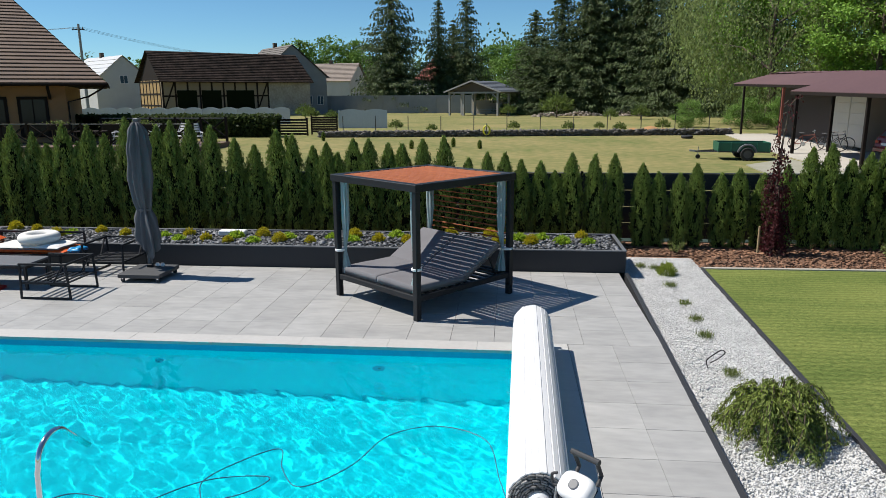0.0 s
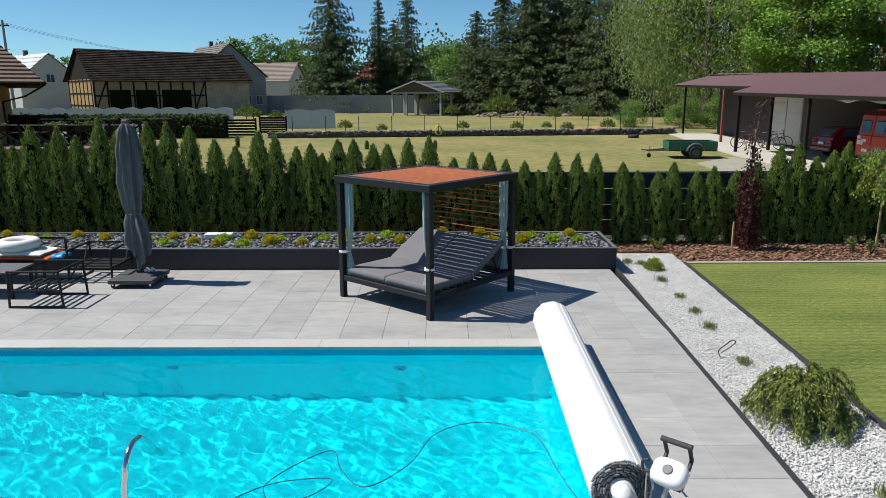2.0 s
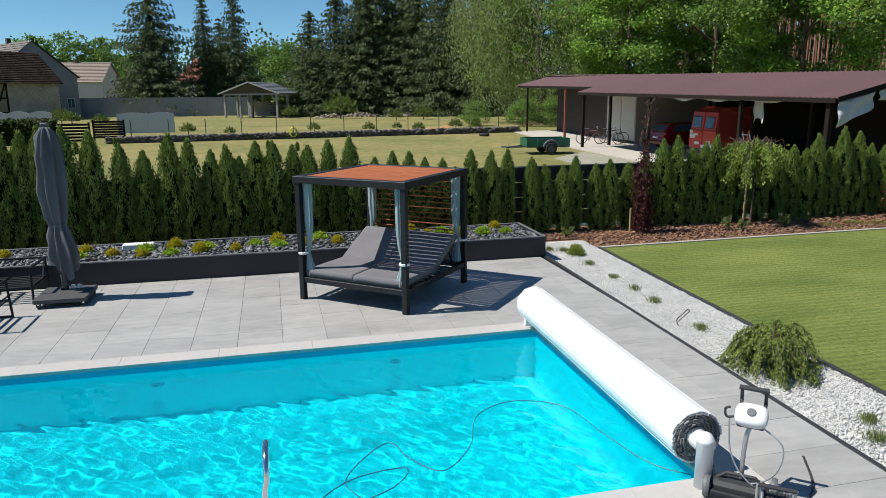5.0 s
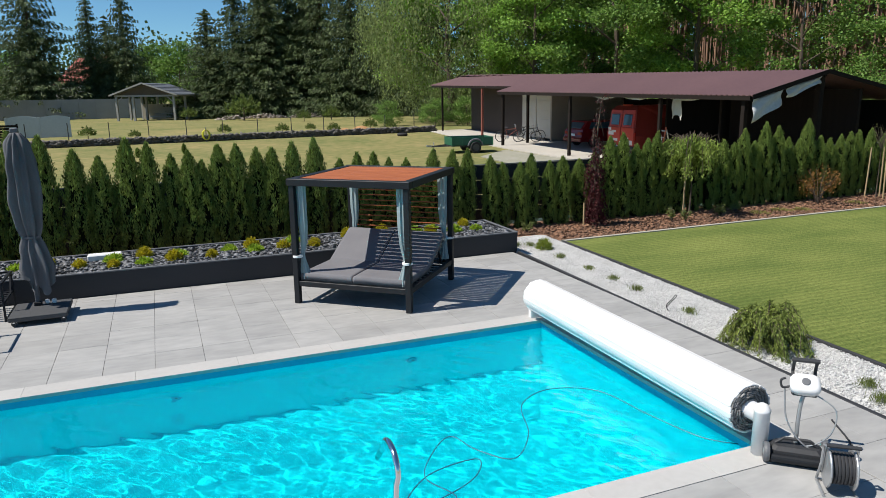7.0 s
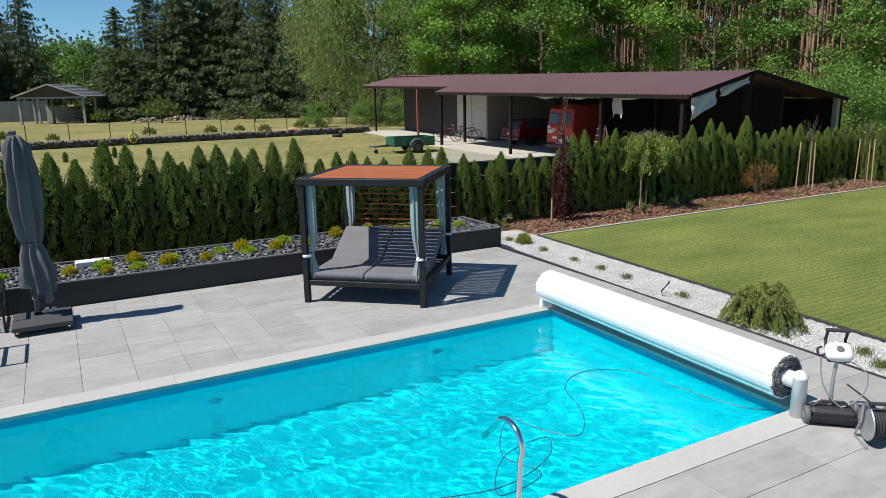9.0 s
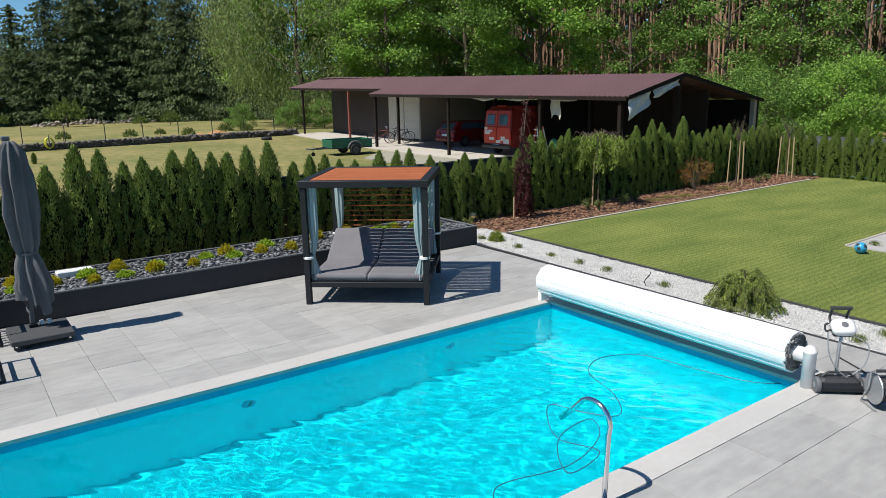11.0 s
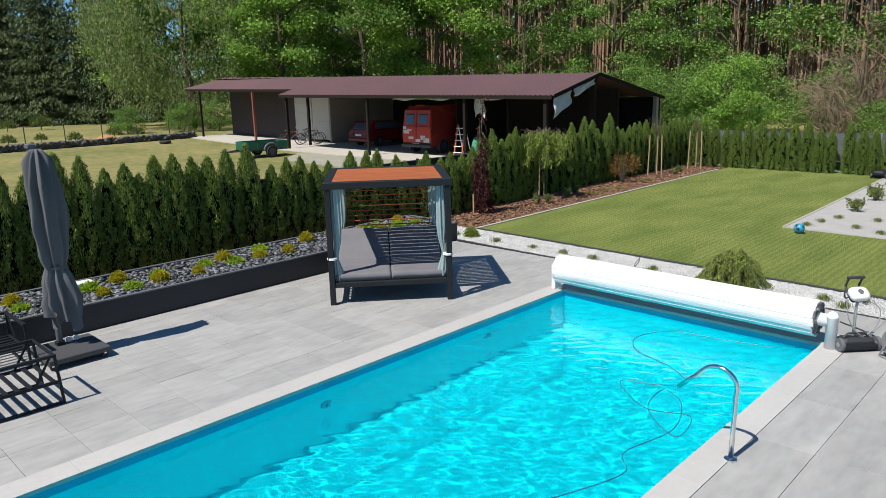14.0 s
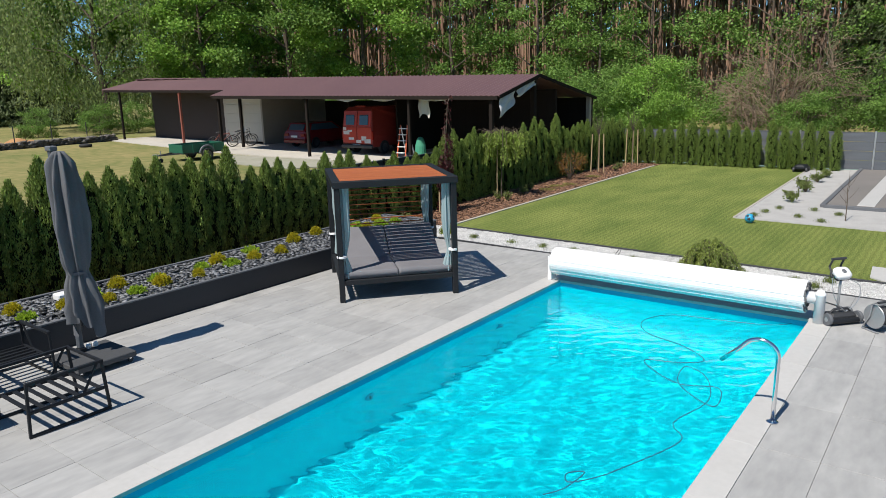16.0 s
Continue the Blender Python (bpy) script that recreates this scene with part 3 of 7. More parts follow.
# ---- umbrella ----
def umbrella():
    u = thing("cantilever_umbrella", "closed dark grey garden umbrella on a wheeled base", "umbrella")
    x0, x1, y0, y1 = -6.80, -6.07, 2.66, 3.40
    part("base_plate", Geo().box(x0, x1, y0, y1, 0.075, 0.145, None, 0.01), mat("base_granite", (0.06, 0.062, 0.066), rough=0.7), u)
    for x in (x0 + 0.06, x1 - 0.06):
        for y in (y0 + 0.06, y1 - 0.06):
            c = part("caster", Geo().lathe([(0.034, -0.012), (0.037, -0.006), (0.037, 0.006), (0.034, 0.012)], 16, Matrix.Translation((x, y, 0.037)) @ Matrix.Rotation(radians(90), 4, "X")), M_EDGE, u)
            part("fork", Geo().box(x - 0.014, x + 0.014, y - 0.02, y + 0.02, 0.045, 0.08, None, 0.004), M_CHROME, c)
    bx, by = -6.49, 3.2
    part("foot_socket", Geo().box(bx - 0.05, bx + 0.05, by - 0.05, by + 0.05, 0.146, 0.2, None, 0.008), M_BLACK, u)
    part("mast", Geo().box(bx - 0.03, bx + 0.03, by - 0.04, by + 0.04, 0.2, 2.66, None, 0.01), mat("mast_grey", (0.09, 0.1, 0.115), rough=0.4), u)
    part("mast_cap", Geo().box(bx - 0.045, bx + 0.05, by - 0.06, by + 0.06, 2.62, 2.68, None, 0.01), M_RIM, u)
    part("crank_box", Geo().box(bx + 0.03, bx + 0.09, by - 0.04, by + 0.04, 1.05, 1.2, None, 0.01), M_BLACK, u)
    for d in (0.08, 0.17):
        part("clamp", Geo().box(bx + d, bx + d + 0.06, by + 0.01, by + 0.06, 0.146, 0.21, None, 0.01), M_WHITE, u)
    cx, cy = bx + 0.05, by - 0.11
    g = Geo()
    seg, rows = 72, 44
    for r in range(rows + 1):
        h = r / rows
        z = 0.50 + 2.12 * h
        base = np.interp(z, [0.5, 0.75, 1.0, 1.17, 1.3, 1.7, 2.2, 2.5, 2.62], [0.165, 0.165, 0.14, 0.09, 0.125, 0.155, 0.15, 0.115, 0.05])
        lean = np.interp(z, [0.5, 1.2, 2.6], [0.03, 0.0, -0.02])
        for k in range(seg):
            a = 2 * math.pi * k / seg
            fold = 0.68 * (0.6 - abs(math.sin(4 * a + 0.9 * math.sin(3 * h) + 0.4))) + 0.15 * math.sin(5 * a + 5 * h) + 0.06 * math.sin(17 * a - 9 * h) + 0.05 * math.sin(2 * a + 23 * h)
            rad = base * (1 + fold)
            zz = z + (0.12 * math.sin(2 * a + 0.5) + 0.05 * math.sin(7 * a)) * max(0.0, 1 - r / 5)
            g.v.append((cx + lean + rad * math.cos(a), cy + rad * 0.8 * math.sin(a), zz))
    for r in range(rows):
        for k in range(seg):
            g.f.append((r * seg + k, r * seg + (k + 1) % seg, (r + 1) * seg + (k + 1) % seg, (r + 1) * seg + k))
    g.f.append(tuple(range(rows * seg, (rows + 1) * seg)))
    g.smooth = True
    c = part("canopy", g, M_CANOPY, u, "folded dark slate-grey canopy")
    part("strap", Geo().lathe([(0.098, 1.15), (0.106, 1.155), (0.106, 1.185), (0.098, 1.19)], 24, Matrix.Translation((cx, cy, 0)) @ Matrix.Diagonal((1, 0.85, 1, 1))), M_CANOPY, c)
    return u


umbrella()


# ---- leaf tools ----
def cards(c, d, up, w, l):
    """Leaf quads: centres c, outward ways d, side ways up, widths and lengths; each bent to a kite."""
    c, d, s = np.asarray(c), np.asarray(d), np.asarray(up)
    d = d / np.linalg.norm(d, axis=1, keepdims=True)
    s = np.cross(d, s)
    s = s / (np.linalg.norm(s, axis=1, keepdims=True) + 1e-9)
    w, l = np.asarray(w).reshape(-1, 1), np.asarray(l).reshape(-1, 1)
    v = np.stack([c - d * l * 0.5, c + s * w * 0.5, c + d * l * 0.5, c - s * w * 0.5], 1).reshape(-1, 3)
    f = np.arange(len(v)).reshape(-1, 4)
    return v, f


def unit(n):
    v = rng.normal(size=(n, 3))
    return v / np.linalg.norm(v, axis=1, keepdims=True)


# ---- hedge ----
def thuja_meshes(H, R, seed):
    """One columnar thuja: upright sprays gathered in flame-like tufts, with dark gaps between them."""
    r = np.random.default_rng(seed)
    k, per = 150, 64
    h = (np.arange(k) + r.uniform(0, 1, k)) / k
    h = h ** 0.9
    a = 2.4 * np.arange(k) + r.normal(0, 0.3, k)
    prof = np.interp(h, [0, 0.1, 0.35, 0.62, 0.8, 0.92, 1.0], [0.74, 0.9, 1.0, 0.98, 0.78, 0.45, 0.05])
    rad = R * prof * r.uniform(0.72, 1.06, k)
    out = np.stack([np.cos(a), np.sin(a), np.zeros(k)], 1)
    c = out * rad[:, None]
    c[:, 2] = h * H * 0.965
    n = k * per
    rise = r.uniform(-0.5, 1.0, (n, 1))
    oo = np.repeat(out, per, 0)
    q = np.repeat(c, per, 0) + np.concatenate([r.normal(0, 0.034, (n, 2)), rise * 0.13], 1) * np.repeat(np.interp(h, [0, 0.8, 1], [1.15, 1.0, 0.6]), per)[:, None]
    q[:, :2] -= oo[:, :2] * np.abs(rise) ** 2 * 0.05
    d = oo * r.uniform(0.1, 0.6, (n, 1)) + np.array([0, 0, 1]) + r.normal(0, 0.25, (n, 3))
    v, f = cards(q, d, oo + r.normal(0, 0.6, (n, 3)), r.uniform(0.014, 0.026, n), r.uniform(0.04, 0.075, n))
    v[:, 2] = np.maximum(v[:, 2], 0.02)
    crown = raw_mesh("crown", v, f, M_THUJA)
    # black core paints the shade seen between the sprays
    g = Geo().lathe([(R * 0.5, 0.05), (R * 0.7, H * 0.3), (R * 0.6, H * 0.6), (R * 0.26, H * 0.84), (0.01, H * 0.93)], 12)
    core = geo_mesh("core", g, M_SHADE)
    trunk = geo_mesh("trunk", Geo().tube([(0, 0, -0.05), (0, 0, 0.3)], 0.025, 6), M_BARK)
    return crown, core, trunk


THUJA = [thuja_meshes(2.1, 0.27, s) for s in (1, 2, 3, 4, 5)]


def thuja(x, y, z, h, w, k, group):
    crown, core, trunk = THUJA[k % 5]
    t = thing("thuja", "columnar dark green thuja in a clipped garden hedge", "conifer",
              Matrix.Translation((x, y, z)) @ Matrix.Rotation(rng.uniform(0, 6.28), 4, "Z") @ Matrix.Diagonal((w, w, h / 2.1, 1)), group)
    part("crown", crown, M_THUJA, t)
    part("core", core, M_SHADE, t)
    part("trunk", trunk, M_BARK, t)


# each tree of the long hedge: where it stands along the fence and how tall it has grown
TALL = ((-13.4, 2.3), (-12.95, 2.45), (-12.5, 2.2), (-12.0, 2.4), (-11.55, 2.3), (-11.1, 2.5), (-10.7, 2.35), (-10.35, 2.11), (-9.95, 2.53), (-9.63, 2.15), (-9.36, 2.5), (-9.0, 2.32), (-8.54, 2.65), (-8.18, 2.41), (-7.87, 2.5), (-7.54, 2.58), (-7.13, 2.58),
        (-6.67, 2.49), (-6.14, 2.23), (-5.73, 2.09), (-5.25, 2.4), (-4.88, 2.31), (-4.47, 2.07), (-4.15, 2.13), (-3.92, 1.93), (-3.59, 2.22), (-3.25, 2.22), (-2.85, 2.12), (-2.55, 2.12), (-2.12, 2.21), (-1.67, 2.27))
MIDDLE = ((-1.16, 1.84), (-0.77, 1.95), (-0.41, 1.94), (-0.07, 1.8), (0.33, 1.77), (0.63, 1.58), (0.97, 1.93), (1.43, 1.91), (1.85, 1.91), (2.41, 1.73), (2.74, 1.55), (3.16, 1.54), (3.51, 1.72), (4.0, 1.54), (4.35, 1.63), (4.84, 1.54), (5.3, 1.71), (5.75, 2.04))
FAR = ((6.1, 2.12), (6.5, 1.83), (6.85, 1.95), (7.15, 2.12), (7.45, 1.9), (7.89, 1.94), (8.43, 1.84), (8.91, 1.82), (9.35, 1.83), (9.7, 1.75), (10.06, 2.09), (10.45, 1.75), (10.82, 2.25), (11.27, 2.12), (11.77, 1.8), (12.1, 1.75), (12.46, 2.28), (12.88, 1.81), (13.37, 1.72), (13.71, 1.82), (14.11, 1.89), (14.45, 1.92), (15.04, 1.95), (15.54, 1.78), (16.09, 1.7), (16.5, 1.8), (16.9, 1.82), (17.36, 1.9), (17.85, 1.69))
ENDROW = ((6.78, 1.81), (6.35, 1.7), (5.94, 1.75), (5.51, 1.64), (5.05, 1.5), (4.65, 1.6), (4.18, 1.76), (3.73, 1.83), (3.3, 1.56), (2.95, 1.5), (2.53, 1.72), (2.1, 1.78), (1.66, 1.52), (1.3, 1.52), (0.75, 1.8), (0.31, 1.56), (-0.04, 1.54), (-0.51, 1.75), (-0.95, 1.61), (-1.39, 1.56))
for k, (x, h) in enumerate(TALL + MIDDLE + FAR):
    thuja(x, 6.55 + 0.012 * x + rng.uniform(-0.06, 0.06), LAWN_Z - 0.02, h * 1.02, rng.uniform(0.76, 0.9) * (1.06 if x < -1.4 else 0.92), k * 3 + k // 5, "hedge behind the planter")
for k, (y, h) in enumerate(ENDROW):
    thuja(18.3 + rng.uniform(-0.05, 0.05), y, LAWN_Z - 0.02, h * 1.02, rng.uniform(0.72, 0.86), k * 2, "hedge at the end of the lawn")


# ---- loose stone and bark ----
def lumps(name, n, place, size, flatness, material, parent=None, label="", category="", long=1.0):
    """Many small broken pieces: six-cornered lumps, turned at random, joined as one."""
    p = place(n)
    base = np.array([(1, 0, 0), (0, 1, 0), (-1, 0, 0), (0, -1, 0), (0, 0, 1), (0, 0, -1)], float)
    fc = np.array([(0, 1, 4), (1, 2, 4), (2, 3, 4), (3, 0, 4), (1, 0, 5), (2, 1, 5), (3, 2, 5), (0, 3, 5)])
    s = rng.uniform(size[0], size[1], (n, 1, 1))
    v = base[None] * (1 + rng.uniform(-0.35, 0.35, (n, 6, 1))) * s
    v[:, :, 0] *= long
    v[:, :, 2] *= flatness
    a, b = rng.uniform(0, 6.28, n), rng.normal(0, 0.35, n)
    ca, sa, cb, sb = np.cos(a)[:, None], np.sin(a)[:, None], np.cos(b)[:, None], np.sin(b)[:, None]
    x, y, z = v[..., 0], v[..., 1], v[..., 2]
    y, z = y * cb - z * sb, y * sb + z * cb
    x, y = x * ca - y * sa, x * sa + y * ca
    v = np.stack([x, y, z], -1) + p[:, None, :]
    f = (fc[None] + 6 * np.arange(n)[:, None, None]).reshape(-1, 3)
    ob = part(name, raw_mesh(name, v.reshape(-1, 3), f, material), material, parent)
    return tagged(ob, label, category, "", "stuff")


def strip_places(n):
    y = rng.uniform(-6.5, 5.5, n)
    lo, hi = deck_edge(np.minimum(y, 3.9)) + 0.035, lawn_edge(y) - 0.035
    return np.stack([lo + (hi - lo) * rng.uniform(0, 1, n), y, np.full(n, LAWN_Z - 0.005) + rng.uniform(0, 0.012, n)], 1)


lumps("white_pebbles", 42000, strip_places, (0.008, 0.0165), 0.7, M_WGRAVEL, None, "bright white crushed gravel along the terrace", "gravel")
lumps("slate_chips", 11500, lambda n: np.stack([rng.uniform(-10.9, 1.62, n), rng.uniform(3.99, 5.36, n), 0.345 + rng.uniform(0, 0.035, n)], 1), (0.018, 0.055), 0.24, M_SLATE, None, "grey slate chips covering the planter soil", "slate chips", 1.4)


def mulch_places(n):
    x = rng.uniform(1.8, 18.0, n)
    lo = np.where(x < 3.2, 5.7, 4.8 + 0.014 * (x - 3.2))
    return np.stack([x, lo + (6.9 - lo) * rng.uniform(0, 1, n) ** 1.3, np.full(n, LAWN_Z - 0.01) + rng.uniform(0, 0.03, n)], 1)


lumps("bark_chips", 9000, mulch_places, (0.015, 0.045), 0.35, M_MULCH, None, "loose reddish bark chips in the border", "mulch", 1.9)


# ---- low plants ----
def puff(name, r, n, h, m, leaf, up=0.6, inner=0.55):
    """A low cushion of small leaves, densest at its skin."""
    d = unit(n)
    d[:, 2] = np.abs(d[:, 2])
    c = d * r * rng.uniform(inner, 1.05, (n, 1)) * (1 + 0.15 * np.sin(5 * d[:, :1] * 3 + 2))
    c[:, 2] *= h
    v, f = cards(c, d + np.array([0, 0, up]) + rng.normal(0, 0.4, (n, 3)), rng.normal(size=(n, 3)), np.full(n, leaf[0]), rng.uniform(leaf[1], leaf[1] * 1.7, n))
    v[:, 2] = np.maximum(v[:, 2], 0.0)
    return raw_mesh(name, v, f, m)


M_GOLD = leaf_mat("golden_conifer", (0.55, 0.45, 0.02), (0.32, 0.32, 0.025), 0.25)
M_LIME = leaf_mat("lime_leaf", (0.40, 0.52, 0.05), (0.26, 0.40, 0.04), 0.3)
M_SHRUB = leaf_mat("shrub_green", (0.30, 0.36, 0.06), (0.19, 0.25, 0.045), 0.3)
M_TUFT = leaf_mat("tuft_green", (0.22, 0.27, 0.075), (0.14, 0.18, 0.055), 0.3)
M_JUNIPER = leaf_mat("juniper_green", (0.24, 0.29, 0.058), (0.09, 0.135, 0.03), 0.45, through=0.2)
GOLD = [puff("foliage", 0.105, 1900, 1.25, M_GOLD, (0.012, 0.016), 0.1, 0.72) for _ in range(3)]
LIME = [puff("foliage", 0.105, 620, 0.8, M_LIME, (0.022, 0.032)) for _ in range(3)]
STEM = geo_mesh("stem", Geo().tube([(0, 0, -0.05), (0, 0, 0.08)], 0.01, 6), M_BARK)


def low_plant(name, label, cat, x, y, z, mesh, s, group):
    t = thing(name, label, cat, Matrix.Translation((x, y, z)) @ Matrix.Rotation(rng.uniform(0, 6.28), 4, "Z") @ Matrix.Diagonal((s, s, s, 1)), group)
    part("foliage", mesh, None, t)
    part("stem", STEM, None, t)


for k, (x, y) in enumerate(((-10.43, 5.24), (-9.9, 5.15), (-9.13, 4.62), (-8.47, 5.07), (-7.82, 4.82), (-6.55, 4.9), (-6.04, 4.5), (-5.52, 4.27), (-5.06, 4.89), (-4.59, 4.44), (-3.98, 4.38),
                            (-3.25, 4.9), (-2.73, 4.57), (-2.18, 4.5), (-1.41, 5.03), (-0.67, 5.2), (-0.48, 4.47), (0.1, 4.5), (1.06, 5.1))):
    low_plant("golden_shrub", "small round golden-yellow conifer in the slate planter", "shrub", x, y, 0.36, GOLD[k % 3], rng.uniform(0.95, 1.35), "golden shrubs in the planter")
for k, (x, y) in enumerate(((-8.97, 4.86), (-6.99, 4.76), (-6.56, 4.46), (-5.54, 4.75), (-5.06, 4.35), (-4.5, 4.71), (-3.66, 4.77), (-3.23, 4.53), (-2.46, 5.01), (-0.11, 4.85), (0.3, 4.98), (0.67, 4.64), (1.14, 4.63))):
    low_plant("lime_plant", "low bright lime-green perennial in the slate planter", "plant", x, y, 0.36, LIME[k % 3], rng.uniform(1.1, 1.5), "lime plants in the planter")
solid("garden_light", Geo().box(-5.95, -5.42, 4.85, 5.05, 0.37, 0.47, None, 0.015), M_WHITE, "flat white box light lying on the slate", "light")


def tuft_mesh(n, r, h):
    d = rng.normal(0, 0.4, (n, 3))
    d[:, 2] = 1
    c = np.stack([rng.normal(0, r, n), rng.normal(0, r, n), rng.uniform(0.25, 0.5, n) * h], 1)
    v, f = cards(c, d, rng.normal(size=(n, 3)), np.full(n, 0.006), np.full(n, h))
    v[:, 2] = np.maximum(v[:, 2], 0)
    return raw_mesh("tuft", v, f, M_TUFT)


TUFTS = [tuft_mesh(150, 0.05, 0.12) for _ in range(3)]
for k, (x, y) in enumerate(((2.37, 3.37), (2.36, 2.38), (2.32, 1.6), (2.28, 0.89), (2.22, -0.4), (2.18, -3.22), (1.95, -3.56), (2.4, -3.7), (2.1, 4.7), (2.35, 4.55))):
    t = thing("grass_tuft", "small dry-green ornamental grass tuft in white gravel", "grass", Matrix.Translation((x, y, LAWN_Z)) @ Matrix.Diagonal((1, 1, rng.uniform(0.8, 1.2), 1)), "tufts in the gravel")
    part("tuft", TUFTS[k % 3], None, t)
low_plant("round_shrub", "small round green shrub in white gravel", "shrub", 2.47, 4.2, LAWN_Z, puff("foliage", 0.17, 1500, 1.25, M_SHRUB, (0.016, 0.03), 0.3, 0.6), 1.0, "")


def juniper():
    """Rope-like boughs that rise from the middle, arch over and hang to the gravel."""
    t = thing("weeping_conifer", "weeping yellow-green conifer with drooping boughs in white gravel", "conifer", Matrix.Translation((2.2, -1.78, LAWN_Z)))
    cs, ds, g = [], [], Geo()
    for k in range(92):
        a = 2.4 * k + rng.normal(0, 0.25)
        L = rng.uniform(0.22, 0.6) * (1.12 if math.sin(a) < 0 else 0.95)
        top, bend = rng.uniform(0.16, 0.5), rng.normal(0, 0.5)
        line = []
        for s in np.linspace(0.05, 1, 15):
            b = a + bend * s * s
            z = 0.16 + (top - 0.1) * math.sin(min(1.0, s * 1.7) * math.pi / 2) - (top + 0.05) * max(0.0, s - 0.42) ** 1.5 * 2.2
            line.append(np.array((L * s ** 0.9 * math.cos(b), L * s ** 0.9 * math.sin(b), max(0.03, z))))
        g.tube([tuple(q) for q in line[::2]], [0.009 * (1 - 0.1 * i) for i in range(len(line[::2]))], 5)
        for i in range(1, len(line)):
            way = line[i] - line[i - 1]
            way = way / (np.linalg.norm(way) + 1e-6)
            for _k in range(13):
                cs.append(line[i - 1] + (line[i] - line[i - 1]) * rng.uniform(0, 1) + rng.normal(0, 0.017, 3))
                ds.append(way + rng.normal(0, 0.42, 3) + np.array((0, 0, -0.25)))
            if i > 4 and rng.uniform() < 0.6:
                side = np.cross(way, (0, 0, 1)) * rng.choice((-1, 1)) * 0.09
                for q in np.linspace(0.1, 1, 12):
                    cs.append(line[i] + side * q + np.array((0, 0, -0.05 * q * q)) + rng.normal(0, 0.011, 3))
                    ds.append(side * 9 + np.array((0, 0, -0.7)) + rng.normal(0, 0.35, 3))
    for z in np.linspace(0.3, 0.56, 16):
        for _k in range(6):
            cs.append((0.04 + rng.normal(0, 0.02), rng.normal(0, 0.02), z))
            ds.append((rng.normal(0, 0.5), rng.normal(0, 0.5), 1))
    n = len(cs)
    v, f = cards(np.array(cs), np.array(ds), rng.normal(size=(n, 3)), np.full(n, 0.012), rng.uniform(0.035, 0.06, n))
    v[:, 2] = np.maximum(v[:, 2], 0.005)
    part("foliage", raw_mesh("foliage", v, f, M_JUNIPER), None, t)
    tagged(part("brushwood", g, M_BARK, t), kind="stuff")
    part("trunk", Geo().tube([(0, 0, -0.05), (0.02, 0, 0.3), (0.04, 0, 0.55)], [0.03, 0.02, 0.006], 6), M_BARK, t)


juniper()


# ---- border trees ----
def limb_tree(name, label, cat, m, trunk, r0, twigs, leafm, leaf_cards, group="", stakes=()):
    t = thing(name, label, cat, m, group)
    n = len(trunk)
    part("trunk", Geo().tube(trunk, [r0 * (1 - 0.8 * i / (n - 1)) for i in range(n)], 7), M_BARK, t)
    for a, b, c in twigs:
        part("limb", Geo().tube([a, b, c], [r0 * 0.4, r0 * 0.25, r0 * 0.1], 5), M_BARK, t)
    if leaf_cards is not None:
        part("crown", raw_mesh("crown", *leaf_cards, leafm), None, t)
    for a, b in stakes:
        part("stake", Geo().tube([a, b], 0.022, 8), M_STAKE, t)
    return t


M_CREEP = leaf_mat("creeping_leaf", (0.34, 0.33, 0.10), (0.24, 0.22, 0.07), 0.4)
M_STAKE = mat("pale_stake", (0.42, 0.31, 0.17), (0.34, 0.25, 0.14), rough=0.8)
M_RED = leaf_mat("copper_leaf", (0.115, 0.03, 0.032), (0.06, 0.016, 0.02), 0.4)
M_WEEP = leaf_mat("weeping_leaf", (0.34, 0.43, 0.09), (0.19, 0.27, 0.055), 0.4)
M_ORANGE = leaf_mat("coppery_shrub", (0.33, 0.17, 0.045), (0.2, 0.11, 0.03), 0.35)


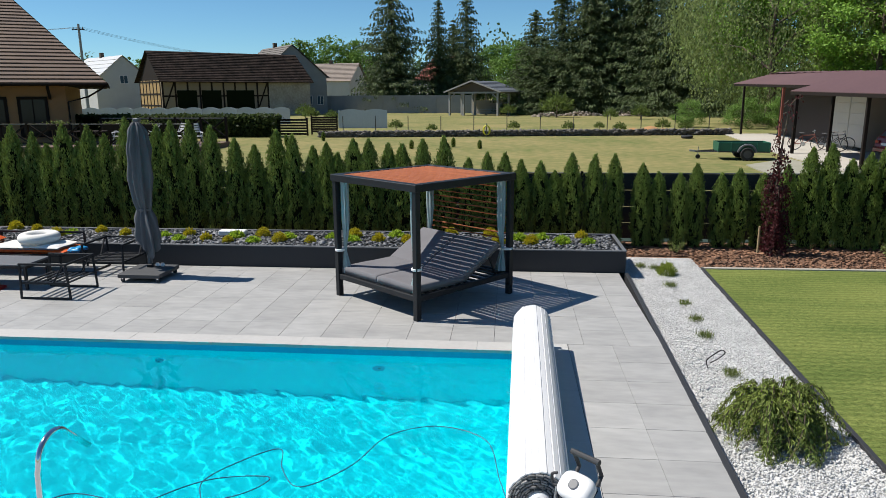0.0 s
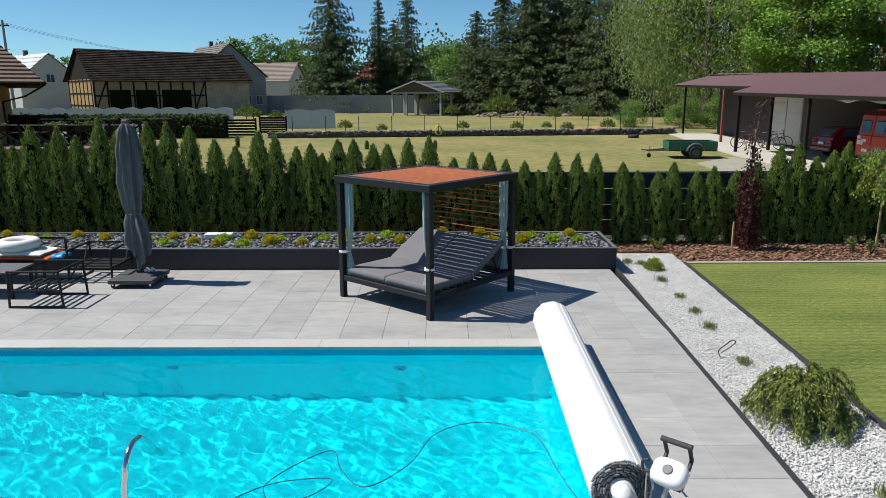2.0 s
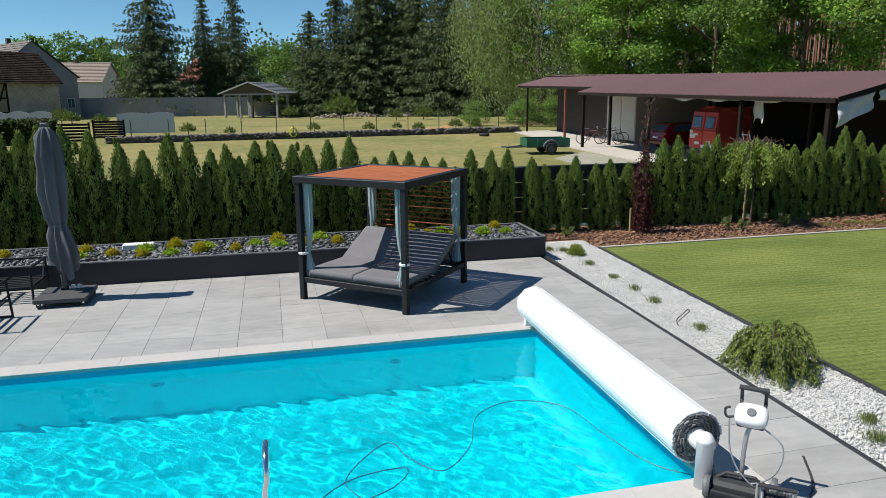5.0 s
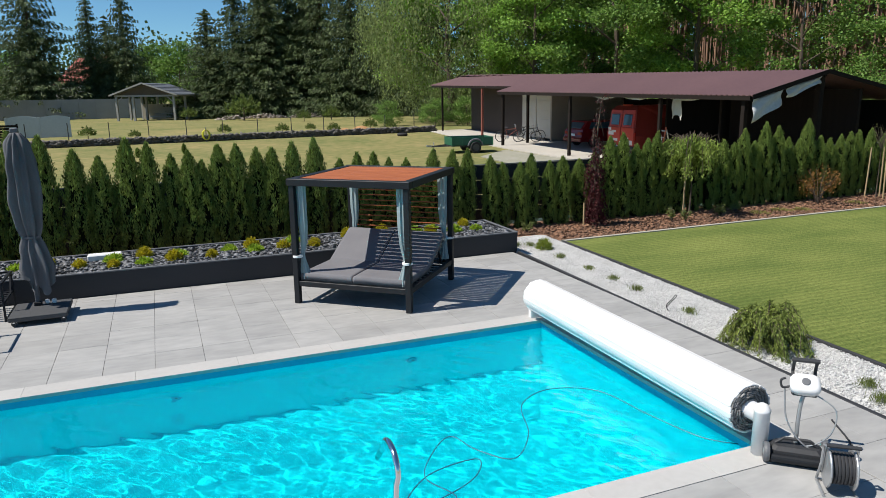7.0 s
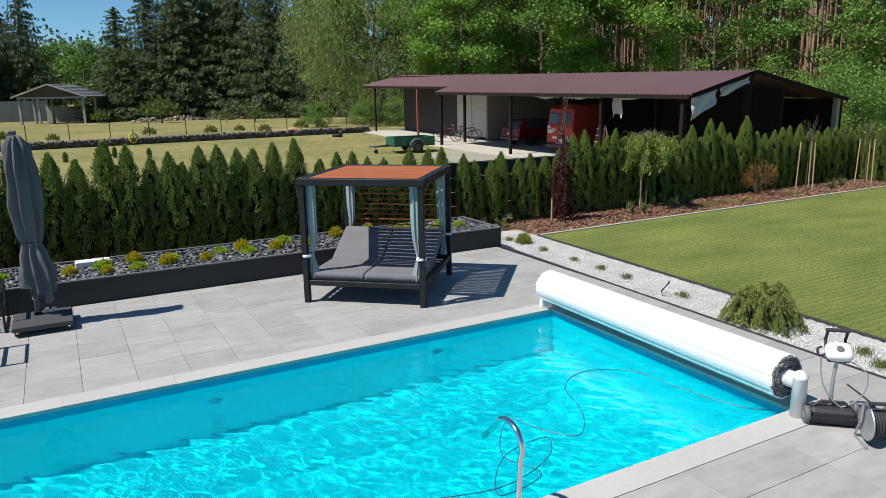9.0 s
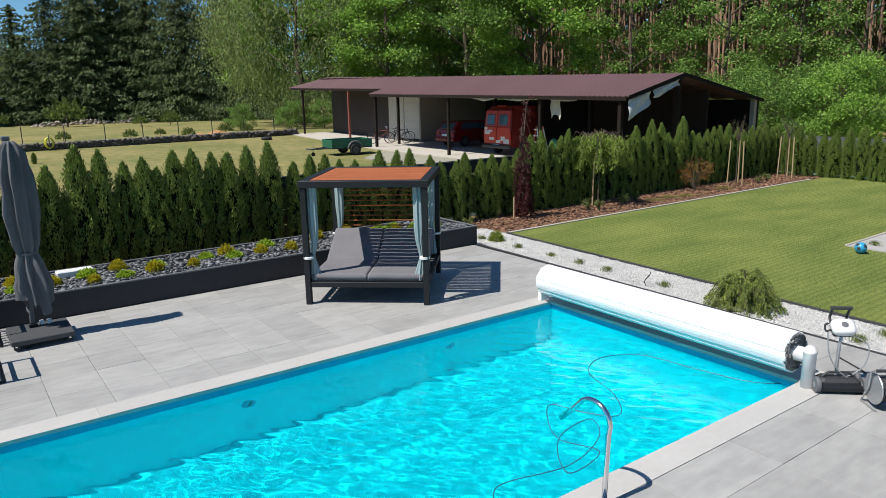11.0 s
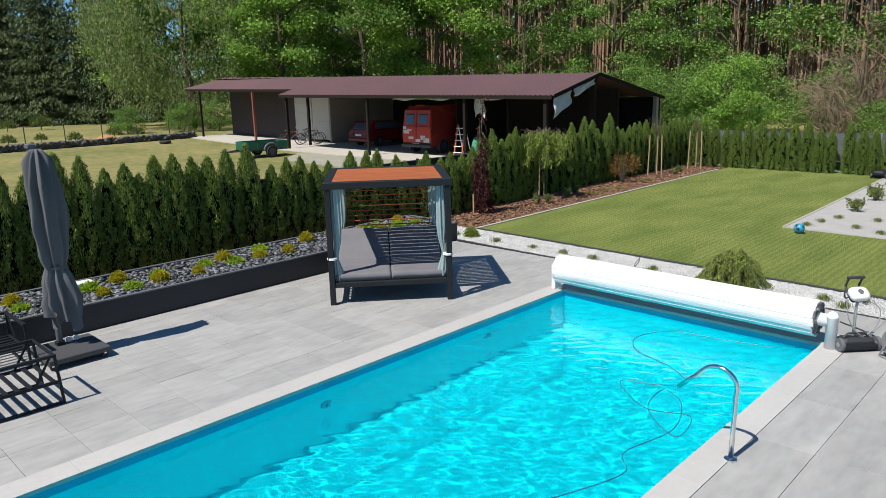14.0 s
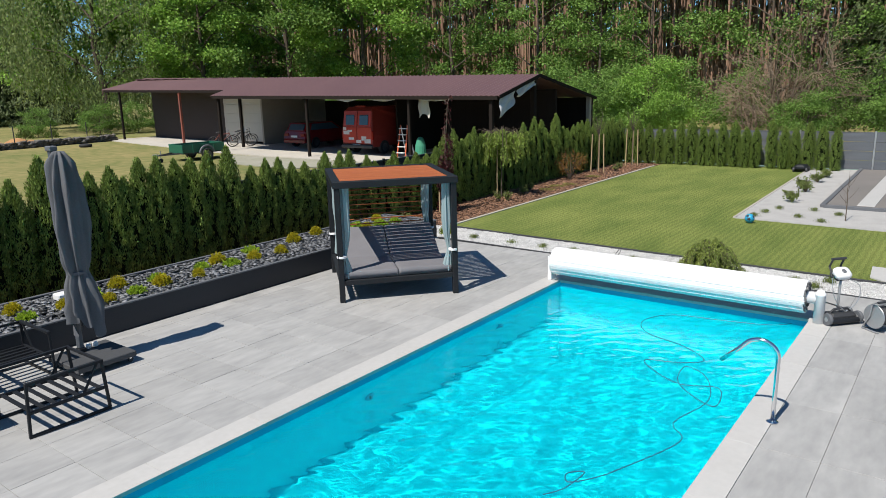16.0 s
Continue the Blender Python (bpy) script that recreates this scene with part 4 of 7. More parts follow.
def copper_beech():
    """A whip-thin leader, a loose tuft half way up and a dense hanging skirt."""
    cs, ds, tw = [], [], []
    spec = [(rng.uniform(0.3, 1.35), rng.uniform(0.14, 0.3), rng.uniform(0.3, 0.75), 30, 3) for _ in range(34)]
    spec += [(rng.uniform(1.45, 2.05), rng.uniform(0.12, 0.34), rng.uniform(0.2, 0.5), 20, 2) for _ in range(11)]
    spec += [(rng.uniform(2.1, 2.95), rng.uniform(0.1, 0.24), rng.uniform(0.1, 0.3), 9, 1) for _ in range(9)]
    for z0, L, drop, steps, per in spec:
        a = rng.uniform(0, 6.28)
        p0 = np.array((0.03 * math.sin(2 * z0), 0, z0))
        p1, p2 = p0 + np.array((L * 0.8 * math.cos(a), L * 0.8 * math.sin(a), 0.1)), p0 + np.array((L * math.cos(a), L * math.sin(a), -drop))
        p2[2] = max(0.06, p2[2])
        tw.append((tuple(p0), tuple(p1 * 0.6 + p0 * 0.4), tuple(p2)))
        for u in np.linspace(0.15, 1, steps):
            q = (1 - u) ** 2 * p0 + 2 * u * (1 - u) * p1 + u * u * p2
            for _k in range(per):
                cs.append(q + rng.normal(0, 0.03, 3))
                ds.append(rng.normal(0, 0.5, 3) + np.array([0, 0, -0.7]))
    for u in np.linspace(0, 1, 16):
        cs.append(np.array((0.12 + 0.2 * u, 0, 2.95 + 0.1 * math.sin(3 * u))) + rng.normal(0, 0.02, 3))
        ds.append(rng.normal(0, 0.5, 3) + np.array([0, 0, -0.7]))
    n = len(cs)
    v, f = cards(np.array(cs), np.array(ds), rng.normal(size=(n, 3)), rng.uniform(0.03, 0.045, n), rng.uniform(0.045, 0.075, n))
    v[:, 2] = np.maximum(v[:, 2], 0.01)
    limb_tree("copper_beech", "slender weeping copper beech with dark red leaves", "tree", Matrix.Translation((4.85, 5.95, LAWN_Z)),
              [(0, 0, -0.05), (0.02, 0.01, 0.8), (-0.02, 0, 1.6), (0.03, 0, 2.3), (0.1, 0, 2.9), (0.2, 0, 3.04), (0.32, 0, 2.98)], 0.03, tw, M_RED, (v, f),
              stakes=(((-0.22, 0.1, -0.05), (-0.22, 0.1, 0.55)),))


copper_beech()


def weeping_tree():
    cs, ds, tw = [], [], []
    for _ in range(84):
        a, L = rng.uniform(0, 6.28), rng.uniform(0.15, 0.86)
        drop = rng.uniform(0.15, 0.95)
        p0 = np.array((0, 0, 1.78))
        p1 = np.array((L * 0.8 * math.cos(a), L * 0.8 * math.sin(a), 2.02 + rng.normal(0, 0.05)))
        p2 = np.array((L * 1.1 * math.cos(a), L * 1.1 * math.sin(a), 1.9 - drop))
        tw.append((tuple(p0), tuple(p1), tuple(p2)))
        for s in np.linspace(0.15, 1, 28):
            q = (1 - s) ** 2 * p0 + 2 * s * (1 - s) * p1 + s * s * p2
            for _k in range(4):
                cs.append(q + rng.normal(0, 0.045, 3))
                ds.append(rng.normal(0, 0.4, 3) + np.array([0, 0, -0.8]))
    n = len(cs)
    v, f = cards(np.array(cs), np.array(ds), rng.normal(size=(n, 3)), rng.uniform(0.03, 0.045, n), rng.uniform(0.06, 0.09, n))
    limb_tree("weeping_tree", "small grafted weeping tree with light green leaves and a stake", "tree", Matrix.Translation((7.85, 6.12, LAWN_Z)),
              [(0, 0, -0.05), (0.03, 0, 0.7), (0, 0, 1.3), (0, 0, 1.85)], 0.025, tw, M_WEEP, (v, f), stakes=(((-0.16, 0.05, -0.05), (-0.13, 0.05, 1.5)),))


weeping_tree()
for k, (x, y) in enumerate(((14.6, 6.05), (17.3, 5.8))):
    cs = rng.normal(0, 1, (70, 3)) * np.array([0.2, 0.2, 0.22]) + np.array([0, 0, 1.75])
    v, f = cards(cs, rng.normal(size=(70, 3)), rng.normal(size=(70, 3)), np.full(70, 0.025), np.full(70, 0.04))
    tw = []
    for a in np.linspace(0, 6.0, 18):
        L, z = rng.uniform(0.1, 0.34), rng.uniform(1.35, 1.5)
        tw.append(((0, 0, z), (L * 0.45 * math.cos(a), L * 0.45 * math.sin(a), z + 0.25), (L * math.cos(a), L * math.sin(a), rng.uniform(1.85, 2.3))))
    limb_tree("young_tree", "young bare-branched tree tied between three pale stakes", "tree", Matrix.Translation((x, y, LAWN_Z)),
              [(0, 0, -0.05), (0.01, 0, 0.7), (0, 0, 1.4)], 0.02, tw, M_TUFT, (v, f), "staked young trees",
              tuple(((0.28 * math.cos(a), 0.28 * math.sin(a), -0.05), (0.24 * math.cos(a), 0.24 * math.sin(a), 1.45)) for a in (0.3, 2.4, 4.5)))


def loose_shrub(name, label, x, y, z, r, h, n, m, leaf):
    t = thing(name, label, "shrub", Matrix.Translation((x, y, z)))
    g = Geo()
    cs = []
    for _ in range(16):
        a, L = rng.uniform(0, 6.28), rng.uniform(0.5, 1)
        e = np.array((r * L * math.cos(a), r * L * math.sin(a), h * rng.uniform(0.5, 1)))
        g.tube([(0, 0, -0.03), tuple(e * np.array([0.4, 0.4, 0.6])), tuple(e)], [0.012, 0.008, 0.004], 5)
        cs.append(e * rng.uniform(0.5, 1.05, (n // 16, 1)) + rng.normal(0, 0.07 * r * 2, (n // 16, 3)))
    cs = np.concatenate(cs)
    cs[:, 2] = np.maximum(cs[:, 2], 0.03)
    v, f = cards(cs, rng.normal(size=cs.shape), rng.normal(size=cs.shape), np.full(len(cs), leaf), np.full(len(cs), leaf * 1.6))
    part("branches", g, M_BARK, t)
    part("foliage", raw_mesh("foliage", v, f, m), None, t)


loose_shrub("copper_shrub", "airy orange-brown shrub standing in the bark border", 12.3, 6.05, LAWN_Z, 0.62, 1.0, 640, M_ORANGE, 0.038)
for x, y, h in ((6.9, 5.6, 0.35), (7.2, 5.5, 0.3), (8.5, 5.7, 0.3), (9.2, 5.9, 0.28), (15.2, 5.6, 0.3), (16.1, 5.8, 0.25), (3.0, 5.9, 0.25)):
    loose_shrub("border_perennial", "small green perennial growing in the bark border", x, y, LAWN_Z, 0.16, h, 240, M_TUFT, 0.03)
for x, y in ((9.6, 5.5), (10.4, 5.6), (11.0, 5.4), (13.2, 5.6)):
    low_plant("ground_cover", "flat yellow-green creeping plant in the bark border", "plant", x, y, LAWN_Z, puff("foliage", 0.3, 260, 0.2, M_CREEP, (0.02, 0.04)), 1.0, "creeping plants in the border")

# ---- pool fittings ----
M_ALU = mat("grey_metal", (0.42, 0.43, 0.44), (0.36, 0.37, 0.38), rough=0.4, metal=0.6)
rail = thing("pool_handrail", "polished steel handrail curving over the pool edge", "handrail")
pts = [(-3.47, -4.11, 0.0), (-3.455, -4.11, 0.35), (-3.445, -4.11, 0.58)]
for k in range(11):
    a = math.pi * k / 10 * 0.72
    pts.append((-3.43, -4.11 + 0.17 * (1 - math.cos(a)), 0.64 + 0.155 * math.sin(a)))
pts += [(-3.42, -3.74, 0.66), (-3.415, -3.585, 0.51)]
g = Geo().tube(pts, 0.021, 14)
g.smooth = True
part("tube", g, M_CHROME, rail)
part("flange", Geo().lathe([(0.055, 0.004), (0.055, 0.012), (0.03, 0.022)], 20, Matrix.Translation((-3.47, -4.11, 0))), M_CHROME, rail)

hose = [(*q, WATER + 0.004) for q in ((0.02, -3.62), (-0.22, -3.36), (-0.36, -2.8), (-0.5, -2.1), (-0.97, -1.85), (-1.42, -2.08), (-1.66, -2.66), (-2.0, -3.02), (-2.24, -2.75), (-2.36, -2.42), (-2.6, -2.6), (-2.84, -3.0), (-2.72, -3.4),
        (-3.2, -3.5), (-3.05, -3.2), (-2.74, -2.95), (-2.3, -2.9), (-2.5, -3.2), (-3.1, -3.4), (-3.79, -3.27), (-4.13, -3.45), (-4.94, -3.17), (-5.2, -3.04), (-5.36, -2.9), (-5.24, -2.83), (-5.14, -2.95), (-5.46, -2.92), (-5.65, -2.82))]


def smooth_line(p, k=8):
    p = np.array(p)
    out = []
    for i in range(len(p) - 1):
        a, b, c, d = p[max(i - 1, 0)], p[i], p[i + 1], p[min(i + 2, len(p) - 1)]
        for t in np.arange(k) / k:
            out.append(0.5 * (2 * b + (c - a) * t + (2 * a - 5 * b + 4 * c - d) * t * t + (3 * b - a - 3 * c + d) * t ** 3))
    out.append(p[-1])
    return [tuple(q) for q in out]


solid("cleaner_cable", Geo().tube(smooth_line(hose), 0.0048, 6), mat("blue_cable", (0.03, 0.12, 0.2), rough=0.5), "thin blue cable floating in loops on the pool", "cable")
M_FIT = mat("blue_fitting", (0.01, 0.5, 0.72), rough=0.5, bump=0)
for k, x in enumerate((-7.6, -4.75, -1.9)):
    t = thing("pool_inlet", "round plastic inlet fitting on the pool wall", "inlet", Matrix.Translation((x, -0.004, -0.55)) @ Matrix.Rotation(radians(90), 4, "X"), "inlets of the pool")
    part("ring", Geo().lathe([(0.035, 0.0), (0.075, 0.0), (0.07, 0.014), (0.035, 0.018)], 24), M_FIT, t)
    part("nozzle", Geo().lathe([(0.022, 0.0), (0.022, 0.02), (0.01, 0.022)], 16), M_EDGE, t)


def cleaner_caddy():
    t = thing("cleaner_trolley", "black wheeled pool cleaner trolley with white control box", "trolley", Matrix.Translation((0.05, -4.17, 0)) @ Matrix.Rotation(radians(-42), 4, "Z"))
    part("body", Geo().box(-0.2, 0.2, -0.09, 0.11, 0.045, 0.15, None, 0.03), M_EDGE, t)
    part("brush", Geo().tube([(-0.2, -0.1, 0.06), (0.2, -0.1, 0.06)], 0.036, 14), M_BLACK, t)
    part("grip_bar", Geo().tube([(-0.16, 0.0, 0.15), (-0.1, 0.0, 0.2), (0.1, 0.0, 0.2), (0.16, 0.0, 0.15)], 0.014, 8), M_EDGE, t)
    for x in (-0.23, 0.23):
        for y in (-0.06, 0.12):
            rot = Matrix.Translation((x, y, 0.085)) @ Matrix.Rotation(radians(90), 4, "Y")
            w = part("wheel", Geo().lathe([(0.03, -0.022), (0.08, -0.022), (0.085, 0.0), (0.08, 0.022), (0.03, 0.022)], 22, rot), M_RIM, t)
            part("hub", Geo().lathe([(0.02, -0.026), (0.03, -0.024), (0.03, 0.024), (0.02, 0.026)], 14, rot), M_ALU, w)
    part("stem", Geo().tube(smooth_line([(0.0, 0.05, 0.13), (0.0, 0.05, 0.35), (0.01, 0.06, 0.5), (0.03, 0.07, 0.585)], 5), 0.017, 10), M_ALU, t)
    m = Matrix.Translation((0.03, 0.07, 0.665)) @ Matrix.Rotation(radians(38), 4, "X")
    g = Geo()
    prof = [(0.0, -0.055), (0.75, -0.05), (0.97, -0.025), (1.0, 0.005), (0.94, 0.035), (0.7, 0.05), (0.0, 0.056)]
    seg = 32
    for u, z in prof:
        for k in range(seg):
            a = 2 * math.pi * k / seg
            c, q = math.cos(a), math.sin(a)
            g.v.append(tuple(m @ Vector((0.118 * u * abs(c) ** 0.6 * (1 if c > 0 else -1), 0.092 * u * abs(q) ** 0.6 * (1 if q > 0 else -1), z))))
    for i in range(len(prof) - 1):
        for k in range(seg):
            g.f.append((i * seg + k, i * seg + (k + 1) % seg, (i + 1) * seg + (k + 1) % seg, (i + 1) * seg + k))
    g.smooth = True
    b = part("control_box", g, M_WHITE, t, "white rounded control box")
    part("button", Geo().lathe([(0.034, 0.05), (0.034, 0.058), (0.028, 0.061)], 20, m), M_RIM, b)
    part("bumper", Geo().box(-0.1, 0.1, -0.075, 0.075, -0.075, -0.045, m, 0.02), M_EDGE, b)
    for x in (-0.085, 0.085):
        part("handle_arm", Geo().tube([tuple(m @ Vector((x, 0.08, -0.05))), tuple(m @ Vector((x, 0.15, -0.03))), (x + 0.03, 0.15, 0.85)], 0.014, 8), M_EDGE, t)
    part("handle", Geo().tube([(-0.075, 0.15, 0.85), (0.135, 0.15, 0.85)], 0.019, 10), M_EDGE, t)
    part("hook", Geo().tube(smooth_line([(-0.08, 0.07, 0.64), (-0.14, 0.06, 0.63), (-0.155, 0.06, 0.69), (-0.12, 0.07, 0.71)], 5), 0.01, 8), M_EDGE, t)
    for a in (((0.1, 0.06, 0.6), (0.26, 0.0, 0.5), (0.24, -0.02, 0.3), (0.1, 0.0, 0.16), (-0.1, 0.02, 0.14)), ((-0.12, 0.06, 0.62), (-0.1, 0.03, 0.4), (-0.03, 0.0, 0.25), (0.08, -0.02, 0.15), (0.14, 0.0, 0.14))):
        part("cable", Geo().tube(smooth_line(a, 7), 0.0065, 6), M_ALU, t)


cleaner_caddy()


def cable_reel():
    t = thing("cable_reel", "grey cable drum on a bent steel stand", "cable reel", Matrix.Translation((-0.02, -4.63, 0)) @ Matrix.Rotation(radians(52), 4, "Z"))
    rot = Matrix.Translation((0, 0, 0.2)) @ Matrix.Rotation(radians(90), 4, "X")
    for s in (-0.09, 0.09):
        part("flange", Geo().lathe([(0.02, -0.008), (0.155, -0.008), (0.16, 0.0), (0.155, 0.008), (0.02, 0.008)], 30, Matrix.Translation((0, -s, 0)) @ rot), M_ALU, t)
    for k in range(7):
        y = -0.075 + 0.025 * k
        g = Geo().tube([(0.115 * math.cos(a), y, 0.2 + 0.115 * math.sin(a)) for a in np.linspace(0, 6.283, 25)], 0.0125, 6, False)
        part("cable_turn", g, M_EDGE, t, "black wound cable")
    part("drum", Geo().lathe([(0.1, -0.085), (0.1, 0.085)], 20, rot), M_EDGE, t)
    for y in (-0.12, 0.12):
        part("stand", Geo().tube([(-0.12, y, 0.012), (0.14, y, 0.012), (0.04, y, 0.2), (0.02, y, 0.36), (-0.05, y, 0.4)], 0.011, 8), M_ALU, t)
    part("grip", Geo().tube([(-0.05, -0.12, 0.4), (-0.05, 0.12, 0.4)], 0.016, 8), M_EDGE, t)
    part("foot_bar", Geo().tube([(0.14, -0.12, 0.012), (0.14, 0.12, 0.012)], 0.011, 8), M_ALU, t)
    part("lead", Geo().tube(smooth_line([(0.1, 0.1, 0.1), (0.25, -0.05, 0.012), (0.5, -0.2, 0.01), (0.8, -0.3, 0.01), (1.3, -0.25, 0.01)], 6), 0.009, 6), M_EDGE, t)


cable_reel()


# ---- lounge furniture ----
def lounge_chair(x, y, turn, label="black metal lounge chair frame without cushions", w=0.72, d=0.8):
    """Two side loops, low back and a slatted seat; it opens towards its own -y."""
    t = thing("lounge_chair", label, "chair", Matrix.Translation((x, y, 0)) @ Matrix.Rotation(radians(turn), 4, "Z"), "lounge set")
    b = 0.028
    for s in (-1, 1):
        X = s * w / 2
        part("leg", Geo().bar((X, -d / 2, 0.0), (X, -d / 2 + 0.03, 0.535), b, b, 0.003), M_BLACK, t)
        part("leg", Geo().bar((X, d / 2, 0.0), (X, d / 2 - 0.03, 0.535), b, b, 0.003), M_BLACK, t)
        part("arm", Geo().bar((X, -d / 2 + 0.016, 0.55), (X, d / 2 - 0.016, 0.55), 0.04, 0.03, 0.003), M_BLACK, t)
        part("floor_bar", Geo().bar((X, -d / 2 + 0.016, 0.016), (X, d / 2 - 0.016, 0.016), b, b, 0.003), M_BLACK, t)
        part("brace", Geo().bar((X, d / 2 - 0.25, 0.26), (X, d / 2 - 0.08, 0.535), 0.02), M_BLACK, t)
        part("seat_side", Geo().bar((X * 0.96, -d / 2 + 0.03, 0.25), (X * 0.96, d / 2 - 0.03, 0.25), b, 0.035, 0.003), M_BLACK, t)
    part("back_rail", Geo().bar((-w / 2 + 0.02, d / 2 - 0.03, 0.548), (w / 2 - 0.02, d / 2 - 0.03, 0.548), 0.026, 0.03, 0.003), M_BLACK, t)
    for k in range(7):
        yy = -d / 2 + 0.06 + k * (d - 0.12) / 6
        part("seat_slat", Geo().bar((-w / 2 * 0.95, yy, 0.252), (w / 2 * 0.95, yy, 0.252), 0.045, 0.018, 0.003), M_BLACK, t)
    return t


lounge_chair(-7.37, 2.0, -90)
lounge_chair(-7.25, 3.42, 0)


def sofa_and_table():
    t = thing("lounge_sofa", "black metal sofa frame standing along the planter", "sofa", None, "lounge set")
    for x in (-11.0, -9.6, -8.0):
        part("leg", Geo().bar((x, 3.75, 0), (x, 3.75, 0.62), 0.03), M_BLACK, t)
        part("leg", Geo().bar((x, 3.0, 0), (x, 3.0, 0.34), 0.03), M_BLACK, t)
        part("seat_side", Geo().bar((x, 3.0, 0.35), (x, 3.74, 0.35), 0.03), M_BLACK, t)
    part("back_rail", Geo().bar((-11.0, 3.75, 0.63), (-8.0, 3.75, 0.63), 0.03), M_BLACK, t)
    part("front_rail", Geo().bar((-11.0, 3.0, 0.36), (-8.0, 3.0, 0.36), 0.03), M_BLACK, t)
    for k in range(8):
        part("seat_slat", Geo().bar((-11.0, 3.06 + k * 0.09, 0.375), (-8.0, 3.06 + k * 0.09, 0.375), 0.05, 0.015), M_BLACK, t)
    m_or, m_bl = mat("orange_vinyl", (0.75, 0.13, 0.02), (0.68, 0.11, 0.02), rough=0.35), mat("blue_vinyl", (0.03, 0.3, 0.6), rough=0.35)
    m_wh = mat("white_towel", (0.78, 0.76, 0.72), (0.68, 0.66, 0.62), rough=0.9)

    def pillow(name, label, x0, x1, y0, y1, z0, z1, m, cat):
        g = Geo()
        nu = nv = 20
        def top(u, v):
            e = (1 - abs(2 * u - 1) ** 5) * (1 - abs(2 * v - 1) ** 5)
            return (x0 + (x1 - x0) * u, y0 + (y1 - y0) * v, z0 + (z1 - z0) * (0.35 + 0.65 * e ** 0.5) + 0.012 * math.sin(9 * u) * math.sin(7 * v))
        g.sheet(top, nu, nv)
        n = len(g.v)
        g.sheet(lambda u, v: (x0 + (x1 - x0) * u, y0 + (y1 - y0) * v, z0), nu, nv)
        g.smooth = True
        solid(name, g, m, label, cat)
    pillow("air_mattress", "orange inflatable mattress lying on the sofa", -10.6, -7.95, 3.03, 3.65, 0.384, 0.46, m_or, "air mattress")
    pillow("white_cushion", "white towel spread over the orange mattress", -9.3, -8.05, 3.02, 3.6, 0.455, 0.53, m_wh, "towel")
    pillow("blue_cushion", "small blue inflatable pillow on the sofa", -7.93, -7.72, 3.1, 3.4, 0.40, 0.47, m_bl, "pillow")
    pillow("orange_cushion", "orange cushion leaning in the sofa corner", -10.5, -9.4, 3.15, 3.6, 0.5, 0.62, m_or, "cushion")
    ring = Geo()
    R, r = 0.25, 0.09
    ring.lathe([(R + r * math.cos(a), r * math.sin(a)) for a in np.linspace(0, 2 * math.pi, 14, endpoint=False)], 30, Matrix.Translation((-8.55, 3.3, 0.62)), True)
    ring.smooth = True
    solid("swim_ring", ring, m_wh, "pale inflatable swim ring resting on the towel", "swim ring")
    tb = thing("coffee_table", "low black coffee table with grey top", "table", None, "lounge set")
    part("tabletop", Geo().box(-9.3, -7.98, 2.1, 2.72, 0.395, 0.425, None, 0.006), M_RIM, tb)
    for x in (-9.26, -8.03):
        for y in (2.14, 2.68):
            part("leg", Geo().bar((x, y, 0), (x, y, 0.395), 0.04), M_BLACK, tb)
    part("apron", Geo().box(-9.27, -8.01, 2.13, 2.69, 0.34, 0.394), M_BLACK, tb)
    pillow("red_float", "small red swim float lying under the table", -8.9, -8.45, 1.95, 2.25, 0.0, 0.06, mat("red_vinyl", (0.6, 0.02, 0.02), rough=0.35), "float")


sofa_and_table()

g = Geo().tube(smooth_line([(2.02, -0.18, LAWN_Z), (2.0, -0.16, 0.0), (2.06, -0.2, 0.09), (2.16, -0.15, 0.13), (2.22, -0.1, 0.08), (2.17, -0.06, 0.0), (2.06, -0.1, -0.05)], 6), 0.007, 6)
solid("black_cable", g, M_EDGE, "short loop of black cable rising from the gravel", "cable")

# ---- lawn details ----
M_PAD = mat("grey_gravel", (0.40, 0.39, 0.375), (0.31, 0.30, 0.29), rough=0.9, big=3, fine=45, bump=0.5, depth=0.02, island=0.2)
flat("gravel_pad", [(7.5, -0.85), (7.2, -10.0), (18.85, -10.0), (18.85, -0.55)], LAWN_Z + 0.02, M_PAD, "grey gravel area set into the lawn", "gravel", 0.1)
flat("stone_platform", [(10.0, -2.4), (10.0, -9.8), (18.7, -9.8), (18.7, -2.25)], LAWN_Z + 0.07, mat("brown_paving", (0.20, 0.18, 0.165), (0.15, 0.14, 0.13), rough=0.7), "dark paved platform in the gravel", "paving", 0.12)
for a, b in (((9.97, -2.37), (18.7, -2.2)), ((9.97, -2.4), (9.97, -9.8))):
    run("trim_platform_edge", a, b, 0.12, LAWN_Z - 0.1, LAWN_Z + 0.1, M_RIM, "dark grey edging round the paved platform")
for y in (-3.3, -4.5):
    run("trim_platform_band", (10.3, y), (18.5, y), 0.4, LAWN_Z + 0.06, LAWN_Z + 0.085, M_COPE, "pale paving band on the platform")
run("trim_pad_edge", (7.5, -0.83), (18.85, -0.53), 0.06, -0.2, LAWN_Z + 0.035, M_KERB, "grey edging between lawn and gravel")
flat("stepping_slab", [(3.1, -4.2), (2.75, -4.6), (3.9, -4.6), (3.9, -4.15)], LAWN_Z + 0.02, M_COPE, "pale stone slab in the lawn", "slab", 0.08)
for k, (x, y, h) in enumerate(((10.55, -1.54, 0.3), (12.6, -1.5, 0.3), (13.3, -1.3, 0.32), (14.9, -1.43, 0.3), (16.3, -1.46, 0.25))):
    loose_shrub("young_rose", "small leafy young shrub planted in grey gravel", x, y, LAWN_Z + 0.02, 0.25, h, 300, M_TUFT, 0.045)
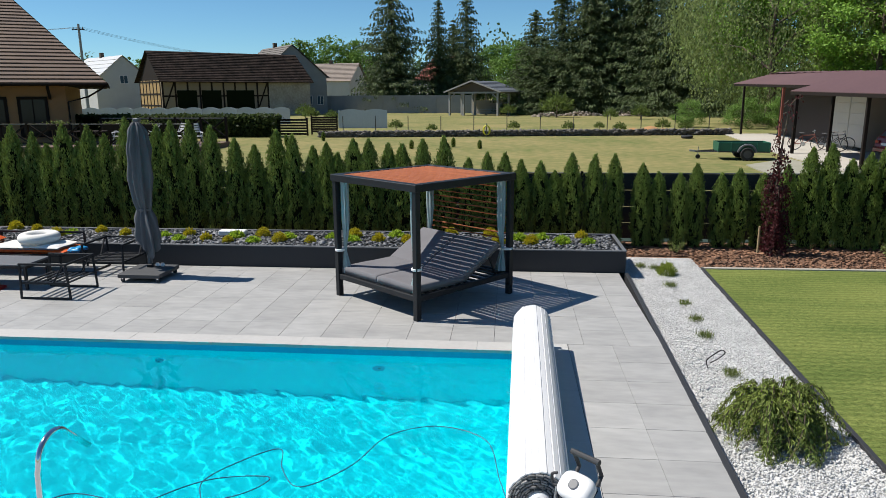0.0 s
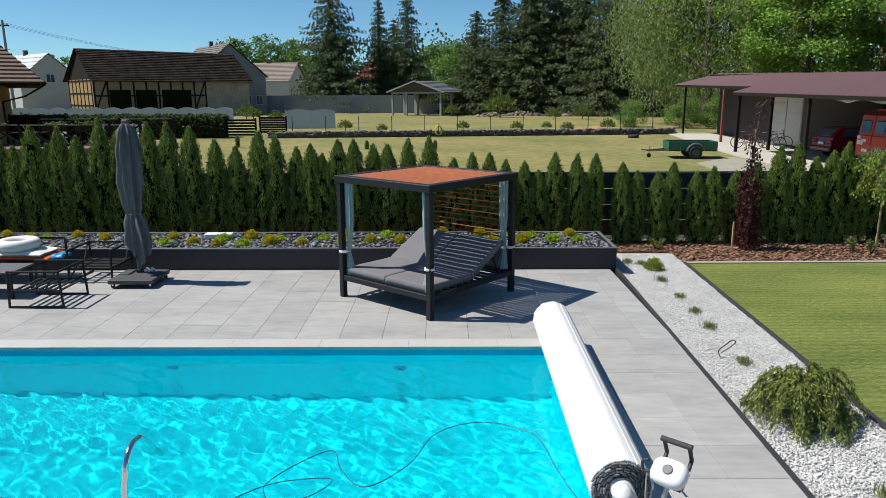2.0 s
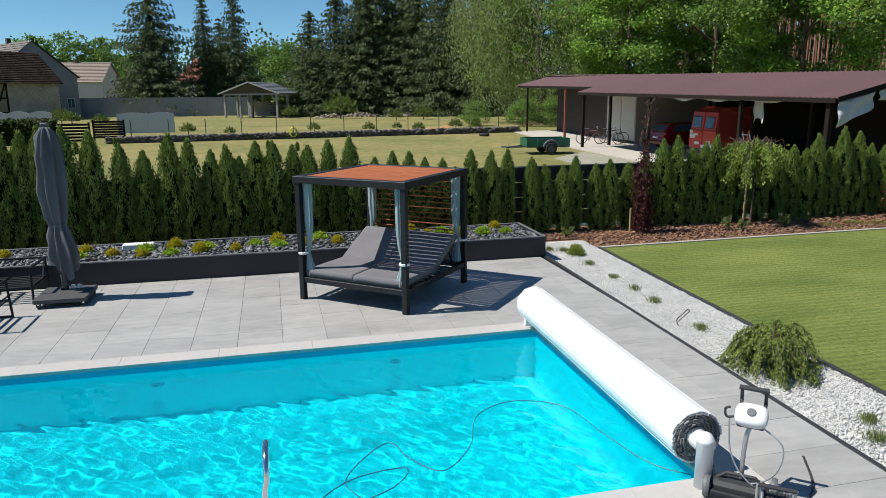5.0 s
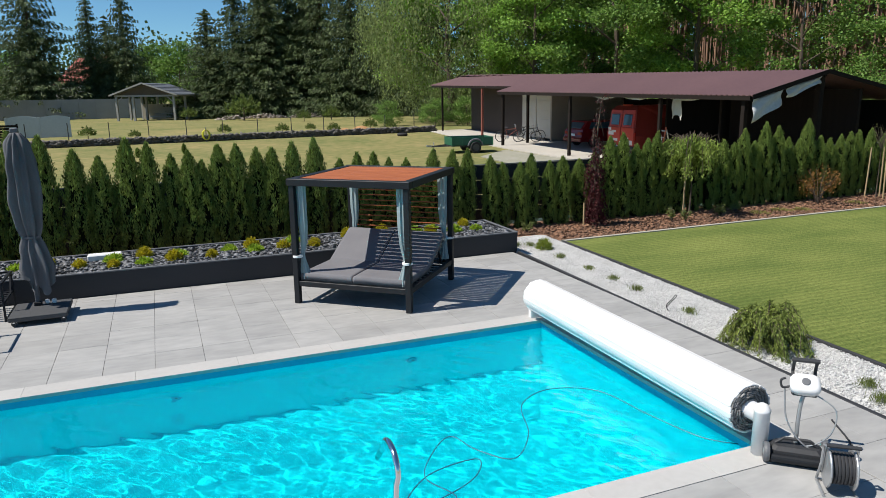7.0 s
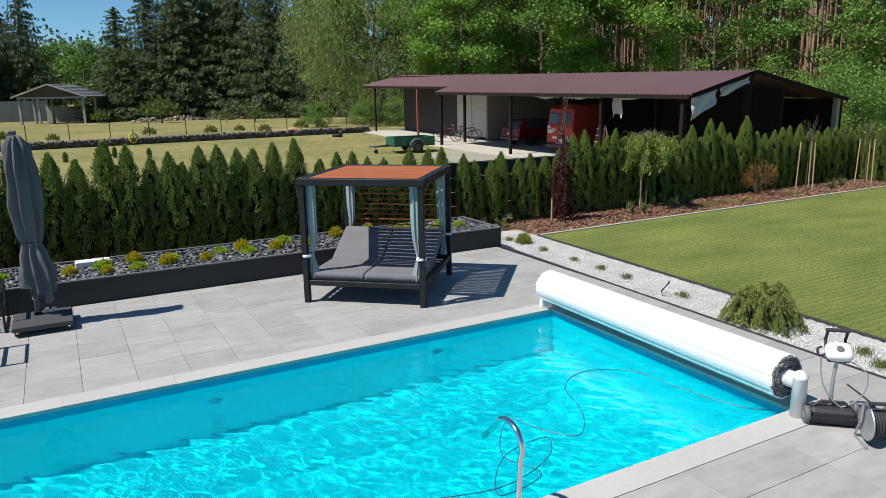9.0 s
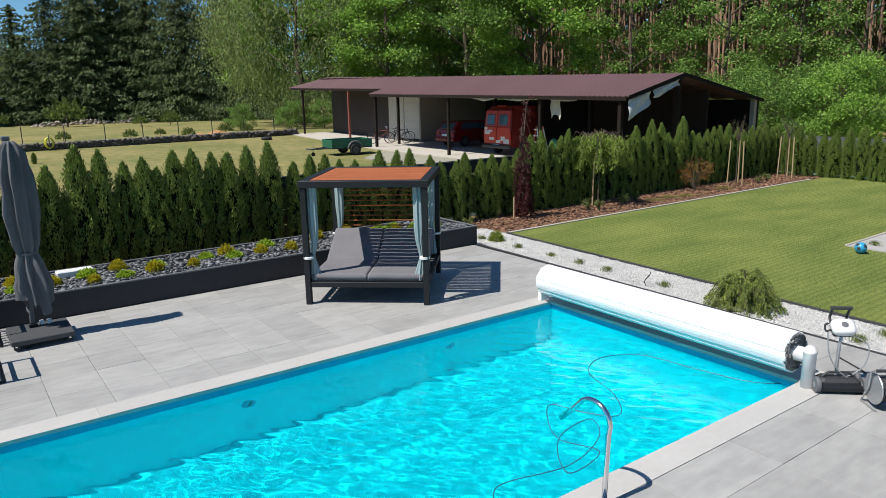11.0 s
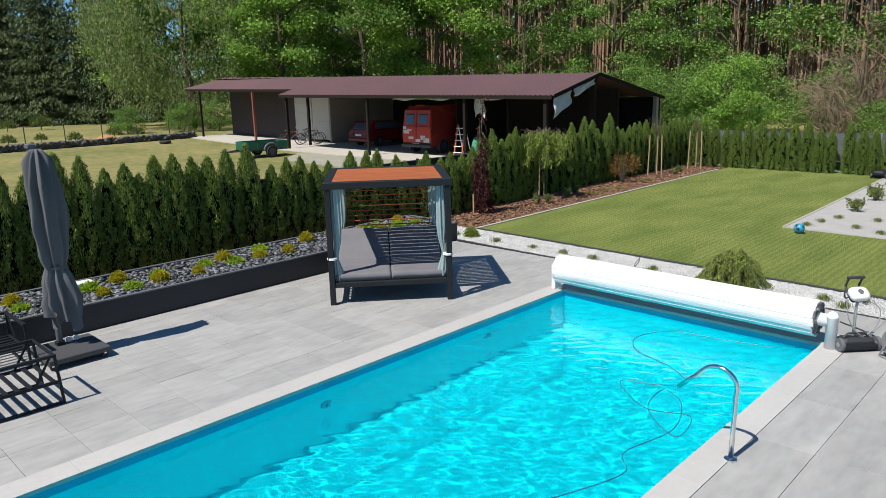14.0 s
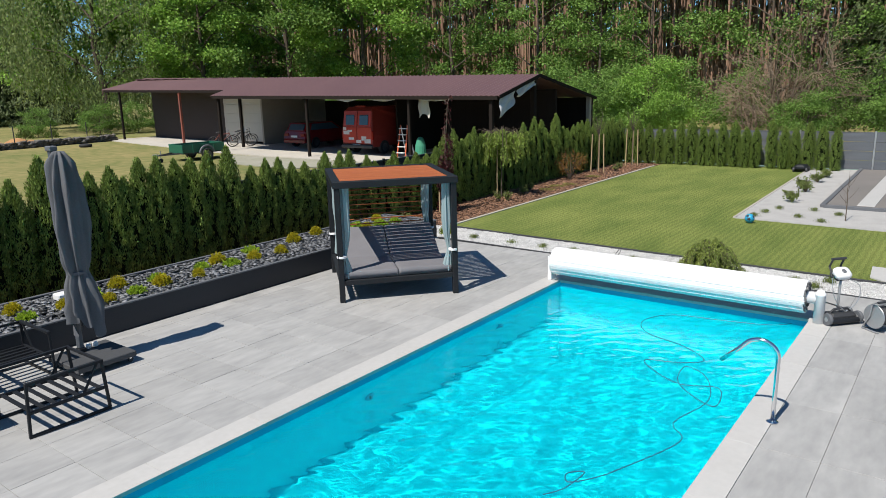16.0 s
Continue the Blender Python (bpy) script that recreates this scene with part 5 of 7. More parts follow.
limb_tree("bare_sapling", "thin bare sapling standing in grey gravel", "tree", Matrix.Translation((8.24, -3.13, LAWN_Z + 0.02)), [(0, 0, -0.02), (0.02, 0, 0.4), (0.0, 0.02, 0.75), (0.03, 0, 1.1)], 0.013,
          [((0, 0, z), (0.5 * L * math.cos(a), 0.5 * L * math.sin(a), z + 0.12), (L * math.cos(a), L * math.sin(a), z + 0.3)) for z, L, a in ((0.3, 0.25, 0.4), (0.42, 0.3, 2.5), (0.5, 0.22, 4.4), (0.62, 0.26, 1.2), (0.7, 0.2, 3.4), (0.8, 0.2, 5.4), (0.88, 0.15, 0.2))], M_TUFT, None)
for k, (x, y) in enumerate(((8.53, -1.32), (8.18, -2.14), (9.2, -1.5), (9.3, -2.3), (7.9, -1.2), (8.9, -2.9), (12.0, -1.2), (7.8, -2.7))):
    t = thing("grass_tuft", "small grey-green grass tuft in grey gravel", "grass", Matrix.Translation((x, y, LAWN_Z + 0.02)), "tufts in the grey gravel")
    part("tuft", TUFTS[k % 3], None, t)


def ball():
    t = thing("football", "blue and black football lying on the lawn", "ball", Matrix.Translation((7.05, -1.3, LAWN_Z + 0.112)))
    bm = bmesh.new()
    bmesh.ops.create_icosphere(bm, subdivisions=3, radius=0.11)
    me = bpy.data.meshes.new("skin")
    bm.to_mesh(me)
    bm.free()
    me.materials.append(mat("blue_ball", (0.03, 0.33, 0.55), (0.02, 0.25, 0.45), rough=0.35))
    part("skin", me, None, t)
    for a in range(6):
        d = unit(1)[0]
        part("patch", Geo().lathe([(0.045, 0.101), (0.03, 0.1075), (0.0, 0.1125)], 5, Vector(d).to_track_quat("Z", "Y").to_matrix().to_4x4()), M_EDGE, t)


ball()
mower = thing("robot_mower", "small dark robot mower parked by the hedge", "mower", Matrix.Translation((17.75, -0.42, LAWN_Z)))
part("shell", Geo().box(-0.3, 0.3, -0.22, 0.22, 0.06, 0.26, None, 0.07), M_BLACK, mower)
for x in (-0.2, 0.2):
    for y in (-0.21, 0.21):
        part("wheel", Geo().lathe([(0.02, -0.03), (0.09, -0.03), (0.09, 0.03), (0.02, 0.03)], 16, Matrix.Translation((x, y, 0.09)) @ Matrix.Rotation(radians(90), 4, "X")), M_EDGE, mower)

# ---- boundary fences ----
M_FENCE = mat("dark_fence_mat", (0.018, 0.019, 0.021), (0.03, 0.032, 0.036), rough=0.8, big=1, fine=20, stretch=(1, 1, 6), bump=0.3)
M_FENCE2 = mat("grey_fence_mat", (0.115, 0.125, 0.14), (0.075, 0.082, 0.094), rough=0.75, big=0.8, fine=18, stretch=(1, 1, 6), bump=0.3)


def fence(a, b, n, z0, z1, m, label):
    t = thing("fence", label, "fence")
    a, b = Vector((*a, 0)), Vector((*b, 0))
    for k in range(n):
        p, q = a.lerp(b, k / n), a.lerp(b, (k + 1) / n)
        d = (q - p).normalized() * 0.03
        for i in range(4):
            z = z0 + (z1 - z0) * (i + 0.5) / 4
            part("panel", Geo().bar((*(p + d).xy, z), (*(q - d).xy, z), 0.03, (z1 - z0) / 4 - 0.012), m, t)
        part("post", Geo().bar((*p.xy, -0.2), (*p.xy, z1 + 0.05), 0.05), M_ALU if m is M_FENCE2 else M_BLACK, t)
        part("capping", Geo().bar((*(p + d).xy, z1 + 0.01), (*(q - d).xy, z1 + 0.01), 0.05, 0.02), M_RIM, t)


fence((-13.8, 7.12), (18.8, 7.32), 13, -0.05, 1.36, M_FENCE, "dark panel fence behind the thuja hedge")
fence((18.85, 7.2), (18.85, -9.8), 7, -0.05, 1.27, M_FENCE2, "grey privacy fence with metal posts")

# ---- leafy trees ----
M_OAK = leaf_mat("oak_leaf", (0.195, 0.32, 0.068), (0.10, 0.185, 0.036), 0.35, through=0.35)
M_MAPLE = leaf_mat("maple_leaf", (0.29, 0.46, 0.08), (0.15, 0.28, 0.048), 0.35, through=0.4)
M_WILLOW = leaf_mat("willow_leaf", (0.27, 0.33, 0.118), (0.155, 0.205, 0.075), 0.35)
M_SPRUCE = leaf_mat("spruce_needle", (0.112, 0.152, 0.054), (0.05, 0.074, 0.028), 0.4, through=0.15)
M_PINEBARK = mat("pine_bark", (0.35, 0.205, 0.135), (0.19, 0.12, 0.09), rough=0.95, big=0.5, fine=4, bump=0.5, stretch=(1, 1, 0.3), island=0.35)
M_DRY = mat("dry_twig", (0.26, 0.19, 0.13), (0.18, 0.13, 0.09), rough=0.95, bump=0)


def crown_cards(H, R, base, clumps, per, leaf, spread=0.9, flat_top=0.8):
    """A crown of leaf clumps on an uneven egg, with gaps between them."""
    d = unit(clumps)
    rr = rng.uniform(0.4, 1.0, (clumps, 1)) ** 0.45
    c = d * rr * np.array([R, R, (H - base) / 2]) * (1 + 0.18 * np.sin(4 * d[:, :1] + 3 * d[:, 2:]))
    c[:, 2] += (H + base) / 2
    n = clumps * per
    q = np.repeat(c, per, 0) + rng.normal(0, 1, (n, 3)) * np.array([spread, spread, spread * 0.5])
    return cards(q, rng.normal(size=(n, 3)) + np.array([0, 0, -0.3]), np.array([0, 0, 1.0]) + rng.normal(0, 0.55, (n, 3)), rng.uniform(0.7, 1.2, n) * leaf, rng.uniform(0.9, 1.5, n) * leaf)


def limbs_geo(H, R, base, r0, n):
    out = []
    for k in range(n):
        a, z = 2.4 * k + rng.uniform(-0.3, 0.3), base * 0.9 + (H * 0.75 - base) * k / n
        L = R * rng.uniform(0.55, 0.9)
        out.append(Geo().tube([(0, 0, z), (L * 0.5 * math.cos(a), L * 0.5 * math.sin(a), z + L * 0.35), (L * math.cos(a), L * math.sin(a), z + L * 0.45)], [r0 * 0.35, r0 * 0.22, r0 * 0.06], 6))
    return out


def broadleaf(kinds, H, R, base, clumps, per, leaf, m, spread=0.9, r0=0.25):
    out = []
    for _ in range(kinds):
        crown = raw_mesh("crown", *crown_cards(H, R, base, clumps, per, leaf, spread), m)
        trunk = geo_mesh("trunk", Geo().tube([(0, 0, -0.3), (0.1, 0.05, H * 0.25), (-0.1, 0, H * 0.5), (0, 0.1, H * 0.85)], [r0, r0 * 0.8, r0 * 0.55, r0 * 0.1], 9), M_BARK)
        out.append((crown, trunk, *[geo_mesh("limb", q, M_BARK) for q in limbs_geo(H, R, base, r0, 9)]))
    return out


def plant_tree(name, label, meshes, x, y, s=1.0, sz=None, group="", turn=None):
    t = thing(name, label, "tree", Matrix.Translation((x, y, ground_z(x, y))) @ Matrix.Rotation(rng.uniform(0, 6.28) if turn is None else turn, 4, "Z") @ Matrix.Diagonal((s, s, sz or s, 1)), group)
    for nm, me in zip(("crown", "trunk") + ("limb",) * 9, meshes):
        part(nm, me, None, t)


OAK = broadleaf(2, 15, 5.2, 1.2, 74, 380, 0.17, M_OAK, 0.66)
MAPLE = broadleaf(2, 15, 5.0, 1.2, 74, 380, 0.19, M_MAPLE, 0.62)
FAROAK = broadleaf(2, 15, 5.2, 1.2, 110, 45, 0.45, M_OAK, 0.7)
SPARSE = broadleaf(2, 14, 4.4, 1.6, 30, 240, 0.18, M_OAK, 0.58, 0.18)
BUSH = broadleaf(2, 4.6, 2.7, 0.2, 48, 210, 0.12, M_OAK, 0.42, 0.08)
M_DARKBUSH = leaf_mat("dark_shrub", (0.075, 0.105, 0.03), (0.035, 0.055, 0.018), 0.4)
BRIGHTBUSH = broadleaf(1, 4.8, 2.9, 0.2, 60, 400, 0.11, M_MAPLE, 0.4, 0.08)


def spruce_meshes(H, R, seed):
    """Whorls of flat boughs that sag and lift at the tip, each a fan of hanging sprays; no two of a length."""
    r = np.random.default_rng(seed)
    cs, ds = [], []
    z = 0.8
    while z < H - 0.25:
        L = R * (1 - z / H) ** 0.8 * r.uniform(0.8, 1.12) + 0.15
        nb = max(5, int(9 * (1 - z / H) + 5))
        a0 = r.uniform(0, 6.28)
        for k in range(nb):
            a = a0 + 6.283 * k / nb + r.normal(0, 0.18)
            Lk = L * r.uniform(0.6, 1.1) * (1 + 0.16 * math.sin(2 * a + 0.55 * z + seed))
            zk = z + r.normal(0, 0.3)
            ca, sa = math.cos(a), math.sin(a)
            for u in np.linspace(0.12, 1, max(4, int(Lk * 2.6))):
                half = (0.30 * Lk * (1 - u) + 0.16) * min(1, 3 * u)
                for _ in range(9):
                    w = r.uniform(-1, 1) * half
                    cs.append((Lk * u * ca - w * sa, Lk * u * sa + w * ca, zk - 0.34 * Lk * u + 0.16 * Lk * u * u - 0.25 * abs(w) - r.uniform(-0.06, 0.5) * min(1, 2.2 * (1 - z / H))))
                    ds.append((ca * 0.8 - sa * w + r.normal(0, 0.3), sa * 0.8 + ca * w + r.normal(0, 0.3), -0.75 + r.normal(0, 0.35)))
        z += r.uniform(0.34, 0.5)
    n = len(cs)
    crown = raw_mesh("crown", *cards(np.array(cs), np.array(ds), r.normal(size=(n, 3)), r.uniform(0.08, 0.15, n), r.uniform(0.3, 0.6, n)), M_SPRUCE)
    trunk = geo_mesh("trunk", Geo().tube([(0, 0, -0.3), (0, 0, H * 0.5), (0, 0, H)], [0.28, 0.16, 0.02], 8), M_BARK)
    return crown, trunk


SPRUCE = [spruce_meshes(22, 6.4, 11), spruce_meshes(22, 5.8, 12)]


def spruce(x, y, h, w=1.0, k=0):
    t = thing("spruce", "tall dark green spruce at the edge of the meadow", "tree", Matrix.Translation((x, y, ground_z(x, y))) @ Matrix.Rotation(rng.uniform(0, 6.28), 4, "Z") @ Matrix.Diagonal((w, w, h / 22, 1)), "spruces")
    for nm, me in zip(("crown", "trunk"), SPRUCE[k % 2]):
        part(nm, me, None, t)


def willow():
    t = thing("willow", "broad pale green willow with hanging twigs", "tree", Matrix.Translation((21.5, 55, ground_z(21, 55))))
    cs, ds = [], []
    H, R = 18.0, 8.6
    for _ in range(2300):
        d = unit(1)[0] * rng.uniform(0.5, 1) ** 0.5
        top = np.array((d[0] * R, d[1] * R, 9.8 + d[2] * 8.0))
        L = rng.uniform(1.2, 3.6)
        sway = rng.normal(0, 0.22, 2)
        for s in np.arange(0, L, 0.2):
            q = top + np.array((sway[0] * s, sway[1] * s, -s))
            if q[2] < 0.6:
                break
            cs.append(q + rng.normal(0, 0.14, 3))
            ds.append((rng.normal(0, 0.45), rng.normal(0, 0.45), -1))
    n = len(cs)
    part("crown", raw_mesh("crown", *cards(np.array(cs), np.array(ds), rng.normal(size=(n, 3)), rng.uniform(0.10, 0.17, n), rng.uniform(0.2, 0.34, n)), M_WILLOW), None, t)
    part("trunk", Geo().tube([(0, 0, -0.3), (0.3, 0.1, 3), (-0.2, 0.2, 7), (0.2, 0, 12)], [0.38, 0.3, 0.2, 0.06], 10), M_BARK, t)
    for q in limbs_geo(15, 6.5, 4, 0.32, 8):
        part("limb", q, M_BARK, t)


willow()
for x, y, h, w, k in ((-21.6, 122, 25, 1.5, 0), (-13.4, 124, 20, 0.95, 1), (-11.0, 128, 17, 0.9, 0), (-8.2, 123, 22, 1.05, 1), (3.4, 103, 15.5, 1.2, 1), (7.2, 101, 19, 1.3, 0), (11.2, 99, 23, 1.4, 1), (15.0, 101, 26, 1.5, 0), (18.8, 97, 25, 1.45, 1),
                      (22, 92, 25, 1.3, 0), (26, 88, 25, 1.2, 1), (30, 84, 24, 1.2, 0), (13, 108, 25, 1.2, 0), (19, 107, 27, 1.2, 1)):
    spruce(x, y, h, w, k)
for x, y, h, w, k in ((41, -3.5, 19, 0.8, 0), (44, -9, 21, 0.85, 1), (49, 1, 20, 0.8, 0)):
    spruce(x, y, h, w, k)
for k, (x, y, s) in enumerate(((26.5, 47.5, 1.0), (31, 42, 1.15), (34.5, 36.5, 1.05), (34, 50, 1.1), (28, 58, 1.15), (33, 62, 1.2), (24, 64, 1.1))):
    plant_tree("maple" if k % 2 == 0 else "oak", "leafy sunlit broadleaf tree at the wood's edge", (MAPLE if k % 2 == 0 else OAK)[(k // 2) % 2], x, y, s, None, "trees at the wood's edge")
for k, (x, y, s) in enumerate(((38, 30, 1.0), (40, 23, 0.95), (43, 15, 1.0), (40.5, 18, 0.8), (45, 7, 1.0), (44, -2, 0.95), (47, -9, 1.0), (48, 22, 1.1), (45, 33, 1.0))):
    plant_tree("young_oak", "thin-crowned young oak before the pines", SPARSE[k % 2], x, y, s, None, "young oaks before the pines")
for k, (x, y, s) in enumerate(((26.5, 12.0, 0.75), (30.5, 13, 0.85), (26, 17, 0.6), (31.5, -3.0, 0.85), (31.5, -7, 0.9), (34, 6, 0.8), (29, 1.5, 0.55), (34, 1, 0.75), (24, 47, 0.6), (20, 47.5, 0.5), (17.5, 48.5, 0.5), (14, 51, 0.45), (37, -4, 1.0), (36, 11, 1.0), (33, 18, 0.9), (36, 24, 0.9), (24.5, 30, 0.7), (25, 38, 0.8))):
    plant_tree("bush", "dense green wild bush beside the wood", BUSH[k % 2], x, y, s, None, "bushes beside the wood")
plant_tree("lilac_bush", "large rounded bright green bush beyond the fence", BRIGHTBUSH[0], 28.6, 9.6, 0.78, 0.88)


def dry_shrub():
    """A great tangle of bare twigs, forked three times over."""
    t = thing("bare_shrub", "large leafless brown shrub with tangled twigs", "shrub", Matrix.Translation((31.0, 3.6, ground_z(31, 4))))
    g = Geo()

    def shoot(p, d, L, r0, level):
        line = [np.array(p)]
        d = np.array(d) / np.linalg.norm(d)
        for _ in range(4):
            d = d + rng.normal(0, 0.2, 3) + np.array((0, 0, -0.06 * level))
            d = d / np.linalg.norm(d)
            line.append(line[-1] + d * L / 4)
        g.tube([tuple(q) for q in line], [r0 * (1 - 0.19 * i) for i in range(5)], 3, False)
        if level < 3:
            for _ in range((7, 6, 4)[level]):
                i = rng.integers(1, 5)
                shoot(line[i], d + rng.normal(0, 0.75, 3) + np.array((0, 0, 0.1)), L * rng.uniform(0.3, 0.6), r0 * 0.5, level + 1)

    for k in range(24):
        a, o = 2.4 * k, rng.uniform(0.1, 1)
        shoot((1.3 * o * math.cos(a), 1.3 * o * math.sin(a), -0.1), (0.55 * o * math.cos(a), 0.55 * o * math.sin(a), 1), rng.uniform(3.2, 5.6) * (1.15 - 0.35 * o), rng.uniform(0.035, 0.065), 0)
    tagged(part("brushwood", g, M_DRY, t), kind="stuff")
    part("trunk", Geo().tube([(0, 0, -0.2), (0.3, 0, 2.0), (-0.1, 0.2, 4)], [0.16, 0.1, 0.04], 8), M_DRY, t)


dry_shrub()


# ---- pine wood ----
def pine_wood():
    t = thing("pine_wood", "tall pine wood with reddish bare trunks", "wood", None, "", "stuff")
    g = Geo()
    cs, us = [], []
    for k in range(1350):
        u, d = rng.uniform(-0.1, 1), rng.uniform(0, 1) ** 1.3 * 34
        # wood's edge runs behind the shed
        ex, ey = np.interp(u, [-0.1, 0, 0.35, 0.7, 1.0], [58, 50, 46, 44, 40]), np.interp(u, [-0.1, 0, 0.35, 0.7, 1], [-26, -14, 8, 34, 66])
        x, y = ex + d, ey + rng.normal(0, 2) + d * 0.5
        h, r = rng.uniform(17, 22), rng.uniform(0.06, 0.105)
        dx, dy = rng.normal(0, 0.35, 2)
        z0 = ground_z(x, y) + d * 0.03
        g.tube([(x, y, z0 - 0.5), (x + dx * 0.5, y + dy * 0.5, h * 0.5), (x + dx, y + dy, h)], [r, r * 0.8, r * 0.35], 6, False)
        n = 26
        cs.append(np.array((x + dx, y + dy, h * 0.84)) + rng.normal(0, 1, (n, 3)) * np.array([1.5, 1.5, 1.7]))
        if d > 2:
            n2 = 14
            us.append(np.array((x, y, 1.2)) + rng.normal(0, 1, (n2, 3)) * np.array([1.4, 1.4, 1.1]))
    part("trunks", g, M_PINEBARK, t)
    c = np.concatenate(cs)
    n = len(c)
    part("crowns", raw_mesh("crowns", *cards(c, rng.normal(size=(n, 3)), rng.normal(size=(n, 3)), rng.uniform(0.5, 0.9, n), rng.uniform(0.7, 1.2, n)), M_SPRUCE), None, t)
    c = np.concatenate(us)
    c[:, 2] = np.maximum(c[:, 2], 0.2)
    n = len(c)
    part("undergrowth", raw_mesh("undergrowth", *cards(c, rng.normal(size=(n, 3)), rng.normal(size=(n, 3)), rng.uniform(0.25, 0.45, n), rng.uniform(0.3, 0.55, n)), M_OAK), None, t)


pine_wood()


M_FARWOOD = leaf_mat("far_foliage", (0.10, 0.15, 0.05), (0.06, 0.10, 0.035), 0.3)


def far_woods():
    """Distant tree line closing the horizon."""
    cs = []
    for k in range(1200):
        a = rng.uniform(radians(-20), radians(150))
        d = rng.uniform(230, 300) if a > radians(60) else rng.uniform(100, 150)
        h = rng.uniform(9, 17) + 4 * math.sin(a * 9) if d > 200 else rng.uniform(10, 24)
        if radians(88) < a < radians(108):
            h += 5
        c = np.array((d * math.cos(a), d * math.sin(a) - 8, h * 0.5))
        e = unit(80) * rng.uniform(0.3, 1, (80, 1)) ** 0.5
        cs.append(c + e * np.array([4.0, 4.0, h * 0.5]))
    c = np.concatenate(cs)
    c[:, 2] = np.maximum(c[:, 2], 0)
    n = len(c)
    solid("far_wood", raw_mesh("far_wood", *cards(c, rng.normal(size=(n, 3)), rng.normal(size=(n, 3)), rng.uniform(0.6, 1.2, n), rng.uniform(0.8, 1.5, n)), M_FARWOOD), M_FARWOOD, "dark distant woods along the horizon", "wood", "stuff")


far_woods()
for k, (x, y, s) in enumerate(((-70, 200, 0.95), (-60, 192, 1.15), (-51, 198, 1.22), (-44, 196, 1.15), (-36, 192, 1.0), (-85, 190, 0.85), (-98, 180, 0.8), (1, 150, 0.9), (6, 140, 0.8), (-3, 160, 0.9))):
    plant_tree("oak", "round leafy tree beyond the village houses", FAROAK[k % 2], x, y, s, None, "village trees")

# ---- open shed ----
M_DARKWOOD = mat("dark_boards", (0.02, 0.0145, 0.012), (0.013, 0.0095, 0.008), rough=0.9, spec=0.2, big=1, fine=14, stretch=(6, 6, 0.5), bump=0.2)
M_BROWNWALL = mat("brown_sheet_wall", (0.034, 0.018, 0.016), (0.026, 0.014, 0.012), rough=0.6)
M_BEIGE = mat("beige_render", (0.36, 0.32, 0.27), (0.28, 0.25, 0.21), rough=0.9)
M_CREAM = mat("cream_door", (0.55, 0.52, 0.46), (0.48, 0.45, 0.40), rough=0.6)
M_TARP = mat("white_tarp", (0.66, 0.66, 0.66), (0.5, 0.5, 0.5), rough=0.7, big=2, fine=10)
M_REDPOST = mat("rusty_post", (0.25, 0.07, 0.045), (0.16, 0.05, 0.035), rough=0.8)


def gz(x, y):
    return ground_z(x, y)


def ridged_sheet(g, a, b, c, d, n, amp=0.02, t=0.03):
    """A corrugated sheet between eave a-b and ridge d-c."""
    a, b, c, d = (Vector(q) for q in (a, b, c, d))
    vs = []
    for i in range(n + 1):
        u = i / n
        up = amp if i % 2 else -amp
        vs += [a.lerp(b, u) + Vector((0, 0, up)), d.lerp(c, u) + Vector((0, 0, up))]
    k = len(vs)
    vs += [v - Vector((0, 0, t)) for v in vs]
    fs = []
    for i in range(n):
        q = (2 * i, 2 * i + 2, 2 * i + 3, 2 * i + 1)
        fs += [q, tuple(k + j for j in reversed(q)), (2 * i, k + 2 * i, k + 2 * i + 2, 2 * i + 2), (2 * i + 1, 2 * i + 3, k + 2 * i + 3, k + 2 * i + 1)]
    g.add(vs, fs)


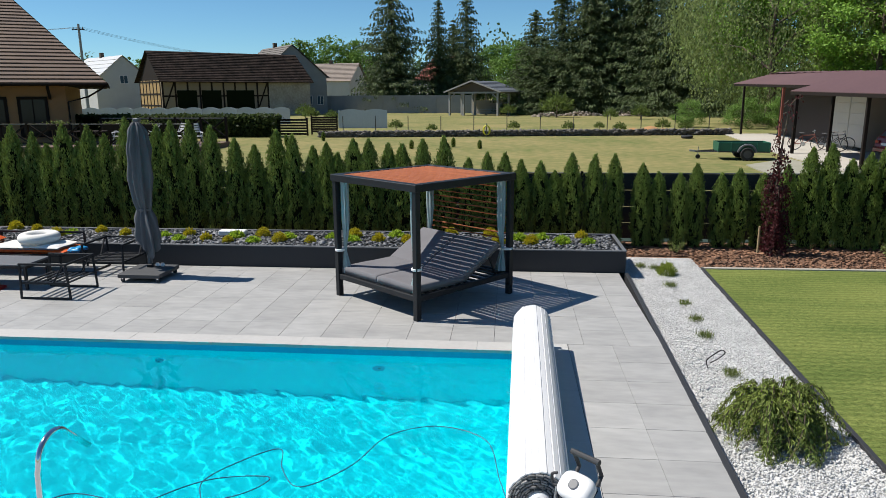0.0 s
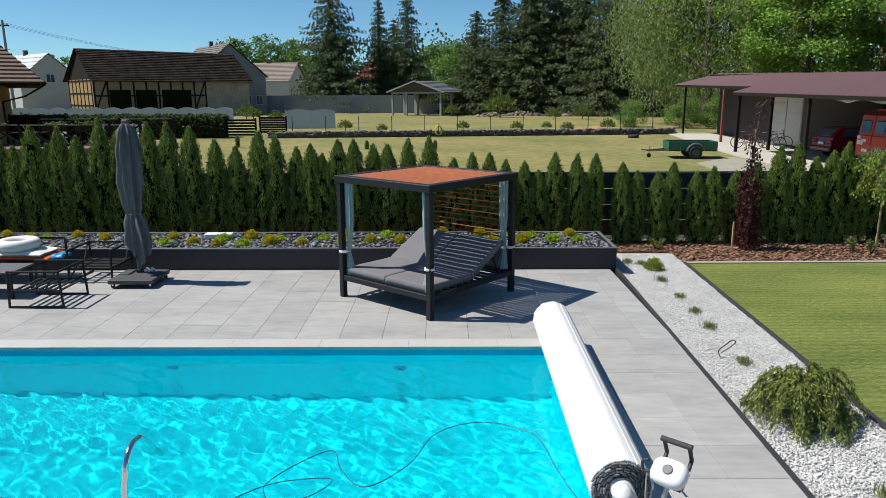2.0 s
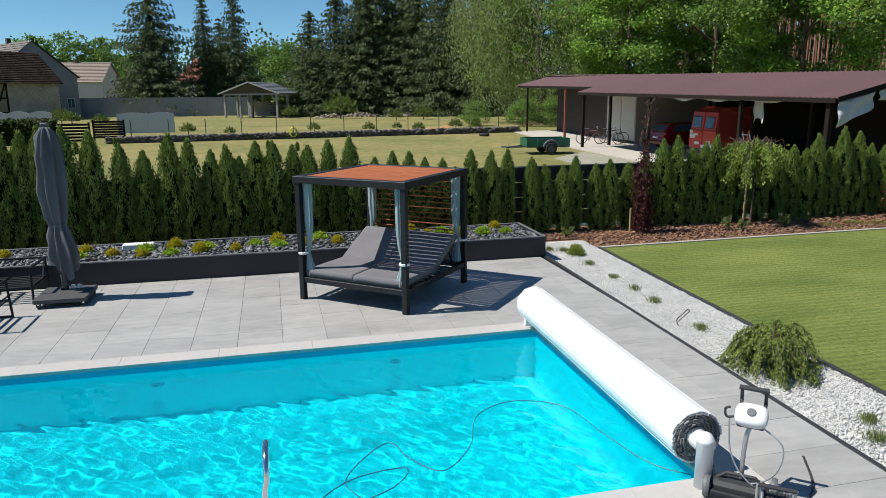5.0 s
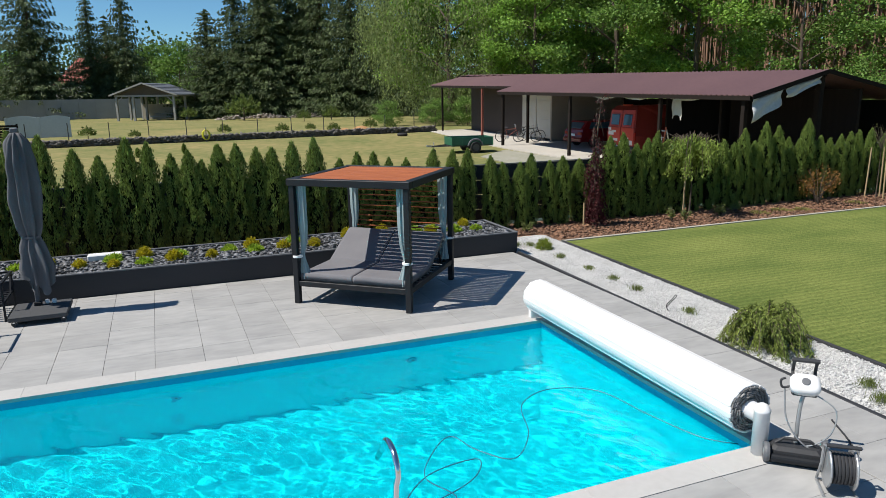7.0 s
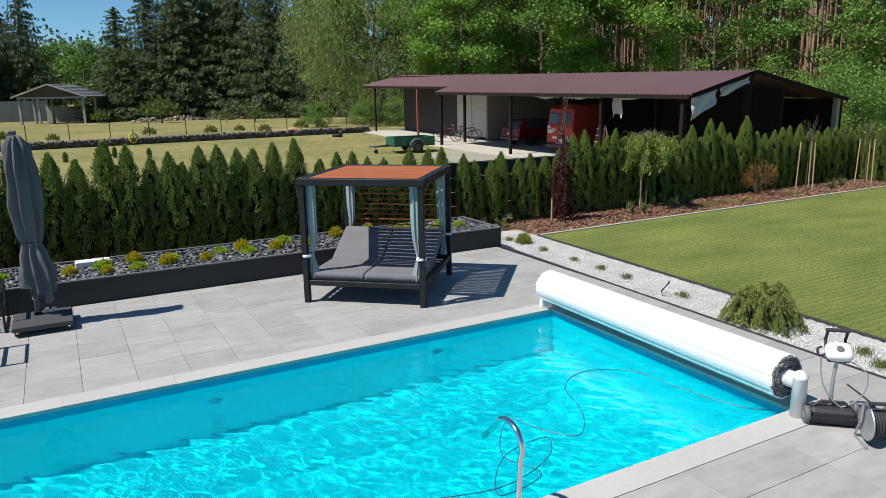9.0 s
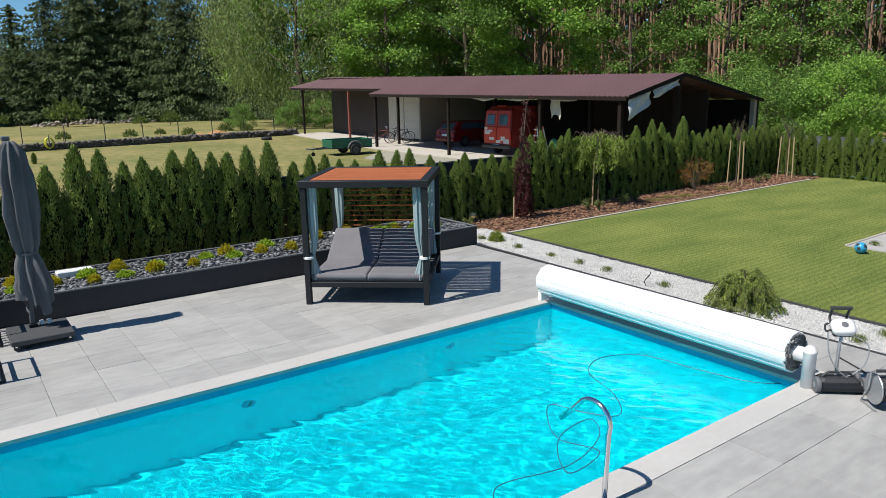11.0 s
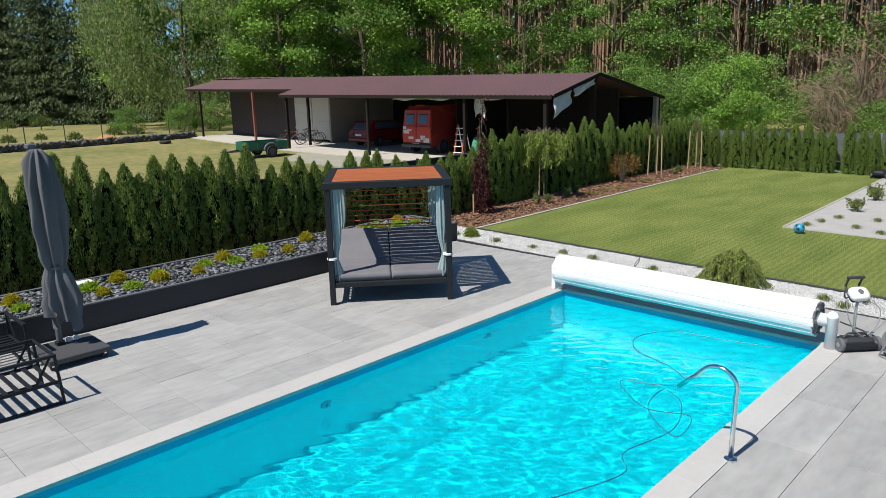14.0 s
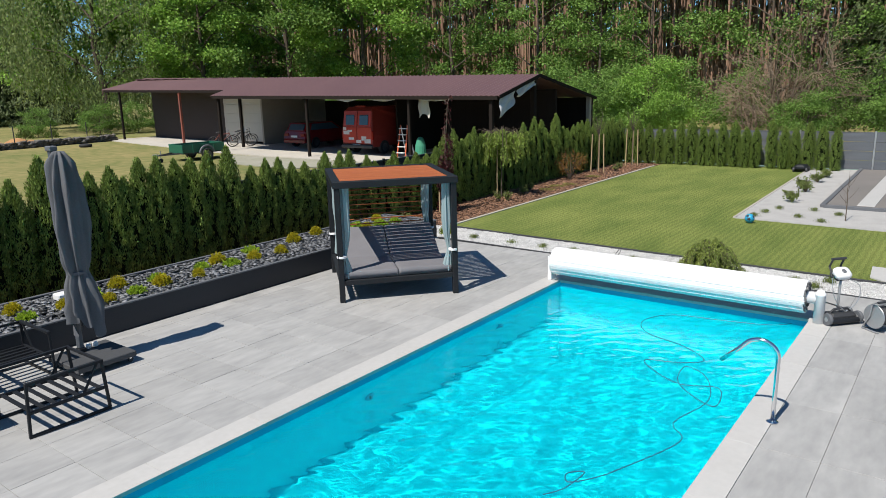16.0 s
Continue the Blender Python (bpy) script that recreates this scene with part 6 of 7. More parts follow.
def shed():
    s = thing("open_shed", "long open shed with a brown corrugated roof", "shed")
    for name, args, n in (("roof", ((13.1, 9.5, 2.86), (13.1, 27.9, 3.1), (16.6, 28.4, 4.02), (16.6, 9.7, 3.66)), 150),
                          ("side_roof", ((14.7, 28.0, 3.36), (14.7, 42.3, 3.62), (17.3, 41.2, 4.33), (16.6, 28.45, 4.04)), 110),
                          ("back_roof", ((16.62, 9.7, 3.64), (16.62, 41.2, 4.28), (22.4, 41.2, 3.0), (22.4, 9.8, 2.55)), 60)):
        g = Geo()
        ridged_sheet(g, *args, n)
        part(name, g, M_ROOFSHED, s)
    for a, b in (((13.15, 9.6, 2.76), (13.15, 27.8, 3.0)), ((14.75, 28.2, 3.28), (14.75, 42.0, 3.52)), ((16.6, 9.8, 3.5), (16.6, 28.4, 3.88))):
        part("purlin", Geo().bar(a, b, 0.1, 0.14), M_DARKWOOD, s)
    part("barge_board", Geo().bar((13.1, 9.48, 2.8), (16.6, 9.68, 3.6), 0.03, 0.14), M_DARKWOOD, s)
    part("barge_board", Geo().bar((16.6, 9.68, 3.6), (22.4, 9.78, 2.5), 0.03, 0.14), M_DARKWOOD, s)
    for x, y, h, m, w in ((13.3, 27.5, 3.05, M_DARKWOOD, 0.14), (13.3, 20.6, 2.95, M_DARKWOOD, 0.13), (13.3, 14.2, 2.85, M_DARKWOOD, 0.13), (13.3, 10.0, 2.8, M_DARKWOOD, 0.16), (16.6, 10.0, 3.5, M_DARKWOOD, 0.2),
                          (16.6, 14.5, 3.6, M_DARKWOOD, 0.14), (16.6, 21.0, 3.7, M_DARKWOOD, 0.14), (15.3, 28.3, 3.5, M_DARKWOOD, 0.14), (14.8, 33.4, 3.4, M_REDPOST, 0.13), (14.85, 40.3, 3.5, M_DARKWOOD, 0.12), (22.0, 10.0, 2.6, M_BEIGE, 0.2)):
        part("post", Geo().box(x - w / 2, x + w / 2, y - w / 2, y + w / 2, gz(x, y) - 0.1, h, None, 0.01), m, s)
    part("brown_wall", Geo().box(17.2, 17.35, 32.4, 40.4, 0.2, 4.1), M_BROWNWALL, s)
    part("end_wall", Geo().box(17.36, 22.2, 40.25, 40.4, 0.2, 2.95), M_BROWNWALL, s)
    part("partition", Geo().box(17.0, 22.1, 28.5, 28.65, 0.1, 2.95), M_BEIGE, s)
    # added dark screen hiding the van's side, in place of the shade there
    part("partition", Geo().box(16.3, 20.4, 17.45, 17.55, 0.1, 2.9), M_DARKWOOD, s)
    part("back_wall", Geo().box(22.1, 22.25, 9.9, 40.4, 0.0, 2.55), M_DARKWOOD, s)
    part("inner_wall", Geo().box(18.5, 18.62, 9.95, 16.0, 0.0, 3.0), M_DARKWOOD, s)
    for y0, y1 in ((28.7, 30.5), (30.56, 32.36)):
        d = part("door", Geo().box(17.14, 17.2, y0, y1, 0.3, 3.1, None, 0.008), M_CREAM, s, "cream sectional garage door")
        for k in range(5):
            part("door_section", Geo().box(17.125, 17.141, y0 + 0.02, y1 - 0.02, 0.33 + k * 0.55, 0.33 + k * 0.55 + 0.53, None, 0.006), M_CREAM, d)
    part("lintel", Geo().box(17.1, 17.25, 28.66, 32.4, 3.1, 3.95), M_DARKWOOD, s)
    # tarpaulins hanging from the eave and gable
    def drape(y0, y1, x0, x1, zt, drop, k, m=M_TARP):
        g = Geo()
        g.sheet(lambda u, v: (x0 + (x1 - x0) * u + 0.05 * math.sin(9 * u + k), y0 + (y1 - y0) * u + 0.04 * math.sin(7 * v + 5 * u), zt(u) - drop(u) * v), 14, 8, 0.008)
        g.smooth = True
        part("tarpaulin", g, m, s, "weathered pale tarpaulin")
    drape(9.55, 9.75, 13.2, 14.6, lambda u: 2.72 + 0.3 * u, lambda u: 0.75 - 0.25 * u, 0)
    drape(9.72, 9.8, 14.75, 16.4, lambda u: 3.05 + 0.4 * u, lambda u: 0.28 + 0.08 * math.sin(6 * u), 1)
    drape(16.9, 18.9, 13.3, 13.3, lambda u: 2.86, lambda u: 0.16 * math.sin(math.pi * u) + 0.01, 2)
    drape(14.6, 16.7, 13.3, 13.3, lambda u: 2.83, lambda u: 0.14 * math.sin(math.pi * u) + 0.01, 3)
    drape(11.6, 14.0, 13.3, 13.3, lambda u: 2.80, lambda u: 0.12 * math.sin(math.pi * u) + 0.01, 4)
    drape(13.25, 13.95, 13.55, 13.6, lambda u: 2.78, lambda u: 0.85 - 0.2 * math.sin(3 * u), 5, M_CREAM)


shed()
g = Geo()
ring_n = 14
left = [np.array((np.interp(k / ring_n, [0, 0.43, 0.8, 1], [13.9, 12.7, 12.5, 12.9]), 41.0 + (9.5 - 41.0) * k / ring_n)) for k in range(ring_n + 1)]
for p in left:
    g.v += [(p[0], p[1], gz(*p) + 0.05), (22.3, p[1], gz(*p) + 0.05), (p[0], p[1], gz(*p) - 0.3)]
for k in range(ring_n):
    a = 3 * k
    g.f += [(a, a + 3, a + 4, a + 1), (a + 2, a + 5, a + 3, a)]
solid("yard_slab", g, M_CONCRETE, "pale concrete slab in front of the shed", "concrete", "structure")
flat("gravel_drive", [(12.45, 25.5), (12.3, 15.5), (9.2, 17.5), (9.6, 22.5)], 0.075, mat("grey_drive", (0.33, 0.31, 0.26), (0.24, 0.24, 0.17), rough=0.95, big=0.8, fine=8), "worn grey gravel patch before the shed", "gravel", 0.25)

# ---- vehicles ----
M_GLASS = mat("dark_glass", (0.05, 0.09, 0.13), (0.05, 0.09, 0.13), rough=0.08, bump=0)
M_TYRE = mat("tyre_rubber", (0.025, 0.025, 0.026), rough=0.85)
M_REDVAN = mat("faded_red_paint", (0.46, 0.045, 0.025), (0.40, 0.035, 0.022), rough=0.35, big=1.5, fine=10, bump=0)
M_REDCAR = mat("dark_red_paint", (0.20, 0.012, 0.016), (0.17, 0.010, 0.014), rough=0.25, bump=0)
M_LAMP = mat("red_lamp", (0.35, 0.02, 0.015), rough=0.2, bump=0)


M_HUB = mat("dull_hub", (0.09, 0.09, 0.095), rough=0.5, metal=0.3)


def wheel(parent, x, y, z, r, w=0.19):
    rot = Matrix.Translation((x, y, z)) @ Matrix.Rotation(radians(90), 4, "X")
    wv = part("wheel", Geo().lathe([(r * 0.6, -w / 2), (r * 0.93, -w / 2), (r, -w / 4), (r, w / 4), (r * 0.93, w / 2), (r * 0.6, w / 2)], 26, rot, True), M_TYRE, parent)
    part("rim", Geo().lathe([(0.03, -w * 0.4), (r * 0.6, -w * 0.45), (r * 0.6, w * 0.45), (0.03, w * 0.4)], 20, rot), M_HUB, wv)


# darker copy of the van's red, with the shed's shade put into the colour
M_VANSHADE = mat("shaded_red_paint", (0.26, 0.028, 0.018), (0.21, 0.022, 0.015), rough=0.5, big=1.5, fine=10, bump=0)


def van():
    v = thing("red_van", "old faded red delivery van parked in the shed", "van", Matrix.Translation((15.0, 18.95, gz(15, 19) + 0.05)))
    W, L, H = 1.02, 4.9, 2.3
    body = [(0.0, 0.38), (-0.02, 1.0), (0.12, 2.1), (0.3, H), (3.2, H), (3.95, 1.4), (L, 1.15), (L + 0.05, 0.4)]
    g = Geo()
    ws = [(x, z, W * np.interp(z, [0.38, 1.0, 1.6, 2.1, H], [0.96, 1.0, 0.97, 0.92, 0.74])) for x, z in body]
    n = len(ws)
    g.add([(x, -w, z) for x, z, w in ws] + [(x, w, z) for x, z, w in ws], [tuple(range(n)), tuple(range(2 * n - 1, n - 1, -1))] + [(k, k + n, (k + 1) % n + n, (k + 1) % n) for k in range(n)])
    part("body", g, M_VANSHADE, v)
    for s in (-1, 1):
        d = part("rear_door", Geo().box(-0.05, 0.0, min(s * 0.03, s * 0.95), max(s * 0.03, s * 0.95), 0.55, 1.35, None, 0.02), M_REDVAN, v)
        part("upper_door", Geo().box(-0.03, 0.0, -0.43, 0.43, -0.34, 0.44, Matrix.Translation((0.055, s * 0.46, 1.68)) @ Matrix.Rotation(radians(7), 4, "Y"), 0.01), M_REDVAN, v)
        m = Matrix.Translation((0.0, s * 0.46, 1.68)) @ Matrix.Rotation(radians(7), 4, "Y")
        part("window", Geo().box(-0.02, 0.03, -0.29, 0.29, -0.24, 0.24, m, 0.03), M_GLASS, v)
        part("tail_lamp", Geo().box(-0.03, 0.05, s * 0.98 - 0.05, s * 0.98 + 0.05, 0.75, 1.15, None, 0.015), M_LAMP, v)
    for y0, y1, z0, z1 in ((-0.9, -0.5, 0.57, 0.78), (-0.62, -0.3, 0.7, 0.9), (-0.28, 0.05, 0.58, 0.72), (0.2, 0.55, 0.72, 0.84), (0.5, 0.9, 0.98, 1.16), (0.32, 0.62, 1.1, 1.2), (0.7, 0.92, 1.2, 1.33)):
        part("primer_patch", Geo().box(-0.056, -0.045, y0, y1, z0, z1, None, 0.004), M_TARP, v, "whitish patch of bare primer")
    part("number_plate", Geo().box(-0.065, -0.05, -0.2, 0.3, 0.42, 0.53), M_WHITE, v)
    part("bumper", Geo().box(-0.14, 0.02, -W, W, 0.33, 0.5, None, 0.04), M_EDGE, v)
    part("roof_bar", Geo().box(0.25, 0.4, -0.3, 0.3, H - 0.02, H + 0.06, None, 0.02), M_REDVAN, v)
    for x in (0.85, 3.95):
        for y in (-0.93, 0.93):
            wheel(v, x, y, 0.34, 0.34)


def car():
    c = thing("red_car", "dark red estate car parked in the shed", "car", Matrix.Translation((16.3, 25.0, gz(16, 25) + 0.05)))
    W = 0.86
    part("body", Geo().prism([(0, 0.3), (-0.04, 0.55), (0.05, 0.92), (3.2, 0.92), (4.2, 0.75), (4.25, 0.3)], -W, W), M_REDCAR, c)
    part("cabin", Geo().prism([(0.06, 0.92), (0.4, 1.38), (2.2, 1.4), (3.0, 0.92)], -W + 0.1, W - 0.1), M_REDCAR, c)
    part("rear_window", Geo().box(-0.02, 0.02, -0.6, 0.6, -0.2, 0.18, Matrix.Translation((0.2, 0, 1.15)) @ Matrix.Rotation(radians(36), 4, "Y"), 0.01), M_GLASS, c)
    for s in (-1, 1):
        part("side_window", Geo().prism([(0.5, 0.98), (0.62, 1.32), (2.1, 1.33), (2.7, 0.98)], s * (W - 0.1) - 0.012, s * (W - 0.1) + 0.012), M_GLASS, c)
        part("tail_lamp", Geo().box(-0.06, 0.04, s * 0.66 - 0.16, s * 0.66 + 0.16, 0.66, 0.82, None, 0.02), M_LAMP, c)
        for x in (0.75, 3.4):
            wheel(c, x, s * 0.8, 0.3, 0.3, 0.18)
    part("bumper", Geo().box(-0.12, 0.02, -W, W, 0.28, 0.5, None, 0.04), M_REDCAR, c)
    part("number_plate", Geo().box(-0.07, -0.045, -0.25, 0.25, 0.6, 0.71), M_WHITE, c)


van()
car()


def trailer():
    t = thing("box_trailer", "small green box trailer standing on the grass", "trailer", Matrix.Translation((10.4, 25.3, gz(10, 25.3))) @ Matrix.Rotation(radians(-5), 4, "Z"))
    m_g, m_in = mat("green_paint", (0.012, 0.095, 0.055), (0.015, 0.12, 0.065), rough=0.45), M_EDGE
    x0, x1, y0, y1, z0, z1 = -1.28, 0.92, -0.66, 0.66, 0.40, 0.80
    part("floor", Geo().box(x0, x1, y0, y1, z0 - 0.05, z0), m_in, t)
    for a in ((x0, x1, y0, y0 + 0.03), (x0, x1, y1 - 0.03, y1), (x0, x0 + 0.03, y0 + 0.03, y1 - 0.03), (x1 - 0.03, x1, y0 + 0.03, y1 - 0.03)):
        part("side", Geo().box(*a, z0, z1, None, 0.008), m_g, t)
    for x in (-1.27, -0.73, -0.18, 0.37, 0.9):
        part("rib", Geo().box(x - 0.025, x + 0.025, y0 - 0.03, y0 - 0.001, z0 - 0.03, z1, None, 0.005), m_g, t)
    for y in (-0.8, 0.8):
        wheel(t, -0.08, y, 0.29, 0.29, 0.2)
        g = Geo()
        g.tube([(-0.08 + 0.38 * math.cos(a), y, 0.33 + 0.37 * math.sin(a)) for a in np.linspace(0.1, 3.04, 12)], 0.05, 6)
        part("mudguard", g, M_RIM, t)
    part("axle", Geo().bar((-0.08, -0.78, 0.31), (-0.08, 0.78, 0.31), 0.07), M_EDGE, t)
    for y in (-0.4, 0.4):
        part("drawbar", Geo().bar((x0, y, 0.38), (x0 - 0.9, 0, 0.34), 0.06), M_EDGE, t)
    part("coupling", Geo().bar((x0 - 0.85, 0, 0.36), (x0 - 1.15, 0, 0.38), 0.08), M_ALU, t)
    part("jockey_wheel", Geo().lathe([(0.03, -0.03), (0.1, -0.03), (0.1, 0.03), (0.03, 0.03)], 16, Matrix.Translation((x0 - 0.75, 0.06, 0.1)) @ Matrix.Rotation(radians(90), 4, "X")), M_TYRE, t)
    part("jockey_stem", Geo().tube([(x0 - 0.75, 0.06, 0.1), (x0 - 0.75, 0.06, 0.55)], 0.022, 8), M_ALU, t)


trailer()


def bike(x, y, turn, label):
    b = thing("bicycle", label, "bicycle", Matrix.Translation((x, y, gz(x, y) + 0.05)) @ Matrix.Rotation(radians(turn), 4, "Z") @ Matrix.Rotation(radians(6), 4, "X"), "bicycles")
    R = 0.33
    for cx in (-0.52, 0.52):
        w = part("wheel", Geo().lathe([(R - 0.02 + 0.02 * math.cos(a), 0.02 * math.sin(a)) for a in np.linspace(0, 6.283, 8, endpoint=False)], 26, Matrix.Translation((cx, 0, R)) @ Matrix.Rotation(radians(90), 4, "X"), True), M_TYRE, b)
        for k in range(8):
            a = math.pi * k / 8
            part("spoke", Geo().tube([(cx - 0.3 * math.cos(a), 0, R - 0.3 * math.sin(a)), (cx + 0.3 * math.cos(a), 0, R + 0.3 * math.sin(a))], 0.004, 4), M_ALU, w)
    for a, c in (((-0.52, 0, R), (-0.12, 0, 0.3)), ((-0.12, 0, 0.3), (-0.22, 0, 0.8)), ((-0.2, 0, 0.74), (0.36, 0, 0.78)), ((-0.12, 0, 0.3), (0.38, 0, 0.7)), ((0.34, 0, 0.86), (0.52, 0, R)), ((-0.52, 0, R), (-0.2, 0, 0.74))):
        part("frame_tube", Geo().tube([a, c], 0.019, 8), M_REDPOST if "dark red" in label else M_EDGE, b)
    part("saddle", Geo().box(-0.36, -0.1, -0.07, 0.07, 0.84, 0.9, None, 0.03), M_EDGE, b)
    part("handlebar", Geo().tube([(0.28, -0.28, 0.98), (0.36, -0.1, 0.98), (0.36, 0.1, 0.98), (0.28, 0.28, 0.98)], 0.014, 8), M_ALU, b)
    part("stem", Geo().tube([(0.35, 0, 0.84), (0.36, 0, 0.98)], 0.016, 8), M_ALU, b)
    part("crank", Geo().lathe([(0.02, -0.03), (0.1, -0.02), (0.1, 0.02), (0.02, 0.03)], 14, Matrix.Translation((-0.12, 0, 0.3)) @ Matrix.Rotation(radians(90), 4, "X")), M_ALU, b)


bike(14.6, 29.2, -28, "dark red bicycle parked beside a shed post")
bike(15.5, 28.7, -35, "black bicycle leaning by the shed post")
bike(16.1, 29.3, -30, "black bicycle parked before the cream doors")
ladder = thing("step_ladder", "orange and white step ladder by the van", "ladder", Matrix.Translation((14.65, 15.65, gz(14, 15.6) + 0.05)))
for y in (-0.25, 0.25):
    part("rail", Geo().bar((-0.3, y, 0), (0, y * 0.8, 1.5), 0.06, 0.03), mat("orange_paint", (0.6, 0.13, 0.05), rough=0.5), ladder)
    part("rear_leg", Geo().bar((0.4, y, 0), (0, y * 0.8, 1.48), 0.04, 0.03), M_WHITE, ladder)
for k in range(5):
    part("step", Geo().box(-0.3 + 0.06 * k - 0.05, -0.3 + 0.06 * k + 0.07, -0.23, 0.23, 0.25 + k * 0.27, 0.28 + k * 0.27), M_WHITE, ladder)
solid("garden_bag", Geo().lathe([(0.2, 0.0), (0.32, 0.15), (0.3, 0.6), (0.2, 0.9), (0.1, 1.0)], 14, Matrix.Translation((14.5, 14.6, gz(14, 14.6) + 0.05)) @ Matrix.Diagonal((0.8, 0.8, 1, 1))), mat("green_bag", (0.05, 0.28, 0.17), rough=0.7), "green garden refuse bag standing in the shed", "bag")

# ---- meadow ----
tyre = Geo().lathe([(0.26 + 0.1 * math.cos(a), 0.1 + 0.1 * math.sin(a)) for a in np.linspace(0, 6.283, 12, endpoint=False)], 26, Matrix.Translation((10.7, 37.3, gz(10, 37.3))), True)
tyre.smooth = True
solid("old_tyre", tyre, M_TYRE, "old black car tyre lying on the meadow", "tyre")
M_STONE = mat("field_stone", (0.15, 0.135, 0.12), (0.08, 0.075, 0.07), rough=0.95, big=2, fine=12, bump=0.4, island=0.4)


def stone_wall(a, b, h, n):
    t = thing("stone_wall", "low dry stone wall edging the upper meadow", "wall")
    def spot(k):
        u = rng.uniform(0, 1, k)
        x, y = a[0] + (b[0] - a[0]) * u, a[1] + (b[1] - a[1]) * u
        z = np.array([gz(p, q) for p, q in zip(x, y)])
        return np.stack([x, y + rng.normal(0, 0.06, k), z + rng.uniform(0.05, h, k)], 1)
    lumps("stones", n, spot, (0.1, 0.2), 0.6, M_STONE, t, "", "", 1.4)
    g = Geo()
    d = Vector((b[0] - a[0], b[1] - a[1], 0))
    for k in range(10):
        p, q = Vector((*a, 0)) + d * (k / 10), Vector((*a, 0)) + d * ((k + 1) / 10)
        g.bar((p.x, p.y + 0.1, gz(p.x, p.y) + h * 0.4), (q.x, q.y + 0.1, gz(q.x, q.y) + h * 0.4), 0.2, h * 0.8)
    part("core", g, M_STONE, t)


stone_wall((-12.8, 37.9), (14.2, 40.4), 0.36, 2600)
for x, y, r in ((9.8, 44.3, 0.9), (8.6, 44.6, 0.6), (10.8, 44.8, 0.5)):
    g = Geo().lathe([(r, 0), (r * 0.8, r * 0.2), (r * 0.4, r * 0.4), (0.05, r * 0.48)], 12, Matrix.Translation((x, y, gz(x, y) - 0.02)))
    g.smooth = True
    solid("earth_heap", g, mat("orange_earth", (0.42, 0.23, 0.10), (0.33, 0.17, 0.07), rough=0.95, big=2, fine=8, bump=0.5), "small heap of orange earth by the wall", "earth")
M_RUBBLE = mat("pale_rubble", (0.42, 0.36, 0.30), (0.24, 0.2, 0.17), rough=0.95, big=2, fine=10, bump=0.4, island=0.4)
for x, y, w, n in ((9.6, 93.0, 3.4, 120), (15.2, 92.0, 3.0, 140), (4.6, 88.0, 2.2, 50)):
    lumps("rubble_heap", n, lambda k, x=x, y=y, w=w: (lambda u, a: np.stack([x + w * u * np.cos(a), y + 0.5 * w * u * np.sin(a), gz(x, y) + 0.05 + 0.75 * (1 - u) * rng.uniform(0, 1, k)], 1))(rng.uniform(0, 1, k) ** 0.6, rng.uniform(0, 6.28, k)),
          (0.12, 0.32), 0.6, M_RUBBLE, None, "low heap of pale rubble at the spruces", "rubble", 1.2)
hose_y = thing("garden_hose", "yellow garden hose hung on a short pole", "hose", Matrix.Translation((-1.8, 38.2, gz(0, 38))))
part("pole", Geo().tube([(0, 0, 0), (0, 0, 0.9)], 0.03, 6), M_RIM, hose_y)
for k in range(3):
    part("coil", Geo().tube([(0.17 * math.sin(a) * (1 + 0.2 * k), 0.05 * k, 0.45 - 0.3 * math.cos(a)) for a in np.linspace(0, 6.28, 18)], 0.03, 6), mat("yellow_hose", (0.65, 0.62, 0.04), rough=0.5), hose_y)
for k in range(12):
    x = -12 + k * 2.3
    y = 41.2 + 0.09 * k
    p = thing("fence_post", "thin dark metal post of a wire fence", "fence post", Matrix.Translation((x, y, gz(x, y))), "wire fence posts")
    part("post", Geo().tube([(0, 0, -0.1), (0, 0, 1.25)], 0.03, 6), M_EDGE, p)
M_SAPL = leaf_mat("shrub_leaf", (0.15, 0.20, 0.05), (0.09, 0.13, 0.035), 0.4)
SAPL = puff("foliage", 0.8, 520, 1.0, M_SAPL, (0.10, 0.14))
for k, (x, y, s) in enumerate(((-6, 44, 0.5), (0, 46, 0.6), (4, 45, 0.6), (6.5, 47, 0.5), (11, 46, 0.7), (12.5, 45.5, 0.6), (7.5, 43.5, 0.6), (-9, 46, 0.7), (5.5, 82, 2.6), (-0.5, 90, 1.4), (10.5, 70, 1.0), (14, 72, 1.3), (-19, 66, 1.0), (-23, 72, 1.2), (-26, 80, 1.5), (-16, 75, 0.8))):
    t = thing("orchard_shrub", "small leafy shrub on the far meadow", "shrub", Matrix.Translation((x, y, gz(x, y))) @ Matrix.Diagonal((s, s, s, 1)), "meadow shrubs")
    f = part("foliage", SAPL, None, t)
    f.location.z = 0.35
    part("trunk", Geo().tube([(0, 0, -0.05), (0.03, 0, 0.6)], 0.04, 5), M_BARK, t)
for x, y, h in ((-11.8, 35.0, 0.6), (-13, 31.4, 0.7), (-5.6, 30, 0.5), (-3.4, 31, 0.55), (-1.9, 30, 0.5)):
    thuja(x, y, gz(x, y), h, 0.45, int(x * 7) % 5, "young conifers on the meadow")


# ---- village ----
def roof_mat(name, a, b):
    return mat(name, a, b, rough=0.8, big=0.7, fine=5, bump=0.3, depth=0.05, island=0.18)


